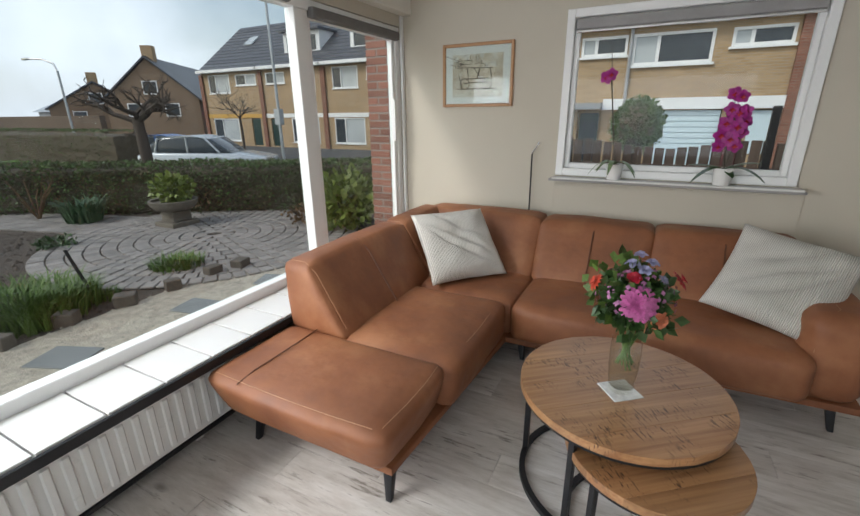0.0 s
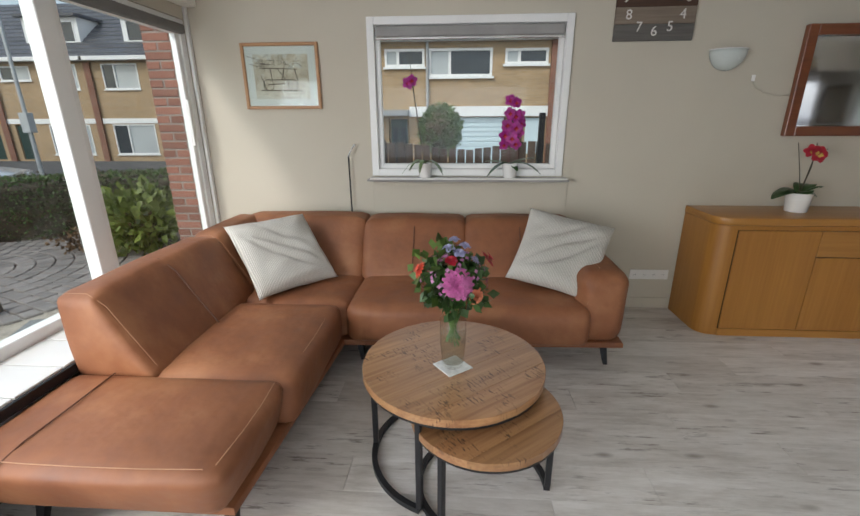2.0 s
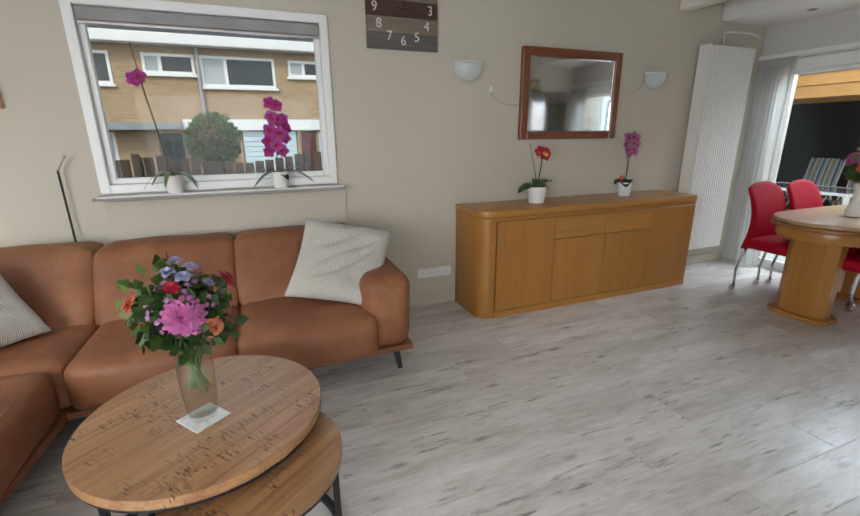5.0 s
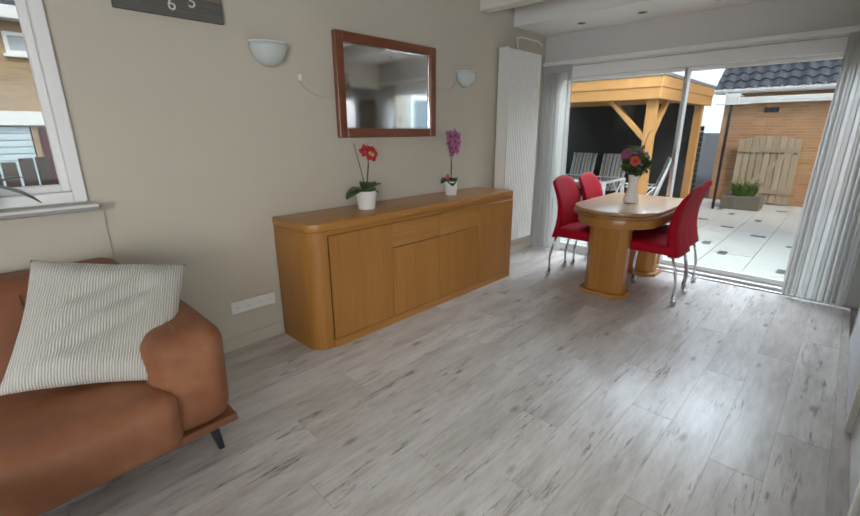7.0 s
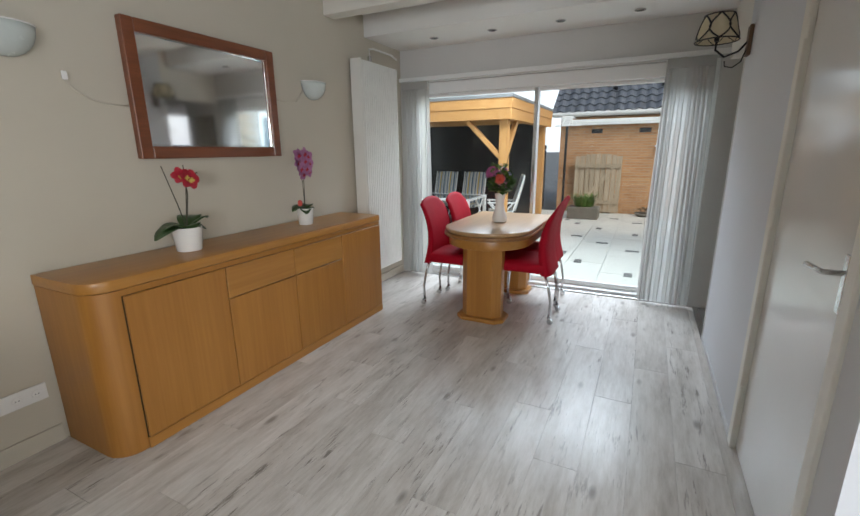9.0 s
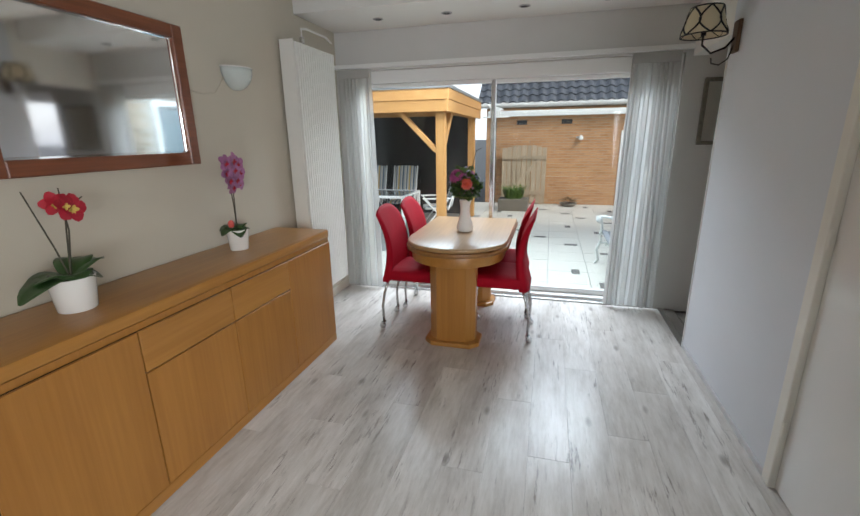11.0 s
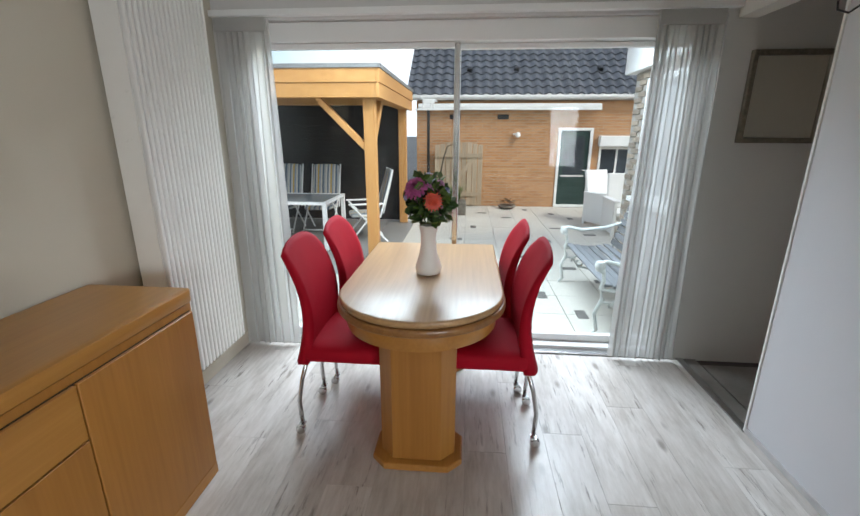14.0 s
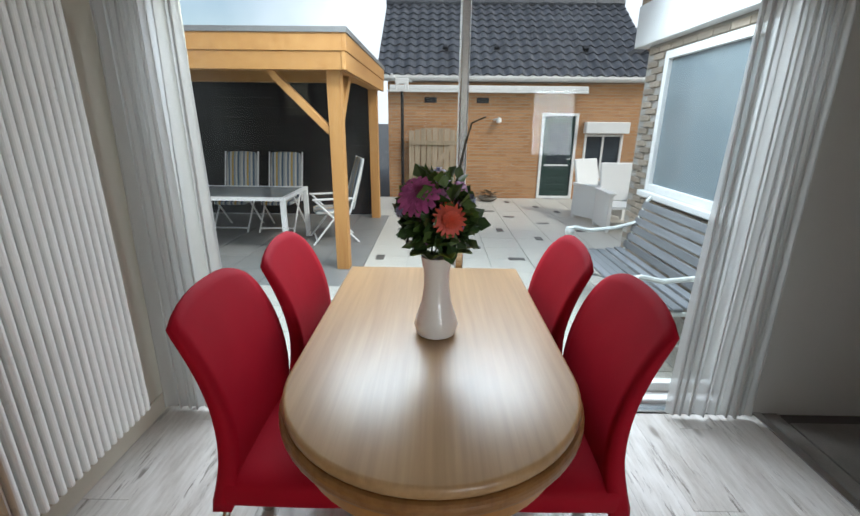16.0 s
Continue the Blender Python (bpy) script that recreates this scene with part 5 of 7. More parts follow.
def terrace_house(x0, x1, label, seed, mirrored=False, trim=None, dormer=True, skylight=False):
    """One house of a row across the street: brick front, white band, pilasters."""
    y, g, eave = 25.2, -0.85, 4.75
    w = x1 - x0
    th = thing("terrace_house", (x0, y, g), label, "house", "row of houses across the street")
    th.matrix_basis = pose(x0, y, 0)
    trim = trim or M_TRIMW
    f = (lambda a, b: (w - b, w - a)) if mirrored else (lambda a, b: (a, b))
    big, small, low = f(0.55 * w - 0.2, w - 0.75), f(0.5, 0.55 * w - 0.9), f(0.45 * w, w - 0.7)
    doorp = f(0.55, 1.5)
    holes = [(*big, 3.15, 4.5), (*small, 3.65, 4.42), (*low, -0.45, 1.25), (*doorp, g + 0.1, 1.25)]
    part("wall", panel('y', 0, 0.3, 0, w, g, eave, holes), M_YBRICK, th)
    part("band", box(0, w, -0.06, -0.002, 1.30, 1.58), trim, th)
    part("pilaster", box(-0.18, 0.18, -0.14, -0.0605, g, eave - 0.2), M_RBRICK, th)
    part("gutter", box(-0.1, w + 0.1, -0.45, -0.15, eave - 0.12, eave + 0.1, 0.02), M_TRIMW, th)
    house_window(th, *big, 3.15, 4.5, 0.0)
    house_window(th, *small, 3.65, 4.42, 0.0, (0.5,))
    house_window(th, *low, -0.45, 1.25, 0.0, (0.36,))
    part("door", box(doorp[0] + 0.05, doorp[1] - 0.05, 0.05, 0.10, g + 0.1, 1.2), M_GREEN, th)
    pitched_roof(th, 0, w, -0.3, eave + 0.02, 4.6, 8.6, 0.0)
    part("wall", box(0, w, 8.9, 9.2, g, eave), M_YBRICK, th)
    if dormer:
        part("dormer", panel('y', 0.9, 2.6, 0.30 * w, 0.86 * w, 5.45, 7.05, [(0.34 * w, 0.82 * w, 5.72, 6.85)]), M_TRIMW, th, "white boarded dormer")
        part("dormer_roof", box(0.27 * w, 0.89 * w, 0.6, 4.2, 7.051, 7.2), M_ROOF, th)
        house_window(th, 0.34 * w, 0.82 * w, 5.72, 6.85, 0.9, (0.4, 0.7), False)
    if skylight:
        part("skylight", moved(box(-0.45, 0.45, -0.55, 0.55, 0, 0.08), Matrix.Translation((0.5 * w, 2.6, 7.10)) @ Matrix.Rotation(radians(38), 4, 'X')), M_LIGHTPANE, th)
    ch2 = part("chimney", box(w - 0.4, w + 0.4, 4.3, 5.0, 8.0, 9.4, 0.02), M_RBRICK, th)
    part("chimney_cap", box(w - 0.46, w + 0.46, 4.24, 5.06, 9.4005, 9.5), M_ROOF, ch2)
    return th


terrace_house(-32.7, -26.2, "yellow brick terraced house with ochre boards", 1, True, M_YELLOWTRIM, False, True)
terrace_house(-26.2, -20.3, "yellow brick terraced house with white dormer", 2)
terrace_house(-20.3, -14.4, "yellow brick terraced house with wide windows", 3, True)
terrace_house(-14.4, -8.5, "yellow brick terraced house at the end of the row", 4)


def gable_house(x, y, rz, w, d, eave, ridge, label):
    th = thing("gable_house", (x, y, -0.85), label, "house", "", rz)
    bm = bmesh.new()
    o = [(-w / 2, 0), (w / 2, 0), (w / 2, eave), (0, ridge), (-w / 2, eave)]
    a, b = [bm.verts.new((px, 0, pz)) for px, pz in o], [bm.verts.new((px, d, pz)) for px, pz in o]
    bm.faces.new(a[::-1]), bm.faces.new(b)
    for i in range(5):
        bm.faces.new((a[i], a[(i + 1) % 5], b[(i + 1) % 5], b[i]))
    bmesh.ops.recalc_face_normals(bm, faces=bm.faces)
    part("wall", bm, M_BBRICK, th)
    for s in (-1, 1):
        rb = bmesh.new()
        v = [rb.verts.new(p) for p in ((s * (w / 2 + 0.3), -0.2, eave - 0.2), (s * (w / 2 + 0.3), d + 0.2, eave - 0.2), (0, d + 0.2, ridge + 0.08), (0, -0.2, ridge + 0.08))]
        rb.faces.new(v)
        ex = bmesh.ops.extrude_face_region(rb, geom=list(rb.faces))
        for q in ex["geom"]:
            if isinstance(q, bmesh.types.BMVert):
                q.co.z += 0.16
        bmesh.ops.recalc_face_normals(rb, faces=rb.faces)
        part("roof", rb, M_ROOF, th)
    c = part("chimney", box(-0.45, 0.45, 0.6, 1.3, ridge - 0.6, ridge + 1.1, 0.02), M_YBRICK, th)
    for u, z in ((-w * 0.2, eave - 1.4), (w * 0.2, eave - 1.4), (0, eave + 0.4)):
        wv = part("window", frame_bars(bmesh.new(), 'y', -0.06, 0.055, u - 0.6, u + 0.6, z, z + 1.1, 0.08), M_TRIMW, th)
        part("pane", box(u - 0.52, u + 0.52, -0.03, -0.006, z + 0.08, z + 1.02), M_DARKPANE, wv)
    return th


gable_house(-38.5, 24.5, 35, 7.5, 12, 3.7, 6.9, "brown brick house with a gable and chimney")
gable_house(-52, 27, 60, 8, 12, 3.2, 5.6, "low far house with a grey roof")
wl = tagged(link("garden_wall", box(-40, -25.5, 13.4, 13.7, -0.9, 1.55, 0.02), mat("brown_fence_boards", (0.12, 0.085, 0.06), 0.8, vary=0.25, scale=1)), "long dark brown boarded fence across the street", "fence")
bd = thing("sports_hall", (-60, 30, -0.85), "long pale grey hall with a low roof far away", "building")
part("wall", box(-12, 10, 0, 10, 0, 3.0), mat("grey_cladding", (0.45, 0.47, 0.5), 0.6), bd)
rb = bmesh.new()
va = [rb.verts.new(p) for p in ((-12.5, -0.5, 3.0), (10.5, -0.5, 3.0), (10.5, 5, 5.4), (-12.5, 5, 5.4), (10.5, 10.5, 3.0), (-12.5, 10.5, 3.0))]
for f in ((0, 1, 2, 3), (3, 2, 4, 5), (0, 3, 5), (1, 4, 2), (0, 5, 4, 1)):
    rb.faces.new([va[i] for i in f])
part("roof", rb, mat("grey_sheet_roof", (0.36, 0.39, 0.42), 0.6), bd)


def lamp_post(at, h, arm, label):
    th = thing("street_lamp", at, label, "street lamp")
    part("pole", tube([(0, 0, 0), (0, 0, h)], 0.075, 10, 0.05), mat("galvanised_steel", (0.42, 0.44, 0.45), 0.5, metal=0.6), th, smooth=True)
    if arm:
        part("arm", tube([(0, 0, h), (-0.1, -0.05, h + 0.35), (-0.6, -0.25, h + 0.55), (-1.4, -0.5, h + 0.6)], 0.04, 8), M_CHROME, th)
        part("lamp_head", box(-1.9, -1.4, -0.62, -0.42, h + 0.55, h + 0.66, 0.03), M_CHROME, th)
    else:
        part("junction_box", box(-0.16, 0.16, -0.14, 0.14, 1.9, 2.6, 0.02), mat("grey_box", (0.4, 0.42, 0.43), 0.5), th)
    return th


lamp_post((-15.2, 15.7, -0.85), 8.5, False, "tall grey street lamp pole with a box")
lamp_post((-27.5, 13.0, -0.85), 4.6, True, "street lamp with a curved arm")

# parked car
M_CARPAINT = mat("silver_car_paint", (0.45, 0.48, 0.50), 0.22, metal=0.5, vary=0.04, bump=0.0)


def parked_car(at, rz, paint, label):
    th = thing("parked_car", at, label, "car", "", rz)
    lower = [(-2.1, 0.25), (2.05, 0.25), (2.15, 0.5), (2.05, 0.75), (1.2, 0.92), (-1.6, 0.98), (-2.12, 0.9), (-2.15, 0.5)]
    cabin = [(-1.95, 0.97), (1.0, 0.93), (0.35, 1.40), (-0.3, 1.50), (-1.2, 1.47), (-1.7, 1.25)]
    for nm, prof, hw, mt in (("body", lower, 0.87, paint), ("cabin", cabin, 0.72, M_DARKPANE)):
        t = prism(prof, -hw, hw, 0.09, 3)
        part(nm, moved(t, Matrix.Rotation(math.pi / 2, 4, 'X')), mt, th, smooth=True)
    roof = prism([(0.32, 1.405), (-0.3, 1.51), (-1.2, 1.48), (-1.62, 1.3), (-1.2, 1.44), (-0.3, 1.47)], -0.70, 0.70)
    part("roof", moved(roof, Matrix.Rotation(math.pi / 2, 4, 'X')), paint, th)
    for y in (-0.725, 0.725):
        for xx, dx in ((-0.45, 0.0), (0.62, -0.45), (-1.55, 0.15)):
            part("pillar", tube([(xx, y * 1.02, 0.95), (xx + dx, y * 0.99, 1.44)], 0.035, 6), paint, th)
        for x in (-1.35, 1.35):
            wh = part("wheel", moved(lathe([(0.2, -0.1), (0.31, -0.09), (0.32, 0), (0.31, 0.09), (0.2, 0.1)], 24), Matrix.Translation((x, y * 1.05, 0.32)) @ Matrix.Rotation(math.pi / 2, 4, 'X')), M_BLACK, th)
            part("rim", moved(lathe([(0.02, -0.105), (0.19, -0.102), (0.19, 0.102), (0.02, 0.105)], 20), Matrix.Translation((x, y * 1.05, 0.32)) @ Matrix.Rotation(math.pi / 2, 4, 'X')), M_CHROME, wh)
    for y in (-0.6, 0.6):
        part("headlight", box(2.0, 2.12, y - 0.16, y + 0.16, 0.58, 0.72, 0.03), M_LIGHTPANE, th)
    return th


parked_car((-13.6, 10.7, -0.66), 28, M_CARPAINT, "silver hatchback parked behind the hedge")
parked_car((-20.5, 13.9, -0.85), 28, mat("blue_car_paint", (0.05, 0.12, 0.30), 0.25, vary=0.05), "blue car parked further along the street")

# brick pier outside the front window
pier = thing("brick_pier", (-1.66, 3.68, GZ), "red brown brick pier outside the front window", "pier", kind="structure")
M_BRICKP = mat("red_brown_clay", (0.235, 0.095, 0.065), 0.85, vary=0.2, scale=20, fine=90, bump=0.5, pieces=0.4)
part("mortar", box(-0.155, 0.155, -0.17, 0.17, -0.2, 2.75), mat("pier_mortar", (0.22, 0.19, 0.17), 0.95), pier)
bme = bpy.data.meshes.new("brick")
box(-0.1, 0.1, -0.05, 0.05, 0, 0.052, 0.004, 1).to_mesh(bme)
bme.materials.append(M_BRICKP)
for c in range(46):
    z = -0.2 + c * 0.063
    for bx, by, rz in (((-0.058, -0.125, 0), (0.155, -0.125, 0), (-0.11, 0.045, 90)) if c % 2 else ((-0.11, -0.075, 90), (0.052, -0.125, 0), (-0.11, 0.13, 90))):
        o = new("brick", bme)
        o.parent = pier
        o.matrix_basis = pose(bx, by, z, 0, 0, rz)

# ---- house to the north, fence and bush ----
nh = thing("neighbour_house", (0, 14.0, -0.85), "yellow brick neighbour house with white band and garage", "house")
nh.matrix_basis = pose(0, 14.0, 0)
wins = [(-0.41, 1.46, 2.65, 3.42), (1.82, 3.07, 2.97, 3.40), (-1.72, -0.53, 2.93, 3.42), (-4.2, -2.4, 2.65, 3.42), (4.6, 6.2, 2.65, 3.42), (-6.6, -5.4, 2.93, 3.42)]
gar = [(0.39, 1.90, -0.80, 1.52), (-1.66, -1.02, -0.78, 1.50), (2.0, 2.45, -0.6, 1.5), (2.5, 3.12, 0.4, 1.5), (-5.2, -2.6, -0.3, 1.5)]
part("wall", panel('y', 0, 0.3, -8, 3.14, -0.85, 3.75, [w for w in wins[:4] + wins[5:]] + gar), M_YBRICK, nh)
part("wall", panel('y', 0.003, 0.3, 3.46, 9, -0.85, 3.75, [wins[4]]), M_YBRICK, nh)
part("pilaster", box(3.141, 3.459, -0.12, 0.25, -0.85, 3.75), M_RBRICK, nh, "red brick pilaster")
part("band", box(-1.0, 3.139, -0.10, -0.002, 1.53, 1.82), M_TRIMW, nh, "white painted band")
part("canopy", box(-8, -1.001, -0.55, -0.002, 1.55, 1.72), mat("grey_canopy", (0.25, 0.26, 0.27), 0.6), nh)
part("gutter", box(-8, 9, -0.35, -0.003, 3.60, 3.85, 0.02), M_TRIMW, nh)
part("drainpipe", tube([(-0.45, -0.07, -0.8), (-0.45, -0.07, 3.6)], 0.045, 8), mat("grey_pipe", (0.33, 0.33, 0.33), 0.5), nh)
for w in wins:
    house_window(nh, *w, 0.0, (0.33,), True, (M_LIGHTPANE, M_DARKPANE))
gd = part("garage_door", box(0.43, 1.88, 0.05, 0.08, -0.79, 1.50), M_SHUTTER, nh, "pale blue ribbed garage door")
for k in range(16):
    part("slat", box(0.44, 1.87, 0.022, 0.0495, -0.77 + k * 0.142, -0.77 + k * 0.142 + 0.115, 0.01, 1), M_SHUTTER, gd)
dg = part("front_door", box(-1.60, -1.08, 0.05, 0.09, -0.78, 1.46), M_GREEN, nh, "dark green front door")
for i in range(2):
    for j in range(3):
        part("panel", box(-1.54 + i * 0.23, -1.36 + i * 0.23, 0.04, 0.0495, -0.5 + j * 0.62, 0.0 + j * 0.62, 0.01, 1), M_DARKPANE, dg)
part("door", box(2.02, 2.43, 0.05, 0.09, -0.6, 1.48), mat("oxblood_paint", (0.10, 0.025, 0.025), 0.4), nh, "dark red boarded door")
part("shutter", box(2.52, 3.10, 0.03, 0.07, 0.42, 1.48), M_SHUTTER, nh)
house_window(nh, *gar[4], 0.0, (0.3,))
pitched_roof(nh, -8, 9, -0.3, 3.87, 4.5, 7.4, 0.0)
part("wall", box(-8, 9, 8.8, 9.1, -0.85, 3.8), M_YBRICK, nh)

fc = thing("board_fence", (0, 6.05, GZ - 0.05), "weathered dark brown board fence", "fence")
M_FENCE = wood("weathered_boards", (0.075, 0.050, 0.038), (0.155, 0.110, 0.085), 2, 0.85, 1.0, 0.4)
random.seed(5)
for i in range(44):
    x = -3.1 + i * 0.115
    top = 1.42 + 0.05 * math.cos((x + 0.4) * 3.5) + random.uniform(-0.01, 0.01)
    o = part("board", box(x, x + 0.098, (0.0 if i % 2 else 0.045), (0.02 if i % 2 else 0.065), 0.0, top, 0.003, 1), M_FENCE, fc)
for z in (0.3, 1.12):
    part("rail", box(-3.1, 1.95, 0.0202, 0.0448, z, z + 0.07), M_FENCE, fc)
for x in (-2.4, -0.55, 1.50):
    part("post", box(x, x + 0.07, -0.075, -0.0005, 0, 1.5 if x < 1 else 1.83, 0.006), M_FENCE if x < 1 else M_BLACK, fc)
sb_ = shrub("round_shrub", (0.2, 7.0, -0.5), (0.40, 0.40, 0.42), 10, 0.05, M_LEAF, "rounded dark green evergreen shrub behind the fence", 15, 6)
tagged(part("crown", leaf_cloud(bmesh.new(), (0, 0, 1.80), (0.33, 0.33, 0.38), 2600, 0.04, 16, 0.72), M_HEDGE, sb_), kind="stuff")
part("inner_crown", moved(lathe([(0.05, -0.32), (0.22, -0.18), (0.25, 0.04), (0.18, 0.23), (0.05, 0.31)], 16), Matrix.Translation((0, 0, 1.80))), M_HEDGEBROWN, sb_)
part("trunk", tube([(0, 0, 0), (0, 0, 1.5)], 0.05, 8), M_BARK, sb_)

# ---- back garden ----
pt = thing("pavement", (0, 0, 0), "patio of pale exposed-aggregate tiles with dark inset bricks", "pavement", kind="structure")
part("bed", box(5.805, 13.3, -3.0, 7.0, GZ - 0.03, GZ - 0.012), M_GROUT, pt)
tm, tg, ti = (bpy.data.meshes.new("tile") for _ in range(3))
for q, mt, hx, hy in ((tm, M_AGG, 0.247, 0.247), (tg, M_GREYTILE, 0.247, 0.247), (ti, M_DARKINSET, 0.10, 0.052)):
    box(-hx, hx, -hy, hy, -0.011, 0.0, 0.002, 1).to_mesh(q)
    q.materials.append(mt)
random.seed(8)
for i in range(15):
    for j in range(19):
        x, y = 6.06 + 0.5 * i, -2.75 + 0.5 * j
        if y < 0 and x < 8.7:
            continue
        o = new("tile", tg if (y > 3.0 and 8 < x < 11.5) else tm)
        o.parent = pt
        o.location = (x, y, GZ + random.uniform(-0.001, 0.001))
        if y < 3.0 and (i + 2 * j) % 3 == 0:
            o = new("inset_brick", ti)
            o.parent = pt
            o.matrix_basis = pose(x + 0.25, y + random.choice((-0.1, 0.1)), GZ + 0.004, 0, 0, 90 if (i + j) % 2 else 0)
mtt = tagged(link("door_mat", box(5.83, 6.25, 0.85, 1.95, GZ + 0.003, GZ + 0.02, 0.004), mat("black_rubber", (0.03, 0.03, 0.03), 0.9, fine=40, bump=0.8)), "black rubber door mat outside the patio door", "door mat")
setting("step", box(5.801, 5.829, 0.6, 3.44, GZ - 0.02, -0.01), M_GROUT, "threshold step below the patio door")

# pergola
pg = thing("pergola", (8.40, 3.21, GZ), "pine pergola with flat roof and dark boarded walls", "pergola")
H = 2.45
for x, y in ((0, 0), (2.75, 0), (0, 3.4)):
    part("post", box(x - 0.07, x + 0.07, y - 0.07, y + 0.07, 0, 2.0995, 0.006), M_PINEZ, pg)
for x0, x1, y0, y1, z0, z1 in ((-0.16, 3.0, -0.16, -0.12, 2.26, 2.42), (-0.16, 3.0, -0.15, -0.11, 2.09, 2.258), (-0.16, -0.12, -0.1195, 4.2, 2.26, 2.42), (-0.15, -0.11, -0.1095, 4.2, 2.09, 2.258)):
    part("fascia_board", box(x0, x1, y0, y1, z0, z1, 0.004, 1), M_PINE, pg)
for x0, x1, y0, y1 in ((-0.07, 3.0, -0.07, 0.07), (-0.07, 0.07, 0.0705, 4.2), (1.4, 1.5, 0.0705, 4.2)):
    part("beam", box(x0, x1, y0, y1, 2.10, 2.24, 0.004, 1), M_PINE, pg)
part("roof", box(-0.17, 3.05, -0.17, 4.2, 2.421, 2.47), mat("roof_felt", (0.22, 0.22, 0.22), 0.8), pg)
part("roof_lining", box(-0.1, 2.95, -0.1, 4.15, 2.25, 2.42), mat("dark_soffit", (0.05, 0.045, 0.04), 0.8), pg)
for d in ((1, 0), (0, 1)):
    t = box(-0.05, 0.05, -0.035, 0.035, -0.42, 0.42, 0.004, 1)
    m = Matrix.Translation((0.36 * d[0], 0.36 * d[1], 1.80)) @ (Matrix.Rotation(radians(45), 4, 'Y') if d[0] else Matrix.Rotation(radians(-45), 4, 'X'))
    part("brace", moved(t, m), M_PINEZ, pg)
M_DARKBOARD = wood("black_stained_boards", (0.018, 0.018, 0.020), (0.040, 0.040, 0.043), 0, 0.7, 1.0, 0.3)
for k in range(15):
    part("wall_board", box(-0.05, 2.9, 3.75, 3.775, 0.02 + k * 0.15, 0.1699 + k * 0.15, 0.003, 1), M_DARKBOARD, pg)
    part("wall_board", box(2.86, 2.885, 0.075, 3.745, 0.02 + k * 0.15, 0.1699 + k * 0.15, 0.003, 1), M_DARKBOARD, pg)

# garden table and chairs
gt = thing("garden_table", (9.35, 4.75, GZ), "white garden table with a glass top", "garden table")
M_WALU = mat("white_aluminium", (0.78, 0.78, 0.78), 0.35, vary=0.02, bump=0.02)
part("top_frame", (lambda b: [box(*q, bm=b) for q in ((-0.5, 0.5, -0.75, -0.70, 0.68, 0.72), (-0.5, 0.5, 0.70, 0.75, 0.68, 0.72), (-0.5, -0.45, -0.70, 0.70, 0.68, 0.72), (0.45, 0.5, -0.70, 0.70, 0.68, 0.72))] and b)(bmesh.new()), M_WALU, gt)
part("glass_top", box(-0.45, 0.45, -0.70, 0.70, 0.700, 0.712), mat("grey_table_glass", (0.30, 0.33, 0.34), 0.06, vary=0.05, bump=0), gt)
for x in (-0.47, 0.47):
    for y in (-0.72, 0.72):
        part("leg", box(x - 0.03, x + 0.03, y - 0.03, y + 0.03, 0, 0.6798, 0.004, 1), M_WALU, gt)


def stripe_mat():
    m, nt, b, co = base_mat("striped_canvas", 0.9)
    sp = nt.nodes.new("ShaderNodeSeparateXYZ")
    nt.links.new(co, sp.inputs[0])
    fr = nt.nodes.new("ShaderNodeMath")
    fr.operation = 'MULTIPLY_ADD'
    fr.inputs[1].default_value, fr.inputs[2].default_value = 4.2, 50.0
    nt.links.new(sp.outputs[0], fr.inputs[0])
    f2 = nt.nodes.new("ShaderNodeMath")
    f2.operation = 'FRACT'
    nt.links.new(fr.outputs[0], f2.inputs[0])
    r = nt.nodes.new("ShaderNodeValToRGB")
    r.color_ramp.interpolation = 'CONSTANT'
    cols_ = [(0.62, 0.60, 0.54), (0.16, 0.21, 0.28), (0.62, 0.60, 0.54), (0.55, 0.36, 0.12), (0.30, 0.36, 0.42), (0.62, 0.60, 0.54), (0.10, 0.14, 0.20), (0.40, 0.42, 0.42)]
    while len(r.color_ramp.elements) < len(cols_):
        r.color_ramp.elements.new(0.5)
    for i, (e, c) in enumerate(zip(r.color_ramp.elements, cols_)):
        e.position, e.color = i / len(cols_), (*c, 1)
    nt.links.new(f2.outputs[0], r.inputs["Fac"])
    nt.links.new(r.outputs["Color"], b.inputs["Base Color"])
    bumped(nt, b, tex_noise(nt, co, 200), 0.2, 0.002)
    return m


gc = thing("garden_chair", (10.25, 5.25, GZ), "white folding garden chair with striped cushion", "garden chair", "chairs at the garden table", -90)
M_STRIPE = stripe_mat()
part("seat_cushion", soft_box(-0.23, 0.23, -0.24, 0.24, 0.40, 0.46, 0.025, 5, 0.015), M_STRIPE, gc, smooth=True)
part("back_cushion", moved(soft_box(-0.23, 0.23, -0.03, 0.03, 0, 0.70, 0.025, 5, 0.015), Matrix.Translation((0, 0.25, 0.45)) @ Matrix.Rotation(radians(-14), 4, 'X')), M_STRIPE, gc, smooth=True)
for s in (-0.26, 0.26):
    part("leg", tube([(s, -0.30, 0), (s, 0.22, 0.62)], 0.014, 8), M_WALU, gc)
    part("leg", tube([(s, 0.32, 0), (s, -0.24, 0.60)], 0.014, 8), M_WALU, gc)
    part("back_rail", tube([(s, 0.2, 0.40), (s, 0.42, 1.14)], 0.013, 8), M_WALU, gc)
    part("armrest", box(s - 0.025, s + 0.025, -0.28, 0.25, 0.605, 0.63, 0.008), M_WALU, gc)
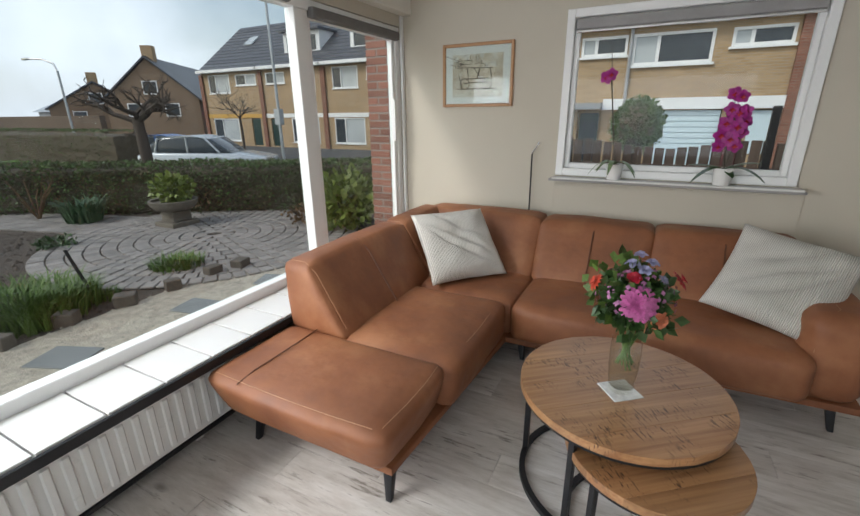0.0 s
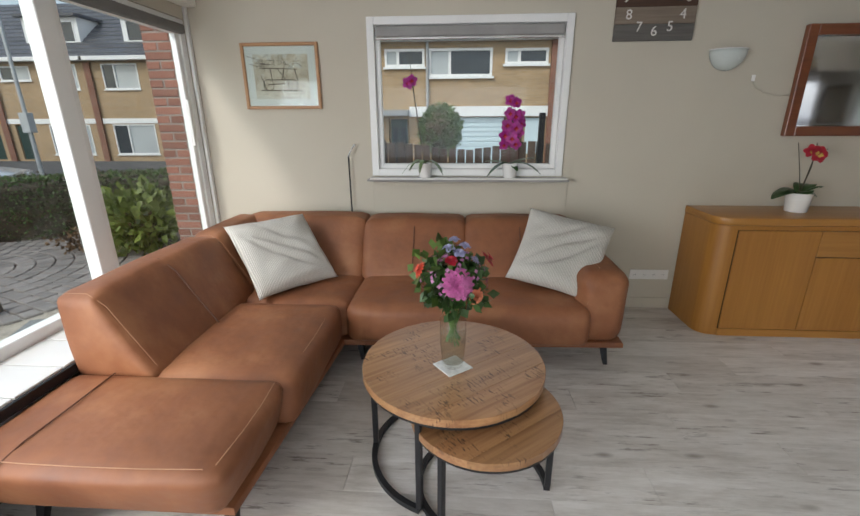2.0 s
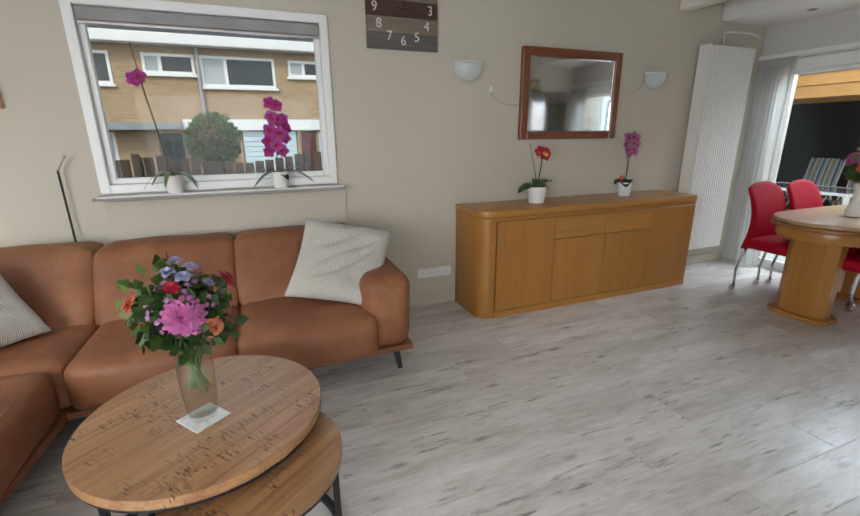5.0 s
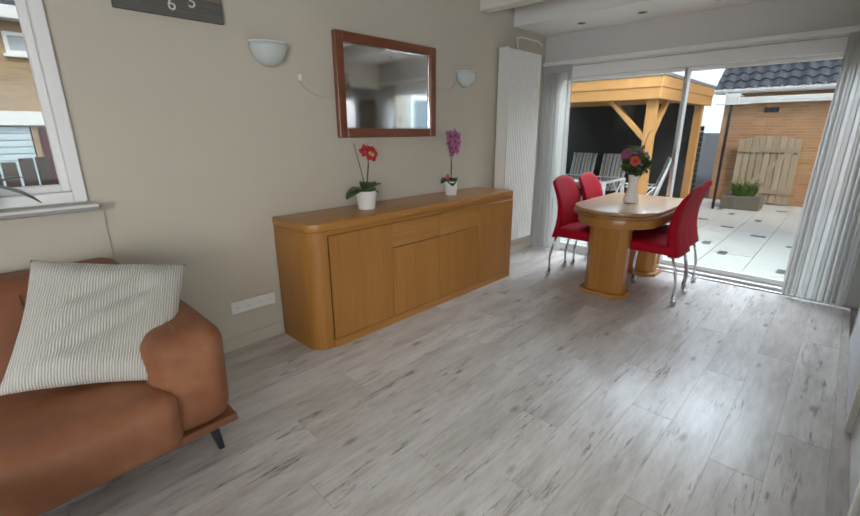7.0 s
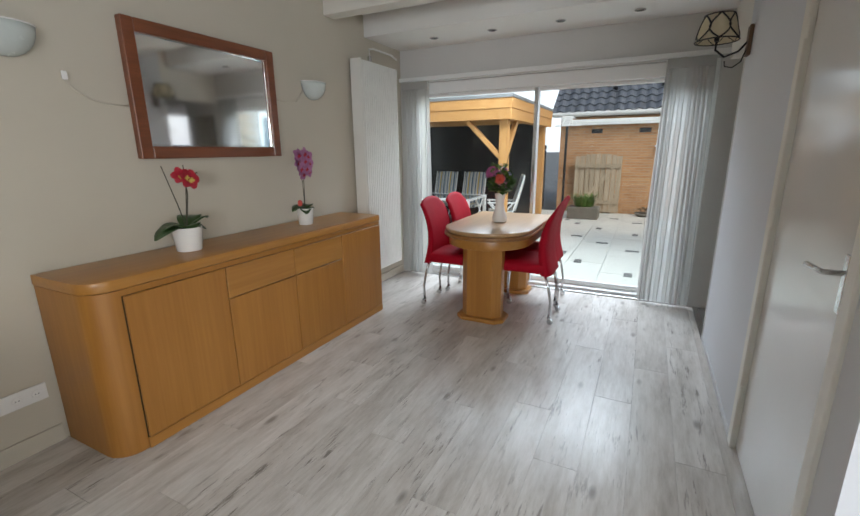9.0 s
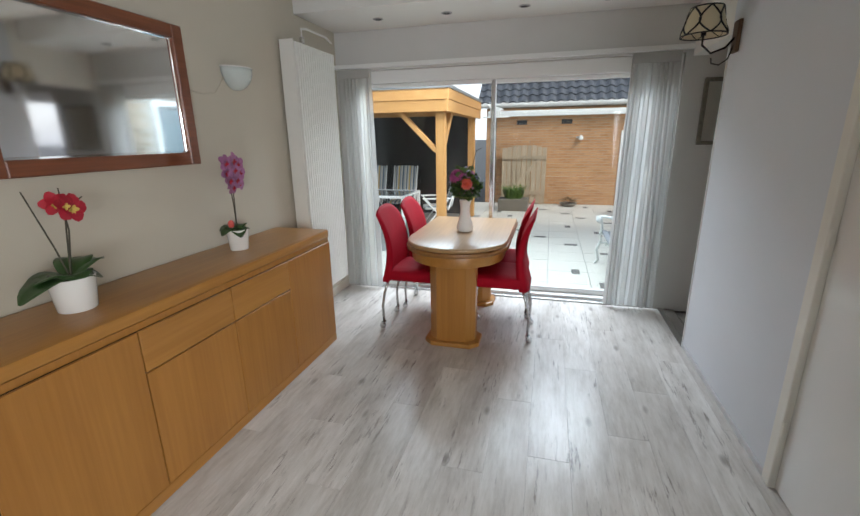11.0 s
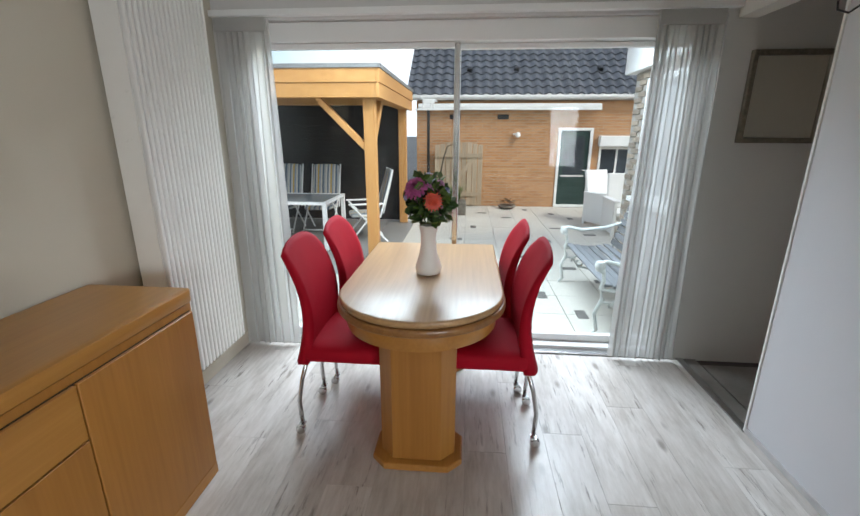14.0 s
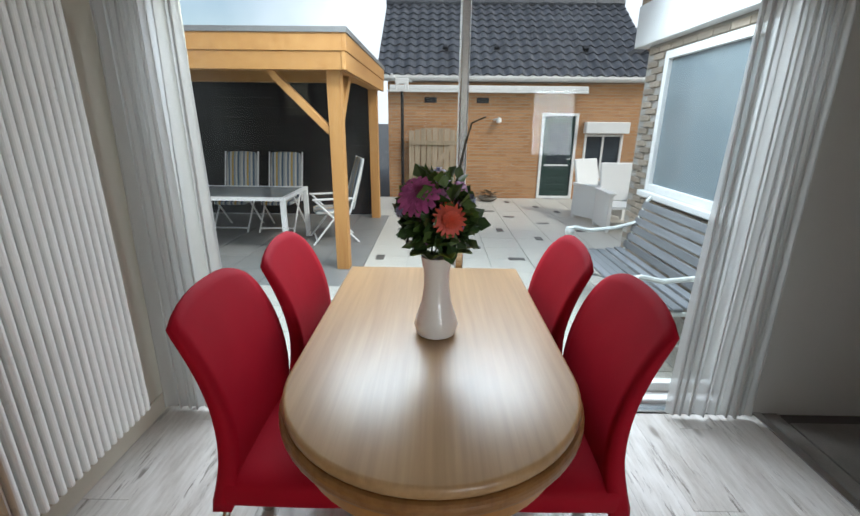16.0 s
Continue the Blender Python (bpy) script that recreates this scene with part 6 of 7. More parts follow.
part("crossbar", tube([(-0.26, -0.25, 0.06), (0.26, -0.25, 0.06)], 0.012, 8), M_WALU, gc)
copy_thing(gc, pose(10.25, 4.55, GZ, 0, 0, -90))
copy_thing(gc, pose(9.65, 3.62, GZ, 0, 0, 200))

# shed
sh_ = thing("brick_shed", (13.35, 0.55, GZ), "orange brick shed with a dark tiled roof", "shed")
sh_.matrix_basis = pose(13.35, 0, 0)
part("wall", panel('x', 0, 0.2, -2.15, 3.2, GZ - 0.05, 2.16, [(-0.86, -0.08, GZ, 1.57), (-1.85, -1.02, 0.2, 1.15)]), M_OBRICK, sh_)
for y in (-2.15, 3.0):
    bm = bmesh.new()
    v = [bm.verts.new(p) for p in ((0.201, y, GZ), (4.5, y, GZ), (4.5, y, 2.1), (2.25, y, 4.0), (0.201, y, 2.2))]
    f = bm.faces.new(v)
    ex = bmesh.ops.extrude_face_region(bm, geom=[f])
    for q in ex["geom"]:
        if isinstance(q, bmesh.types.BMVert):
            q.co.y += 0.2
    bmesh.ops.recalc_face_normals(bm, faces=bm.faces)
    part("gable_wall", bm, M_OBRICK, sh_)
part("gutter", tube([(-0.16, -2.35, 2.24), (-0.16, 3.42, 2.24)], 0.06, 10), M_TRIMW, sh_, "white gutter")
part("fascia", box(-0.10, -0.001, -2.3, 3.4, 2.17, 2.30), M_TRIMW, sh_)
aw = part("awning_box", box(-0.16, -0.002, -0.95, 3.15, 1.99, 2.09, 0.02), M_TRIMW, sh_, "closed white awning cassette")
part("awning_bar", box(-0.19, -0.165, -0.95, 3.15, 1.95, 1.99, 0.005), M_TRIMW, aw)
part("door_frame", frame_bars(bmesh.new(), 'x', -0.02, 0.1, -0.859, -0.081, GZ, 1.569, 0.06), M_TRIMW, sh_)
sd = part("door", box(0.02, 0.06, -0.798, -0.142, GZ + 0.01, 1.508), M_GREEN, sh_, "dark green door with a glazed upper half")
part("door_pane", box(0.012, 0.0195, -0.70, -0.24, 0.52, 1.38), M_DARKPANE, sd)
part("door_rail", box(0.008, 0.0195, -0.73, -0.21, 0.47, 0.50), M_TRIMW, sd)
part("door_handle", tube([(-0.02, -0.76, 0.62), (-0.02, -0.68, 0.62)], 0.012, 6), M_CHROME, sd)
for k in range(4):
    part("door_panel", box(0.012, 0.0195, -0.72, -0.22, -0.2 + k * 0.15, -0.09 + k * 0.15, 0.003, 1), M_GREEN, sd)
wn_ = part("window", frame_bars(bmesh.new(), 'x', -0.02, 0.1, -1.849, -1.021, 0.201, 1.149, 0.05), M_TRIMW, sh_)
part("pane", box(0.03, 0.045, -1.80, -1.07, 0.25, 1.10), M_DARKPANE, wn_)
part("mullion", box(0.0, 0.0295, -1.45, -1.41, 0.25, 1.10), M_TRIMW, wn_)
part("shutter_box", box(-0.18, -0.001, -1.9, -0.98, 1.16, 1.40, 0.02), M_TRIMW, sh_, "white roller shutter box")
for y in (1.2, 2.3):
    part("wall_vent", box(-0.004, -0.0005, y - 0.13, y + 0.13, 1.75, 1.86), M_BLACK, sh_)
wlm = part("wall_lamp", moved(lathe([(0.02, 0), (0.06, 0.03), (0.05, 0.10), (0.02, 0.12)], 14), Matrix.Translation((-0.09, 0.85, 1.35))), M_TRIMW, sh_, "white outdoor wall lamp")
part("bracket", tube([(-0.001, 0.95, 1.42), (-0.09, 0.85, 1.44)], 0.02, 8), M_TRIMW, wlm)
# pantiles on the near slope, each bent like an S
bm = bmesh.new()
prof = [(u, 0.028 * math.sin(2 * math.pi * u / 0.23 + 0.6)) for u in np.linspace(0, 0.228, 8)]
va = [bm.verts.new((-0.01, u, z + 0.045)) for u, z in prof]
vb = [bm.verts.new((0.29, u, z + 0.018)) for u, z in prof]
vc = [bm.verts.new((-0.01, u, z + 0.02)) for u, z in prof]
for k in range(7):
    bm.faces.new((va[k], va[k + 1], vb[k + 1], vb[k])[::-1])
    bm.faces.new((va[k + 1], va[k], vc[k], vc[k + 1])[::-1])
tile_me = bpy.data.meshes.new("roof_tile")
bm.to_mesh(tile_me)
bm.free()
tile_me.polygons.foreach_set("use_smooth", [True] * len(tile_me.polygons))
tile_me.set_sharp_from_angle(angle=radians(50))
tile_me.materials.append(M_ROOF)
SL = Matrix.Translation((-0.20, 0, 2.26)) @ Matrix.Rotation(-math.atan2(1.85, 2.45), 4, 'Y')
rf = part("roof", moved(box(0.0, 3.10, -2.35, 3.42, -0.06, 0.0), SL), M_ROOF, sh_, "dark glazed pantile roof")
part("roof", moved(box(0.0, 3.10, -2.35, 3.42, -0.06, 0.0), Matrix.Translation((4.7, 0, 2.26)) @ Matrix.Rotation(math.pi + math.atan2(1.85, 2.45), 4, 'Y') @ Matrix.Scale(-1, 4, (0, 0, 1))), M_ROOF, sh_)
for i in range(11):
    for j in range(25):
        o = new("roof_tile", tile_me)
        o.parent = rf
        o.matrix_basis = SL @ Matrix.Translation((0.005 + i * 0.28, -2.33 + j * 0.2295, 0.0))
for j in range(17):
    part("ridge_tile", tube([(2.25, -2.35 + j * 0.34, 4.13), (2.25, -2.35 + j * 0.34 + 0.335, 4.15)], 0.11, 10), M_ROOF, sh_)
for y in (-1.0, 0.9, 2.0):
    part("roof_vent", moved(box(-0.06, 0.06, -0.06, 0.06, 0.02, 0.12, 0.02), SL @ Matrix.Translation((0.95, y, 0))), M_BLACK, sh_)

gate = thing("wooden_gate", (13.18, 2.2, GZ), "weathered pale wooden gate leaning on the shed wall", "gate")
M_GATE = wood("silvered_boards", (0.36, 0.27, 0.18), (0.55, 0.44, 0.32), 2, 0.8, 1.0, 0.25)
for k in range(9):
    part("board", box(-0.012, 0.012, -0.56 + k * 0.125, -0.45 + k * 0.125, 0.03, 1.44 + 0.06 * math.sin(k * 0.4), 0.003, 1), M_GATE, gate)
for z in (0.25, 1.15):
    part("rail", box(-0.04, -0.0125, -0.55, 0.55, z, z + 0.09), M_GATE, gate)
part("brace", moved(box(-0.035, -0.013, -0.04, 0.04, -0.6, 0.6), Matrix.Translation((0, 0, 0.7)) @ Matrix.Rotation(radians(40), 4, 'X')), M_GATE, gate)

vane = thing("weather_vane", (11.75, 2.78, GZ), "pole with a white horse weather vane", "weather vane")
part("pole", tube([(0, 0, 0), (0, 0, 2.12)], 0.028, 8), M_BLACK, vane)
part("arrow", box(-0.01, 0.01, -0.30, 0.28, 2.1205, 2.145, 0.004), M_TRIMW, vane)
hb = soft_box(-0.012, 0.012, -0.12, 0.12, 2.24, 2.33, 0.011, 3, 0.0, 0.004)
for pts in ([(0, 0.10, 2.31), (0, 0.17, 2.40), (0, 0.21, 2.37)], [(0, -0.11, 2.31), (0, -0.18, 2.27)], [(0, 0.09, 2.26), (0, 0.11, 2.145)], [(0, 0.05, 2.26), (0, 0.13, 2.18)], [(0, -0.09, 2.26), (0, -0.11, 2.145)], [(0, -0.06, 2.26), (0, -0.04, 2.145)]):
    tube(pts, 0.018, 6, 0.010, hb)
part("horse", hb, M_TRIMW, vane, "white cut-out horse")

# planted trough on the patio
tp = thing("stone_trough", (12.2, 2.35, GZ), "low stone trough with a green tuft", "planter")
part("trough", box(-0.25, 0.25, -0.35, 0.35, 0, 0.28, 0.02), M_STONE, tp)
tagged(part("foliage", blades(bmesh.new(), 0, 0, 0.27, 220, 0.2, 0.35, 4, 0.7, 0.012), M_GRASS, tp), kind="stuff")
fp = thing("flower_dish", (12.95, 1.05, GZ), "low dish with dry plants by the wall", "planter")
part("dish", lathe([(0.12, 0), (0.2, 0.05), (0.2, 0.09), (0.16, 0.09), (0.15, 0.06)], 18), M_STONE, fp)
tagged(part("foliage", leaf_cloud(bmesh.new(), (0, 0, 0.14), (0.2, 0.2, 0.1), 120, 0.05, 2, 0.2), M_TWIG, fp), kind="stuff")

# kitchen extension
ext = thing("kitchen_extension", (5.80, 0, 0), "grey brick kitchen extension with white window", "extension", kind="structure")
part("wall", panel('y', -0.22, 0.209, 0.003, 2.80, GZ - 0.05, 2.12, [(0.95, 2.38, 0.72, 2.02)]), mat("extension_mortar", (0.36, 0.34, 0.31), 0.95), ext)
part("wall", panel('x', 2.60, 0.2, -3.0, -0.2205, GZ - 0.05, 2.12), M_YBRICK, ext)
part("fascia", box(0.003, 2.95, -3.0, 0.09, 2.121, 2.52, 0.01), M_TRIMW, ext, "white roof fascia")
part("window_frame", frame_bars(bmesh.new(), 'y', -0.08, 0.10, 0.951, 2.379, 0.721, 2.019, 0.07), M_TRIMW, ext)
part("window_sill", box(0.90, 2.43, -0.01, 0.07, 0.665, 0.719, 0.006), M_TRIMW, ext)
# opaque pane; the sky's sheen is put into its blue-grey base colour
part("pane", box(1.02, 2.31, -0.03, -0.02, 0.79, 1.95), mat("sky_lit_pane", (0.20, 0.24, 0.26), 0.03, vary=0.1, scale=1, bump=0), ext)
bex = bpy.data.meshes.new("brick")
box(-0.1, 0.1, -0.012, 0.012, 0, 0.053, 0.003, 1).to_mesh(bex)
bex.materials.append(mat("grey_brown_clay", (0.40, 0.33, 0.26), 0.85, vary=0.2, scale=20, fine=90, bump=0.4, pieces=0.4))
for c in range(37):
    z = GZ + c * 0.0635
    for k in range(13):
        x = 0.11 + k * 0.212 + (0.106 if c % 2 else 0)
        if x > 2.70 or (z > 0.60 and z < 2.03 and 0.80 < x < 2.48):
            continue
        o = new("brick", bex)
        o.parent = ext
        o.location = (x, -0.005, z)

# garden bench
gb = thing("garden_bench", (7.08, 0.22, GZ), "garden bench with grey slats and white iron ends", "bench")
M_SLAT = wood("grey_weathered_slat", (0.13, 0.13, 0.14), (0.26, 0.27, 0.29), 0, 0.5, 1.0, 0.3)
M_IRON = mat("white_cast_iron", (0.66, 0.68, 0.66), 0.45, vary=0.1, scale=12, fine=80, bump=0.3)
for k in range(6):
    part("seat_slat", box(-0.72, 0.72, 0.12 + k * 0.083, 0.12 + k * 0.083 + 0.068, 0.415 + 0.012 * abs(k - 2.5), 0.437 + 0.012 * abs(k - 2.5), 0.004, 1), M_SLAT, gb)
for k in range(6):
    part("back_slat", moved(box(-0.72, 0.72, -0.012, 0.012, 0, 0.064, 0.004, 1), Matrix.Translation((0, 0.10 - k * 0.026, 0.475 + k * 0.076)) @ Matrix.Rotation(radians(16), 4, 'X')), M_SLAT, gb)
for s in (-0.70, 0.70):
    e = part("bench_end", tube([(s, 0.66, 0.0), (s, 0.62, 0.05), (s, 0.65, 0.2), (s, 0.60, 0.33), (s, 0.62, 0.42), (s, 0.40, 0.395), (s, 0.14, 0.40), (s, 0.08, 0.46), (s, -0.06, 0.93), (s, -0.09, 0.96)], 0.018, 8), M_IRON, gb, "white scrolled cast iron end")
    part("back_leg", tube([(s, -0.06, 0.0), (s, 0.0, 0.12), (s, 0.10, 0.40)], 0.017, 8), M_IRON, e)
    part("armrest", tube([(s, 0.0, 0.72), (s, 0.2, 0.66), (s, 0.45, 0.63), (s, 0.60, 0.66), (s, 0.67, 0.64), (s, 0.66, 0.59), (s, 0.61, 0.57), (s, 0.60, 0.50), (s, 0.62, 0.42)], 0.019, 8), M_IRON, e)
    part("lion_knob", moved(lathe([(0.005, -0.05), (0.04, -0.03), (0.045, 0.0), (0.035, 0.035), (0.005, 0.045)], 12), Matrix.Translation((s, 0.645, 0.625))), M_IRON, e)
    part("scroll", tube([(s, 0.45 + 0.085 * (1 - a / 9) * math.cos(a), 0.25 + 0.085 * (1 - a / 9) * math.sin(a)) for a in np.linspace(0, 8, 30)], 0.013, 6), M_IRON, e)
    part("scroll", tube([(s, 0.60, 0.3), (s, 0.52, 0.30), (s, 0.45, 0.19), (s, 0.3, 0.17), (s, 0.05, 0.10)], 0.013, 6), M_IRON, e)


def lounge_chair(at, rz):
    th = thing("white_armchair", at, "white painted wooden garden armchair by the shed", "armchair", "white armchairs on the patio", rz)
    part("seat", box(-0.28, 0.28, -0.30, 0.28, 0.36, 0.41, 0.006), M_TRIMW, th)
    part("back", moved(box(-0.28, 0.28, -0.025, 0.025, 0, 0.62, 0.02), Matrix.Translation((0, 0.25, 0.41)) @ Matrix.Rotation(radians(-14), 4, 'X')), M_TRIMW, th)
    for s in (-0.31, 0.31):
        part("side", box(s - 0.028, s + 0.028, -0.30, 0.30, 0.05, 0.58, 0.006), M_TRIMW, th)
        part("armrest", box(s - 0.06, s + 0.06, -0.34, 0.30, 0.581, 0.62, 0.008), M_TRIMW, th)
        for y in (-0.27, 0.27):
            part("leg", box(s - 0.025, s + 0.025, y - 0.025, y + 0.025, 0, 0.0498), M_TRIMW, th)
    return th


lounge_chair((11.3, -0.72, GZ), -60)
lounge_chair((10.5, -0.80, GZ), -90)
# boundary fence and neighbouring roofs behind the shed
bf = thing("boundary_fence", (13.9, 3.6, GZ), "dark slatted boundary fence behind the patio", "fence")
for k in range(13):
    part("slat", box(-0.3, -0.27, 0.0, 4.5, 0.05 + k * 0.13, 0.165 + k * 0.13, 0.003, 1), M_DARKBOARD, bf)
bs = thing("boundary_fence", (13.6, -2.3, GZ), "dark slatted fence beside the shed", "fence")
for k in range(13):
    part("slat", box(-0.3, -0.27, -6.0, 0.0, 0.05 + k * 0.13, 0.165 + k * 0.13, 0.003, 1), M_DARKBOARD, bs)
gable_house(24, -6.5, 90, 9, 10, 3.6, 6.0, "white rendered house behind the shed")

# ---- plants and flowers indoors ----
M_MAGENTA = mat("magenta_petal", (0.36, 0.010, 0.22), 0.5, vary=0.2, scale=40, bump=0.05, pieces=0.25)
M_REDPETAL = mat("crimson_petal", (0.42, 0.012, 0.030), 0.5, vary=0.2, scale=40, bump=0.05, pieces=0.25)
M_PINKPETAL = mat("mauve_pink_petal", (0.42, 0.17, 0.33), 0.5, vary=0.25, scale=40, bump=0.05, pieces=0.3)
M_DAHLIA = mat("dahlia_petal", (0.50, 0.10, 0.30), 0.5, vary=0.25, scale=30, bump=0.05, pieces=0.35)
M_PEACH = mat("peach_rose_petal", (0.66, 0.22, 0.11), 0.5, vary=0.15, scale=30, pieces=0.25)
M_ORANGE = mat("orange_red_petal", (0.62, 0.07, 0.03), 0.5, vary=0.15, scale=30, pieces=0.25)
M_LILAC = mat("lilac_blue_petal", (0.36, 0.36, 0.56), 0.6, vary=0.2, scale=30, pieces=0.35)
M_WAXLEAF = mat("glossy_orchid_leaf", (0.030, 0.075, 0.018), 0.3, vary=0.2, scale=12, bump=0.05)
M_STRIPLEAF = mat("pale_edged_leaf", (0.14, 0.20, 0.085), 0.35, vary=0.4, scale=30, bump=0.05)
M_STEM = mat("dark_orchid_stem", (0.05, 0.045, 0.025), 0.6)
M_GSTEM = mat("green_stem", (0.09, 0.16, 0.035), 0.5)
M_YELLOW = mat("yellow_heart", (0.55, 0.38, 0.08), 0.6)


def facing(n):
    return Vector(n).normalized().to_track_quat('Z', 'Y').to_matrix().to_4x4()


def petal(bm, m, length, width, cup=0.25, lift=0.2):
    """One rounded, cupped petal that grows along x."""
    rows = []
    for i in range(5):
        s = i / 4
        w = width * math.sin(math.pi * min(1, 0.12 + 0.80 * s)) ** 0.8
        z = lift * length * s - cup * length * s * s
        rows.append([bm.verts.new(m @ Vector((length * s, w * u, z + 0.25 * w * abs(u)))) for u in (-0.5, 0, 0.5)])
    for a, b in zip(rows, rows[1:]):
        for k in range(2):
            bm.faces.new((a[k], a[k + 1], b[k + 1], b[k]))


def blossom(p, n, r, count, width=0.9, layers=1, cup=0.2, lift=0.25, spin=0.0):
    bm = bmesh.new()
    base = Matrix.Translation(p) @ facing(n)
    for l in range(layers):
        k = 1 - l / (layers + 0.6)
        for i in range(count):
            a = 2 * math.pi * (i + 0.5 * (l % 2)) / count + spin
            petal(bm, base @ Matrix.Translation((0, 0, 0.10 * r * l)) @ Matrix.Rotation(a, 4, 'Z') @ Matrix.Rotation(-radians(62) * l / max(1, layers), 4, 'Y'), r * k, r * k * width, cup, lift)
    return bm


def big_leaf(p, direction, length, width, droop):
    """A strap or oval leaf that arches outwards."""
    bm = bmesh.new()
    d = Vector(direction).normalized()
    flat = Vector((d.x, d.y, 0)).normalized()
    side = flat.cross(Vector((0, 0, 1)))
    rows = []
    for i in range(9):
        s = i / 8
        c = Vector(p) + d * length * s - Vector((0, 0, droop * length * s * s))
        w = width * (math.sin(math.pi * (0.08 + 0.9 * s)) ** 0.7)
        for_row = [c + side * w * u + Vector((0, 0, 0.18 * w * abs(u))) for u in (-0.5, -0.25, 0, 0.25, 0.5)]
        rows.append([bm.verts.new(q) for q in for_row] + [bm.verts.new(q - Vector((0, 0, 0.0022))) for q in for_row])
    for a, b in zip(rows, rows[1:]):
        for k in range(4):
            bm.faces.new((a[k], a[k + 1], b[k + 1], b[k]))
            bm.faces.new((a[5 + k + 1], a[5 + k], b[5 + k], b[5 + k + 1]))
        bm.faces.new((a[5], a[0], b[0], b[5]))
        bm.faces.new((a[4], a[9], b[9], b[4]))
    return bm


def orchid(at, label, pot_r, pot_h, leaves, stems, flowers, flower_mat, r, leaf_mat=None, wide=0.06):
    th = thing("orchid", at, label, "potted orchid", "orchids in white pots")
    pt_ = part("pot", lathe([(pot_r * 0.78, 0), (pot_r * 0.82, 0.004), (pot_r, pot_h), (pot_r * 0.92, pot_h), (pot_r * 0.88, pot_h - 0.012), (0.01, pot_h - 0.014)], 28), M_CERAMIC, th, "white ceramic pot", True)
    part("bark_chips", moved(lathe([(pot_r * 0.85, 0), (pot_r * 0.5, 0.008), (0.005, 0.012)], 14), Matrix.Translation((0, 0, pot_h - 0.013))), M_BARK, pt_)
    for a, ln, up, dr in leaves:
        part("leaf", big_leaf((0, 0, pot_h - 0.004), (math.cos(radians(a)), math.sin(radians(a)), up), ln, wide, dr), leaf_mat or M_WAXLEAF, th, smooth="all")
    for pts in stems:
        part("stem", tube([(0, 0, pot_h - 0.01)] + list(pts), 0.0035, 6, 0.0022), M_STEM, th)
    for i, (x, y, z, s) in enumerate(flowers):
        fl = part("flower", blossom((x, y, z), (0.25 * math.sin(i * 2.4), -1, 0.15 * math.cos(i * 1.7)), r * s, 5, 0.95, 1, 0.15, 0.15, 0.3 * i), flower_mat, th, smooth="all")
        part("lip", blossom((x, y - 0.006, z - 0.004), (0, -1, -0.3), r * s * 0.36, 4, 0.8, 1, 0.1, 0.5), M_REDPETAL if flower_mat != M_REDPETAL else M_YELLOW, fl, smooth="all")
    return th


orchid((0.225, NORTH - 0.062, 1.047), "orchid with arching pale-edged leaves and one magenta bloom", 0.055, 0.105,
       [(a, 0.20 + 0.03 * math.sin(a), 0.85 + 0.25 * math.cos(3 * a), 0.95) for a in (-8, 25 - 60, 185, 205, 160 + 60, 345, 190 + 70)],
       [[(-0.03, -0.005, 0.30), (-0.06, 0.0, 0.50), (-0.085, 0.0, 0.64)], [(-0.05, 0.0, 0.4), (-0.105, 0.0, 0.85)], [(-0.085, 0, 0.64), (-0.16, -0.01, 0.645)]],
       [(-0.11, -0.012, 0.655, 1.0), (-0.085, -0.018, 0.67, 0.9)], M_MAGENTA, 0.045, M_STRIPLEAF, 0.034)
orchid((0.85, NORTH - 0.062, 1.047), "orchid with a tall column of magenta blooms on the sill", 0.056, 0.105,
       [(-8, 0.20, 0.45, 0.2), (188, 0.20, 0.25, 0.15), (200, 0.19, 0.3, 0.75), (-25, 0.24, 0.35, 0.6), (-60, 0.09, -0.1, 0.4)],
       [[(-0.01, 0, 0.25), (0.0, 0, 0.42), (-0.02, 0, 0.54)], [(0.03, 0, 0.25), (0.05, 0.01, 0.44)]],
       [(-0.02, -0.015, 0.535, 1.0), (0.02, -0.02, 0.52, 0.9), (-0.02, -0.02, 0.45, 1.0), (0.02, -0.015, 0.43, 1.1), (-0.035, -0.02, 0.37, 1.1), (0.025, -0.025, 0.35, 1.15), (-0.05, -0.02, 0.30, 1.1), (0.0, -0.03, 0.28, 1.1), (0.03, -0.01, 0.24, 1.0), (-0.055, -0.02, 0.235, 0.9), (0.055, 0.012, 0.44, 0.9), (0.065, 0.012, 0.38, 0.9), (0.055, 0.01, 0.32, 0.9)], M_MAGENTA, 0.043, None, 0.055)
orchid((2.805, 3.29, 0.84), "orchid with red blooms and broad dark leaves", 0.078, 0.13,
       [(10, 0.20, 0.9, 0.5), (40, 0.22, 1.0, 0.55), (190, 0.21, 0.3, 0.45), (165, 0.17, 0.6, 0.6), (255, 0.10, 0.9, 0.7), (-40, 0.10, 0.35, 0.5)],
       [[(-0.03, 0.0, 0.25), (-0.09, 0.0, 0.46)], [(0.01, -0.01, 0.25), (0.03, -0.01, 0.40)], [(0.04, 0.01, 0.3), (0.03, 0.0, 0.46)], [(0.03, -0.01, 0.38), (0.10, -0.01, 0.42)]],
       [(0.045, -0.02, 0.385, 1.0), (0.02, -0.025, 0.40, 0.75), (-0.005, -0.01, 0.41, 0.8)], M_REDPETAL, 0.055, None, 0.125)
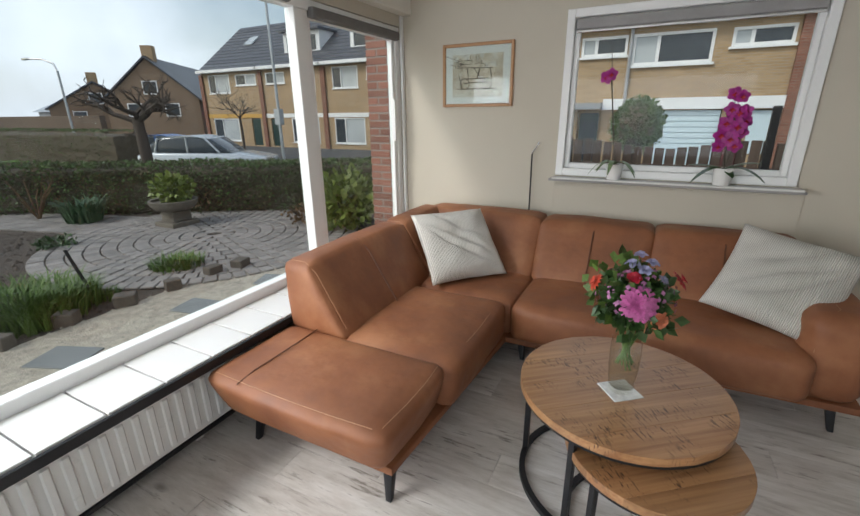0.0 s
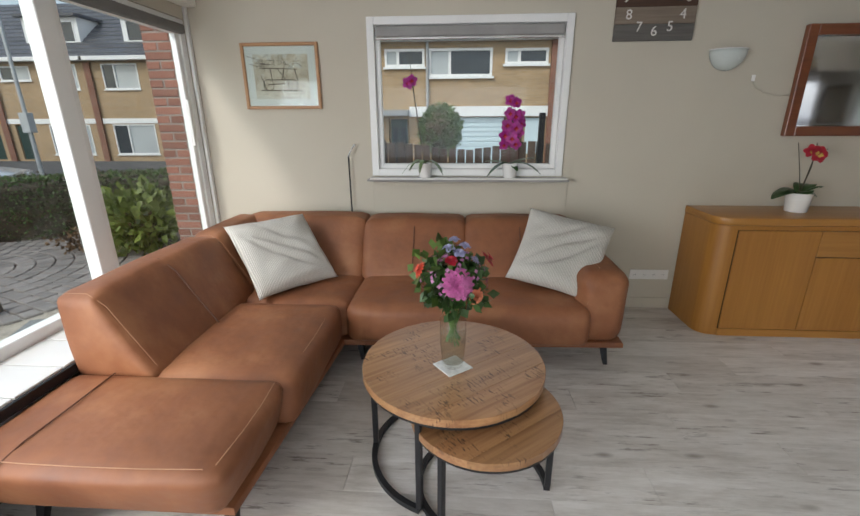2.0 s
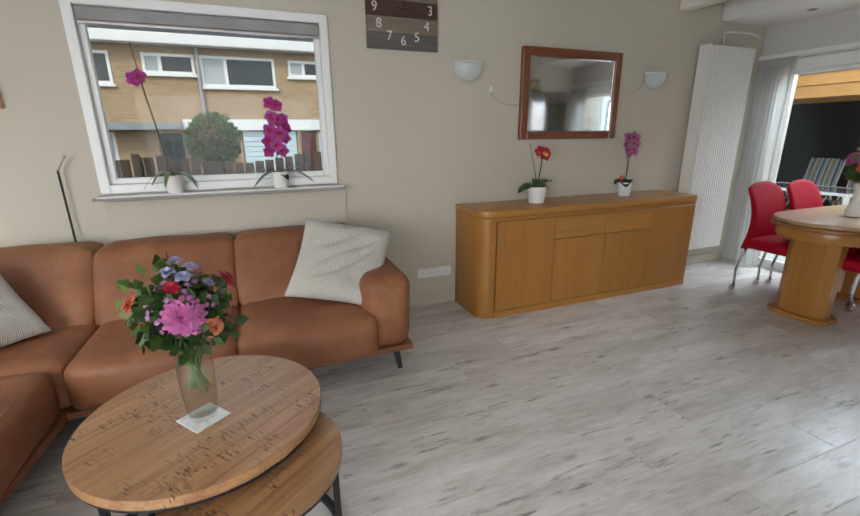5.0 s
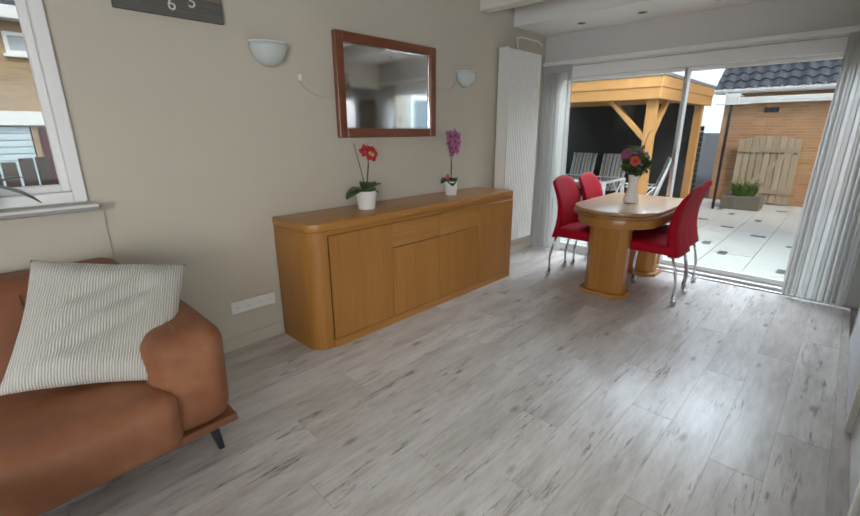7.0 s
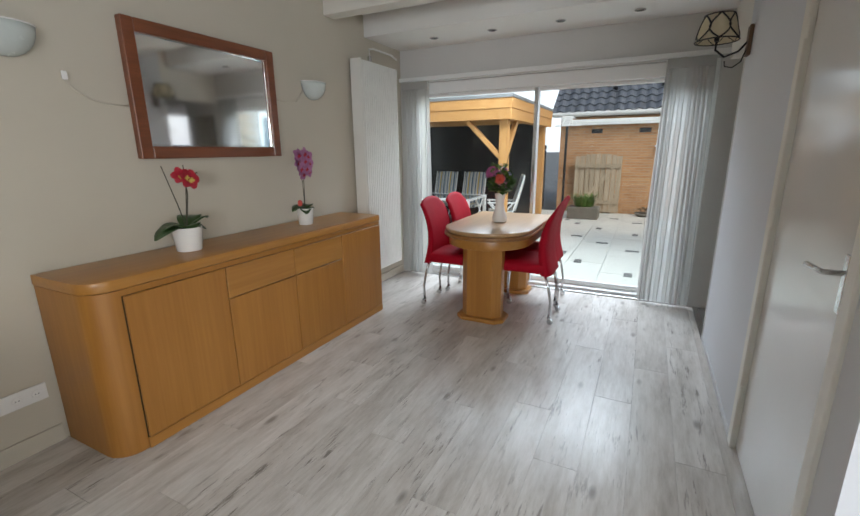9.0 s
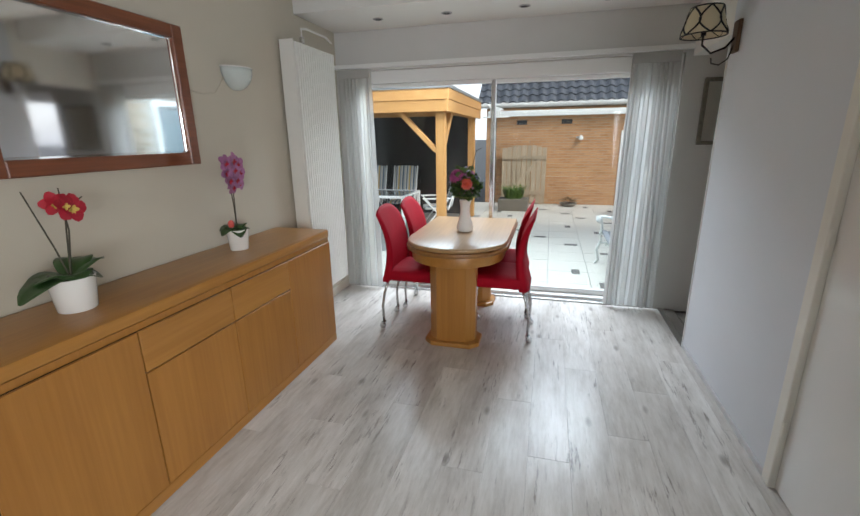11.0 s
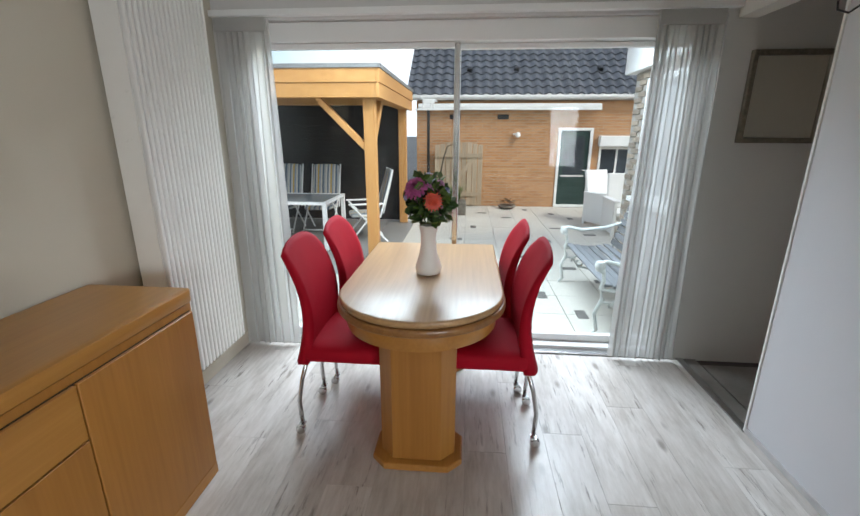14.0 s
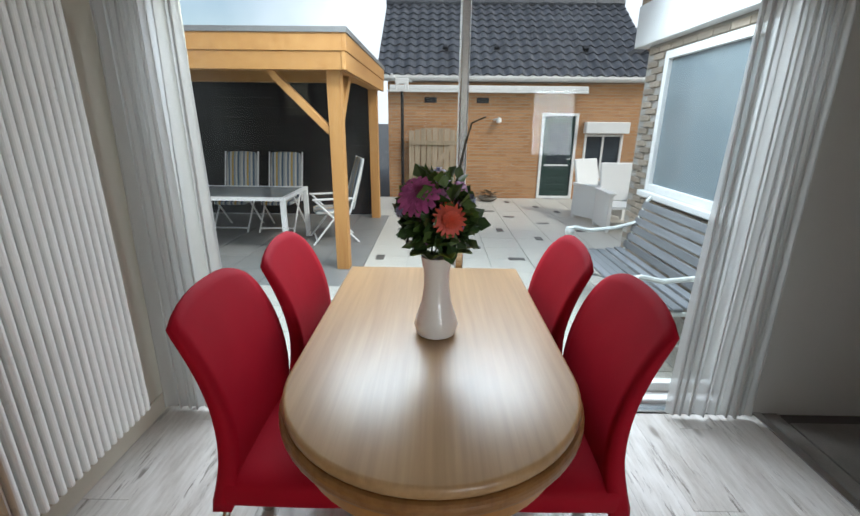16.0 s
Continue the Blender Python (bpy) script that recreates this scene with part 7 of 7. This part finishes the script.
orchid((3.745, 3.30, 0.84), "orchid with mauve pink blooms and a coral bud", 0.062, 0.12,
       [(15, 0.13, 0.9, 0.6), (185, 0.16, 0.6, 0.55), (150, 0.13, 0.9, 0.6), (-30, 0.08, 0.5, 0.5), (230, 0.09, 0.4, 0.7)],
       [[(0.0, 0, 0.25), (-0.01, 0, 0.40), (-0.03, -0.01, 0.50)], [(0.02, 0.01, 0.25), (0.015, 0, 0.42)], [(-0.05, -0.02, 0.16), (-0.07, -0.02, 0.165)]],
       [(-0.05, -0.02, 0.50, 1), (0.0, -0.03, 0.51, 1), (0.04, -0.02, 0.49, 1), (-0.055, -0.02, 0.45, 1), (0.0, -0.03, 0.46, 1), (0.05, -0.02, 0.44, 1), (-0.04, -0.025, 0.405, 1), (0.01, -0.03, 0.405, 0.95), (0.045, -0.02, 0.385, 0.9), (-0.015, -0.02, 0.365, 0.85)], M_PINKPETAL, 0.049, None, 0.085)
hb2 = tagged(link("heart_pick", soft_box(-0.016, 0.016, -0.01, 0.01, 0, 0.04, 0.009, 3, 0.004), mat("coral_felt", (0.62, 0.09, 0.07), 0.7), True), "small coral heart on a stick in the orchid pot", "decoration")
hb2.location = (3.675, 3.28, 0.985)
st2 = part("stick", tube([(0.03, 0.01, -0.05), (0, 0, 0.004)], 0.0016, 5), M_STEM, hb2)


def bouquet(parent, c, rad, seed, recipe):
    """Leaves and mixed blossoms on stems round c. recipe: (name, material, x, y, z, r, petals, layers, width)."""
    rnd = random.Random(seed)
    c = Vector(c)
    tagged(part("foliage", leaf_cloud(bmesh.new(), c + Vector((0, 0, -0.02)), (rad, rad, rad * 0.85), 420, 0.042, seed, 0.35, 0.2), M_LEAF, parent), kind="stuff")
    tagged(part("light_foliage", leaf_cloud(bmesh.new(), c + Vector((-rad * 0.35, 0, 0.03)), (rad * 0.85, rad * 0.8, rad * 0.9), 110, 0.045, seed + 1, 0.6, 0.5), M_GRASS, parent), kind="stuff")
    sp_ = bmesh.new()
    for _ in range(150):
        d = Vector((rnd.gauss(0, 1), rnd.gauss(0, 1), rnd.gauss(0.3, 0.8))).normalized()
        join(sp_, blossom(c + d * rad * rnd.uniform(0.75, 1.02), d, 0.009, 4, 0.9))
    tagged(part("filler_blossom", sp_, M_PINKPETAL, parent, "tiny mauve filler blossom"), kind="stuff")
    for nm, mt, x, y, z, r, n, l, w in recipe:
        p = c + Vector((x, y, z))
        d = Vector((x, y, z + 0.02)).normalized()
        part(nm, blossom(p, d, r, n, w, l, 0.25, 0.2), mt, parent, smooth="all")


# coffee table vase
vs = thing("flower_vase", (0.455, 1.79, 0.4795), "clear glass vase with a mixed bouquet", "vase")
part("glass", lathe([(0.030, 0.0), (0.042, 0.003), (0.046, 0.02), (0.053, 0.10), (0.055, 0.16), (0.052, 0.22), (0.0505, 0.22), (0.0535, 0.16), (0.0515, 0.10), (0.0445, 0.022), (0.005, 0.018)], 36), M_VASEGLASS, vs, "tapered clear glass", True).visible_shadow = False
part("water", lathe([(0.004, 0.019), (0.0435, 0.0235), (0.0505, 0.10), (0.0525, 0.15), (0.004, 0.1505)], 28), glass_mat("vase_water", (0.965, 0.955, 0.90), 1.33), vs).visible_shadow = False
rnd = random.Random(3)
for i in range(11):
    a = 6.283 * i / 11
    part("stem", tube([(0.03 * math.cos(a + 2.2), 0.03 * math.sin(a + 2.2), 0.10 + 0.03 * rnd.random()), (0.02 * math.cos(a), 0.02 * math.sin(a), 0.21), (0.06 * math.cos(a), 0.06 * math.sin(a), 0.33)], 0.0035, 6), M_GSTEM, vs)
bouquet(vs, (0, 0, 0.385), 0.135, 5, [
    ("dahlia", M_DAHLIA, 0.015, -0.115, 0.02, 0.062, 16, 6, 0.42), ("rose", M_PEACH, 0.085, -0.10, -0.03, 0.034, 6, 5, 1.0),
    ("delphinium", M_LILAC, -0.02, -0.05, 0.14, 0.026, 5, 2, 0.9), ("delphinium", M_LILAC, 0.02, -0.06, 0.125, 0.026, 5, 2, 0.9), ("delphinium", M_LILAC, 0.0, -0.02, 0.165, 0.024, 5, 2, 0.9), ("delphinium", M_LILAC, 0.04, -0.03, 0.145, 0.024, 5, 2, 0.9),
    ("gerbera", M_ORANGE, -0.13, -0.04, 0.05, 0.036, 14, 2, 0.35), ("gerbera", M_REDPETAL, 0.13, 0.0, 0.085, 0.038, 14, 2, 0.35), ("carnation", M_REDPETAL, -0.01, -0.08, 0.10, 0.026, 7, 4, 0.9), ("thistle", M_LILAC, 0.08, -0.03, 0.09, 0.022, 12, 2, 0.25)])
co_ = tagged(link("coaster", box(-0.06, 0.06, -0.06, 0.06, 0, 0.004, 0.001, 1), mat("white_printed_coaster", (0.70, 0.70, 0.67), 0.5, vary=0.25, scale=30)), "white square printed coaster under the vase", "coaster")
co_.matrix_world = pose(0.455, 1.785, 0.4752, 0, 0, 38)

# dining table vase
dv = thing("flower_vase", (4.90, 2.165, 0.7555), "white porcelain vase with a mixed bouquet", "vase")
part("porcelain", lathe([(0.045, 0), (0.058, 0.004), (0.066, 0.03), (0.06, 0.055), (0.045, 0.10), (0.037, 0.15), (0.038, 0.20), (0.047, 0.245), (0.043, 0.245), (0.034, 0.20), (0.03, 0.15)], 40), M_CERAMIC, dv, "flared white porcelain", True)
bouquet(dv, (0, 0, 0.365), 0.102, 9, [
    ("dahlia", M_DAHLIA, -0.085, 0.05, 0.065, 0.062, 16, 6, 0.42), ("gerbera", M_ORANGE, -0.115, -0.03, 0.01, 0.046, 18, 2, 0.3),
    ("delphinium", M_LILAC, -0.04, -0.01, 0.10, 0.024, 5, 2, 0.9), ("delphinium", M_LILAC, 0.0, 0.0, 0.12, 0.022, 5, 2, 0.9), ("delphinium", M_PINKPETAL, -0.05, -0.06, 0.085, 0.022, 5, 2, 0.9), ("thistle", M_LILAC, -0.06, 0.10, 0.02, 0.022, 12, 2, 0.25), ("delphinium", M_LILAC, -0.03, -0.09, 0.05, 0.02, 5, 2, 0.9)])
for a in (200, 240, 170, 140, 275):
    part("leaf", big_leaf((0, 0, 0.25), (math.cos(radians(a)), math.sin(radians(a)), 0.45), 0.12, 0.06, 0.25), M_LEAFY, dv, smooth="all")
part("branch", tube([(0.0, -0.02, 0.30), (-0.02, -0.05, 0.46), (-0.02, -0.07, 0.56), (-0.02, -0.085, 0.61), (-0.02, -0.12, 0.625)], 0.004, 6, 0.002), M_STEM, dv, "bare twig with buds")

# ---- things on the walls ----


def text(parent, body, at, size, rx, rz, material, name="numeral"):
    cu = bpy.data.curves.new(name, 'FONT')
    cu.body, cu.size, cu.extrude, cu.align_x, cu.align_y = body, size, 0.003, 'CENTER', 'CENTER'
    tmp = bpy.data.objects.new(name, cu)
    scene.collection.objects.link(tmp)
    dg_ = bpy.context.evaluated_depsgraph_get()
    me_ = bpy.data.meshes.new_from_object(tmp.evaluated_get(dg_))
    bpy.data.objects.remove(tmp)
    me_.materials.clear()
    me_.materials.append(material)
    o = new(name, me_)
    o.parent = parent
    o.matrix_basis = pose(*at, rx, 0, rz)
    return o


ck = thing("wall_clock", (1.755, NORTH, 1.952), "square clock of reclaimed boards with white numerals", "clock")
for i, (dk, lt) in enumerate((((0.10, 0.085, 0.07), (0.19, 0.16, 0.13)), ((0.13, 0.10, 0.08), (0.24, 0.20, 0.16)), ((0.055, 0.028, 0.018), (0.10, 0.05, 0.032)), ((0.14, 0.105, 0.08), (0.25, 0.20, 0.155)), ((0.075, 0.07, 0.065), (0.15, 0.14, 0.13)))):
    z = 0.51 - (i + 1) * 0.102
    part("board", box(-0.258, 0.258, -0.024, -0.001, z, z + 0.1005, 0.002, 1), wood("reclaimed_board_" + "abcde"[i], dk, lt, 0, 0.85, 1.2, 0.0), ck)
M_NUM = mat("chalky_white", (0.66, 0.64, 0.60), 0.8, vary=0.12, scale=40)
for h in range(1, 13):
    a = radians(90 - 30 * h)
    text(ck, str(h), (0.20 * math.cos(a), -0.0245, 0.255 + 0.20 * math.sin(a)), 0.085, 90, 0, M_NUM)
part("hour_hand", tube([(0, -0.03, 0.255), (0.012, -0.03, 0.36)], 0.004, 5, 0.002), M_BLACK, ck)
part("minute_hand", tube([(-0.05, -0.032, 0.262), (0.16, -0.032, 0.228)], 0.0035, 5, 0.0015), M_BLACK, ck)
part("hub", moved(lathe([(0.008, 0), (0.008, 0.012), (0.002, 0.014)], 12), Matrix.Translation((0, -0.0245, 0.255)) @ Matrix.Rotation(math.pi / 2, 4, 'X')), M_BLACK, ck)

pc = thing("framed_picture", (-0.81, NORTH, 1.535), "watercolour of an old farm implement in a pine frame", "picture")
part("frame", frame_bars(bmesh.new(), 'y', -0.025, 0.024, -0.28, 0.28, 0.0, 0.445, 0.022), wood("pale_pine_frame", (0.38, 0.19, 0.085), (0.52, 0.29, 0.14), 0, 0.45), pc)
part("mount", box(-0.257, 0.257, -0.010, -0.003, 0.023, 0.422), mat("mount_card", (0.70, 0.71, 0.68), 0.8, vary=0.02), pc)


def wash_mat():
    m, nt, b, co = base_mat("watercolour_wash", 0.85)
    sp2 = nt.nodes.new("ShaderNodeSeparateXYZ")
    nt.links.new(co, sp2.inputs[0])
    ad = nt.nodes.new("ShaderNodeMath")
    ad.operation = 'MULTIPLY_ADD'
    ad.inputs[1].default_value = 1.25
    nt.links.new(sp2.outputs[2], ad.inputs[0])
    nt.links.new(tex_noise(nt, co, 9.0, 5.0), ad.inputs[2])
    c = ramp_of(nt, ad.outputs[0], [(0.55, (0.66, 0.62, 0.52)), (0.78, (0.42, 0.28, 0.13)), (0.95, (0.56, 0.44, 0.26)), (1.0, (0.62, 0.60, 0.52))])
    nt.links.new(blend(nt, 0.5, c, ramp_of(nt, tex_noise(nt, stretched(nt, co, (20, 20, 20)), 1.0, 6.0), [(0.35, (0.45, 0.44, 0.42)), (0.6, (0.70, 0.69, 0.64))])), b.inputs["Base Color"])
    return m


pp = part("painting", box(-0.20, 0.20, -0.0125, -0.0102, 0.07, 0.37), wash_mat(), pc, "brown and grey watercolour")
M_INK = mat("sepia_ink", (0.10, 0.075, 0.055), 0.8)
ink = bmesh.new()
rnd = random.Random(12)
for cx, cz, r in ((-0.10, 0.165, 0.038), (0.08, 0.165, 0.036)):
    tube([(cx + r * math.cos(a), -0.0135, cz + r * math.sin(a)) for a in np.linspace(0, 6.283, 22)], 0.0026, 4, None, ink)
    for a in range(6):
        tube([(cx, -0.0135, cz), (cx + r * math.cos(a * 1.05), -0.0135, cz + r * math.sin(a * 1.05))], 0.0007, 4, None, ink)
for pts in ([(-0.16, 0.28), (0.12, 0.27)], [(-0.10, 0.17), (0.08, 0.175)], [(-0.10, 0.20), (0.09, 0.20)], [(-0.08, 0.28), (-0.07, 0.2)], [(0.02, 0.27), (0.0, 0.2)], [(-0.15, 0.23), (-0.12, 0.14)], [(-0.03, 0.28), (0.03, 0.2)], [(0.10, 0.27), (0.12, 0.19)], [(-0.16, 0.13), (0.15, 0.125)]):
    tube([(x, -0.0135, z) for x, z in pts], 0.0028, 4, None, ink)
for i in range(26):
    x, z = rnd.uniform(-0.18, 0.18), rnd.uniform(0.27, 0.33)
    tube([(x, -0.0135, z), (x + rnd.gauss(0, 0.03), -0.0135, z + rnd.gauss(0.0, 0.02)), (x + rnd.gauss(0, 0.05), -0.0135, z + rnd.gauss(0.01, 0.03))], 0.0013, 4, None, ink)
part("ink_drawing", ink, M_INK, pp)
gl = part("glazing", box(-0.257, 0.257, -0.018, -0.0165, 0.023, 0.422), M_GLASS, pc)
gl.visible_shadow = False

M_LAMPGLASS = mat("frosted_grey_glass", (0.55, 0.60, 0.57), 0.25, vary=0.05, bump=0.02)
for x in (2.265, 4.14):
    up = thing("wall_uplight", (x, NORTH, 1.765), "half-bowl frosted glass uplight on the wall", "wall lamp", "pair of uplights")
    bm = bmesh.new()
    rows = []
    for i in range(9):
        ph = (math.pi / 2) * i / 8
        rows.append([bm.verts.new((0.115 * math.cos(a) * math.sin(ph + 0.02), -0.004 - 0.10 * math.sin(a) * math.sin(ph + 0.02), 0.125 * (1 - math.cos(ph)))) for a in np.linspace(0, math.pi, 21)])
    for a, b in zip(rows, rows[1:]):
        for k in range(20):
            bm.faces.new((a[k], a[k + 1], b[k + 1], b[k]))
    bowl = part("bowl", bm, M_LAMPGLASS, up, smooth="all")
    so = bowl.modifiers.new("thickness", 'SOLIDIFY')
    so.thickness = 0.004
    part("rim", tube([(0.119 * math.cos(a), -0.006 - 0.10 * math.sin(a), 0.127) for a in np.linspace(0, math.pi, 24)], 0.004, 6), M_CERAMIC, up)
    part("wall_plate", box(-0.05, 0.05, -0.012, -0.001, 0.03, 0.11, 0.004), M_CERAMIC, up)
for pts in ([(2.46, 1.70), (2.49, 1.66), (2.56, 1.62), (2.65, 1.60), (2.73, 1.605)], [(3.73, 1.73), (3.85, 1.72), (3.95, 1.73), (4.0, 1.78), (4.04, 1.83)]):
    cb_ = tagged(link("lamp_cable", tube([(x, NORTH - 0.006, z) for x, z in pts], 0.004, 6), M_WALL, "all"), "thin cream lamp cable on the wall", "cable")
    ob = part("cord_switch", box(pts[0][0] - 0.012, pts[0][0] + 0.012, NORTH - 0.022, NORTH - 0.0105, pts[0][1] - 0.005, pts[0][1] + 0.035, 0.005), M_CERAMIC, cb_)
so_ = thing("power_socket", (1.985, NORTH, 0.245), "white row of four wall sockets", "socket")
part("plate", box(-0.148, 0.148, -0.012, -0.001, 0, 0.08, 0.004), M_CERAMIC, so_)
for k in range(4):
    q = part("outlet", moved(lathe([(0.020, 0), (0.020, 0.002), (0.016, 0.001), (0.014, -0.006), (0.002, -0.006)], 18), Matrix.Translation((-0.108 + k * 0.072, -0.0122, 0.04)) @ Matrix.Rotation(math.pi / 2, 4, 'X')), M_CERAMIC, so_)
    for s in (-0.006, 0.006):
        part("pin_hole", moved(lathe([(0.0025, 0), (0.0025, 0.001)], 8), Matrix.Translation((-0.108 + k * 0.072 + s, -0.0125, 0.04)) @ Matrix.Rotation(math.pi / 2, 4, 'X')), M_BLACK, q)
rl = thing("floor_lamp", (-0.34, 3.455, 0), "slim dark reading lamp behind the sofa", "floor lamp")
part("base", lathe([(0.03, 0), (0.03, 0.012), (0.008, 0.016)], 20), M_BLACK, rl)
part("rod", tube([(0, 0, 0.016), (-0.01, 0, 1.20)], 0.006, 8), M_BLACK, rl)
part("arm", tube([(-0.01, 0, 1.20), (0.035, -0.01, 1.27)], 0.006, 8), M_CHROME, rl)
part("lamp_head", tube([(0.035, -0.01, 1.27), (0.045, -0.012, 1.285)], 0.009, 8), M_CHROME, rl)

wlamp = thing("wall_lamp", (4.70, SOUTH, 1.98), "iron wall lamp with a black and cream shade", "wall lamp")
part("back_plate", box(-0.04, 0.04, 0.001, 0.022, -0.08, 0.09, 0.006), wood("dark_lamp_plate", (0.10, 0.055, 0.03), (0.18, 0.10, 0.055), 2, 0.5), wlamp)
part("arm", tube([(0, 0.02, 0.0), (0, 0.06, -0.05), (0, 0.13, -0.075), (0, 0.18, -0.03), (0, 0.18, 0.03)], 0.006, 8), M_BLACK, wlamp)
part("scroll", tube([(0, 0.02, -0.04), (0, 0.04, -0.11), (0, 0.08, -0.14), (0, 0.12, -0.13), (0, 0.125, -0.10)], 0.004, 6), M_BLACK, wlamp)
part("holder", moved(lathe([(0.014, 0), (0.014, 0.05)], 12), Matrix.Translation((0, 0.18, 0.02))), M_BLACK, wlamp)
shd = part("shade", moved(lathe([(0.118, 0), (0.080, 0.145), (0.078, 0.145), (0.116, 0.0)], 40, False), Matrix.Translation((0, 0.18, 0.02))), mat("cream_parchment", (0.68, 0.60, 0.42), 0.8, vary=0.05), wlamp, "cream drum shade", True)
for z, r in ((0.02, 0.118), (0.165, 0.081)):
    part("trim_ring", tube([(r * math.cos(a), 0.18 + r * math.sin(a), z) for a in np.linspace(0, 6.283, 36)], 0.004, 6), M_BLACK, shd)
for k in range(6):
    a0 = k * 1.047
    for sg in (1, -1):
        pts = []
        for s in np.linspace(0, 1, 14):
            r = 0.1195 - 0.038 * s
            a = a0 + sg * 0.55 * math.sin(math.pi * s)
            pts.append((r * math.cos(a), 0.18 + r * math.sin(a), 0.02 + 0.145 * s))
        part("applied_band", tube(pts, 0.005, 5), M_BLACK, shd)

hm = thing("hall_mirror", (EAST, 0.258, 1.378), "small mirror in a tarnished silver frame", "mirror")
part("frame", frame_bars(bmesh.new(), 'x', -0.030, 0.029, -0.215, 0.215, 0.0, 0.485, 0.03), mat("tarnished_silver", (0.22, 0.20, 0.16), 0.4, metal=0.6, vary=0.3, scale=40, fine=120, bump=0.5), hm)
part("mirror_glass", box(-0.014, -0.008, -0.184, 0.184, 0.031, 0.454), M_MIRROR, hm)

M_SPOT = mat("spot_lens", (0.6, 0.6, 0.58), 0.1, bump=0)
for y in (2.94, 2.38, 1.80, 1.22):
    sp3 = thing("ceiling_spot", (5.22, y, 2.375), "small recessed chrome spotlight, unlit", "spotlight", "spotlights over the dining table")
    part("ring", moved(lathe([(0.028, 0.0), (0.041, -0.002), (0.041, -0.006), (0.028, -0.008), (0.028, 0.0)], 24, False), Matrix.Translation((0, 0, 0.0))), M_CHROME, sp3, smooth=True)
    part("lens", moved(lathe([(0.002, -0.003), (0.027, -0.003), (0.027, -0.001), (0.002, -0.001)], 18), Matrix.Translation((0, 0, 0.0))), M_DARKPANE, sp3)
# closing walls of the kitchen, unseen
setting("wall_kitchen", box(4.45, 4.55, -2.6, SOUTH - 0.101, 0.0, 2.75), M_WALL, "cream kitchen wall")
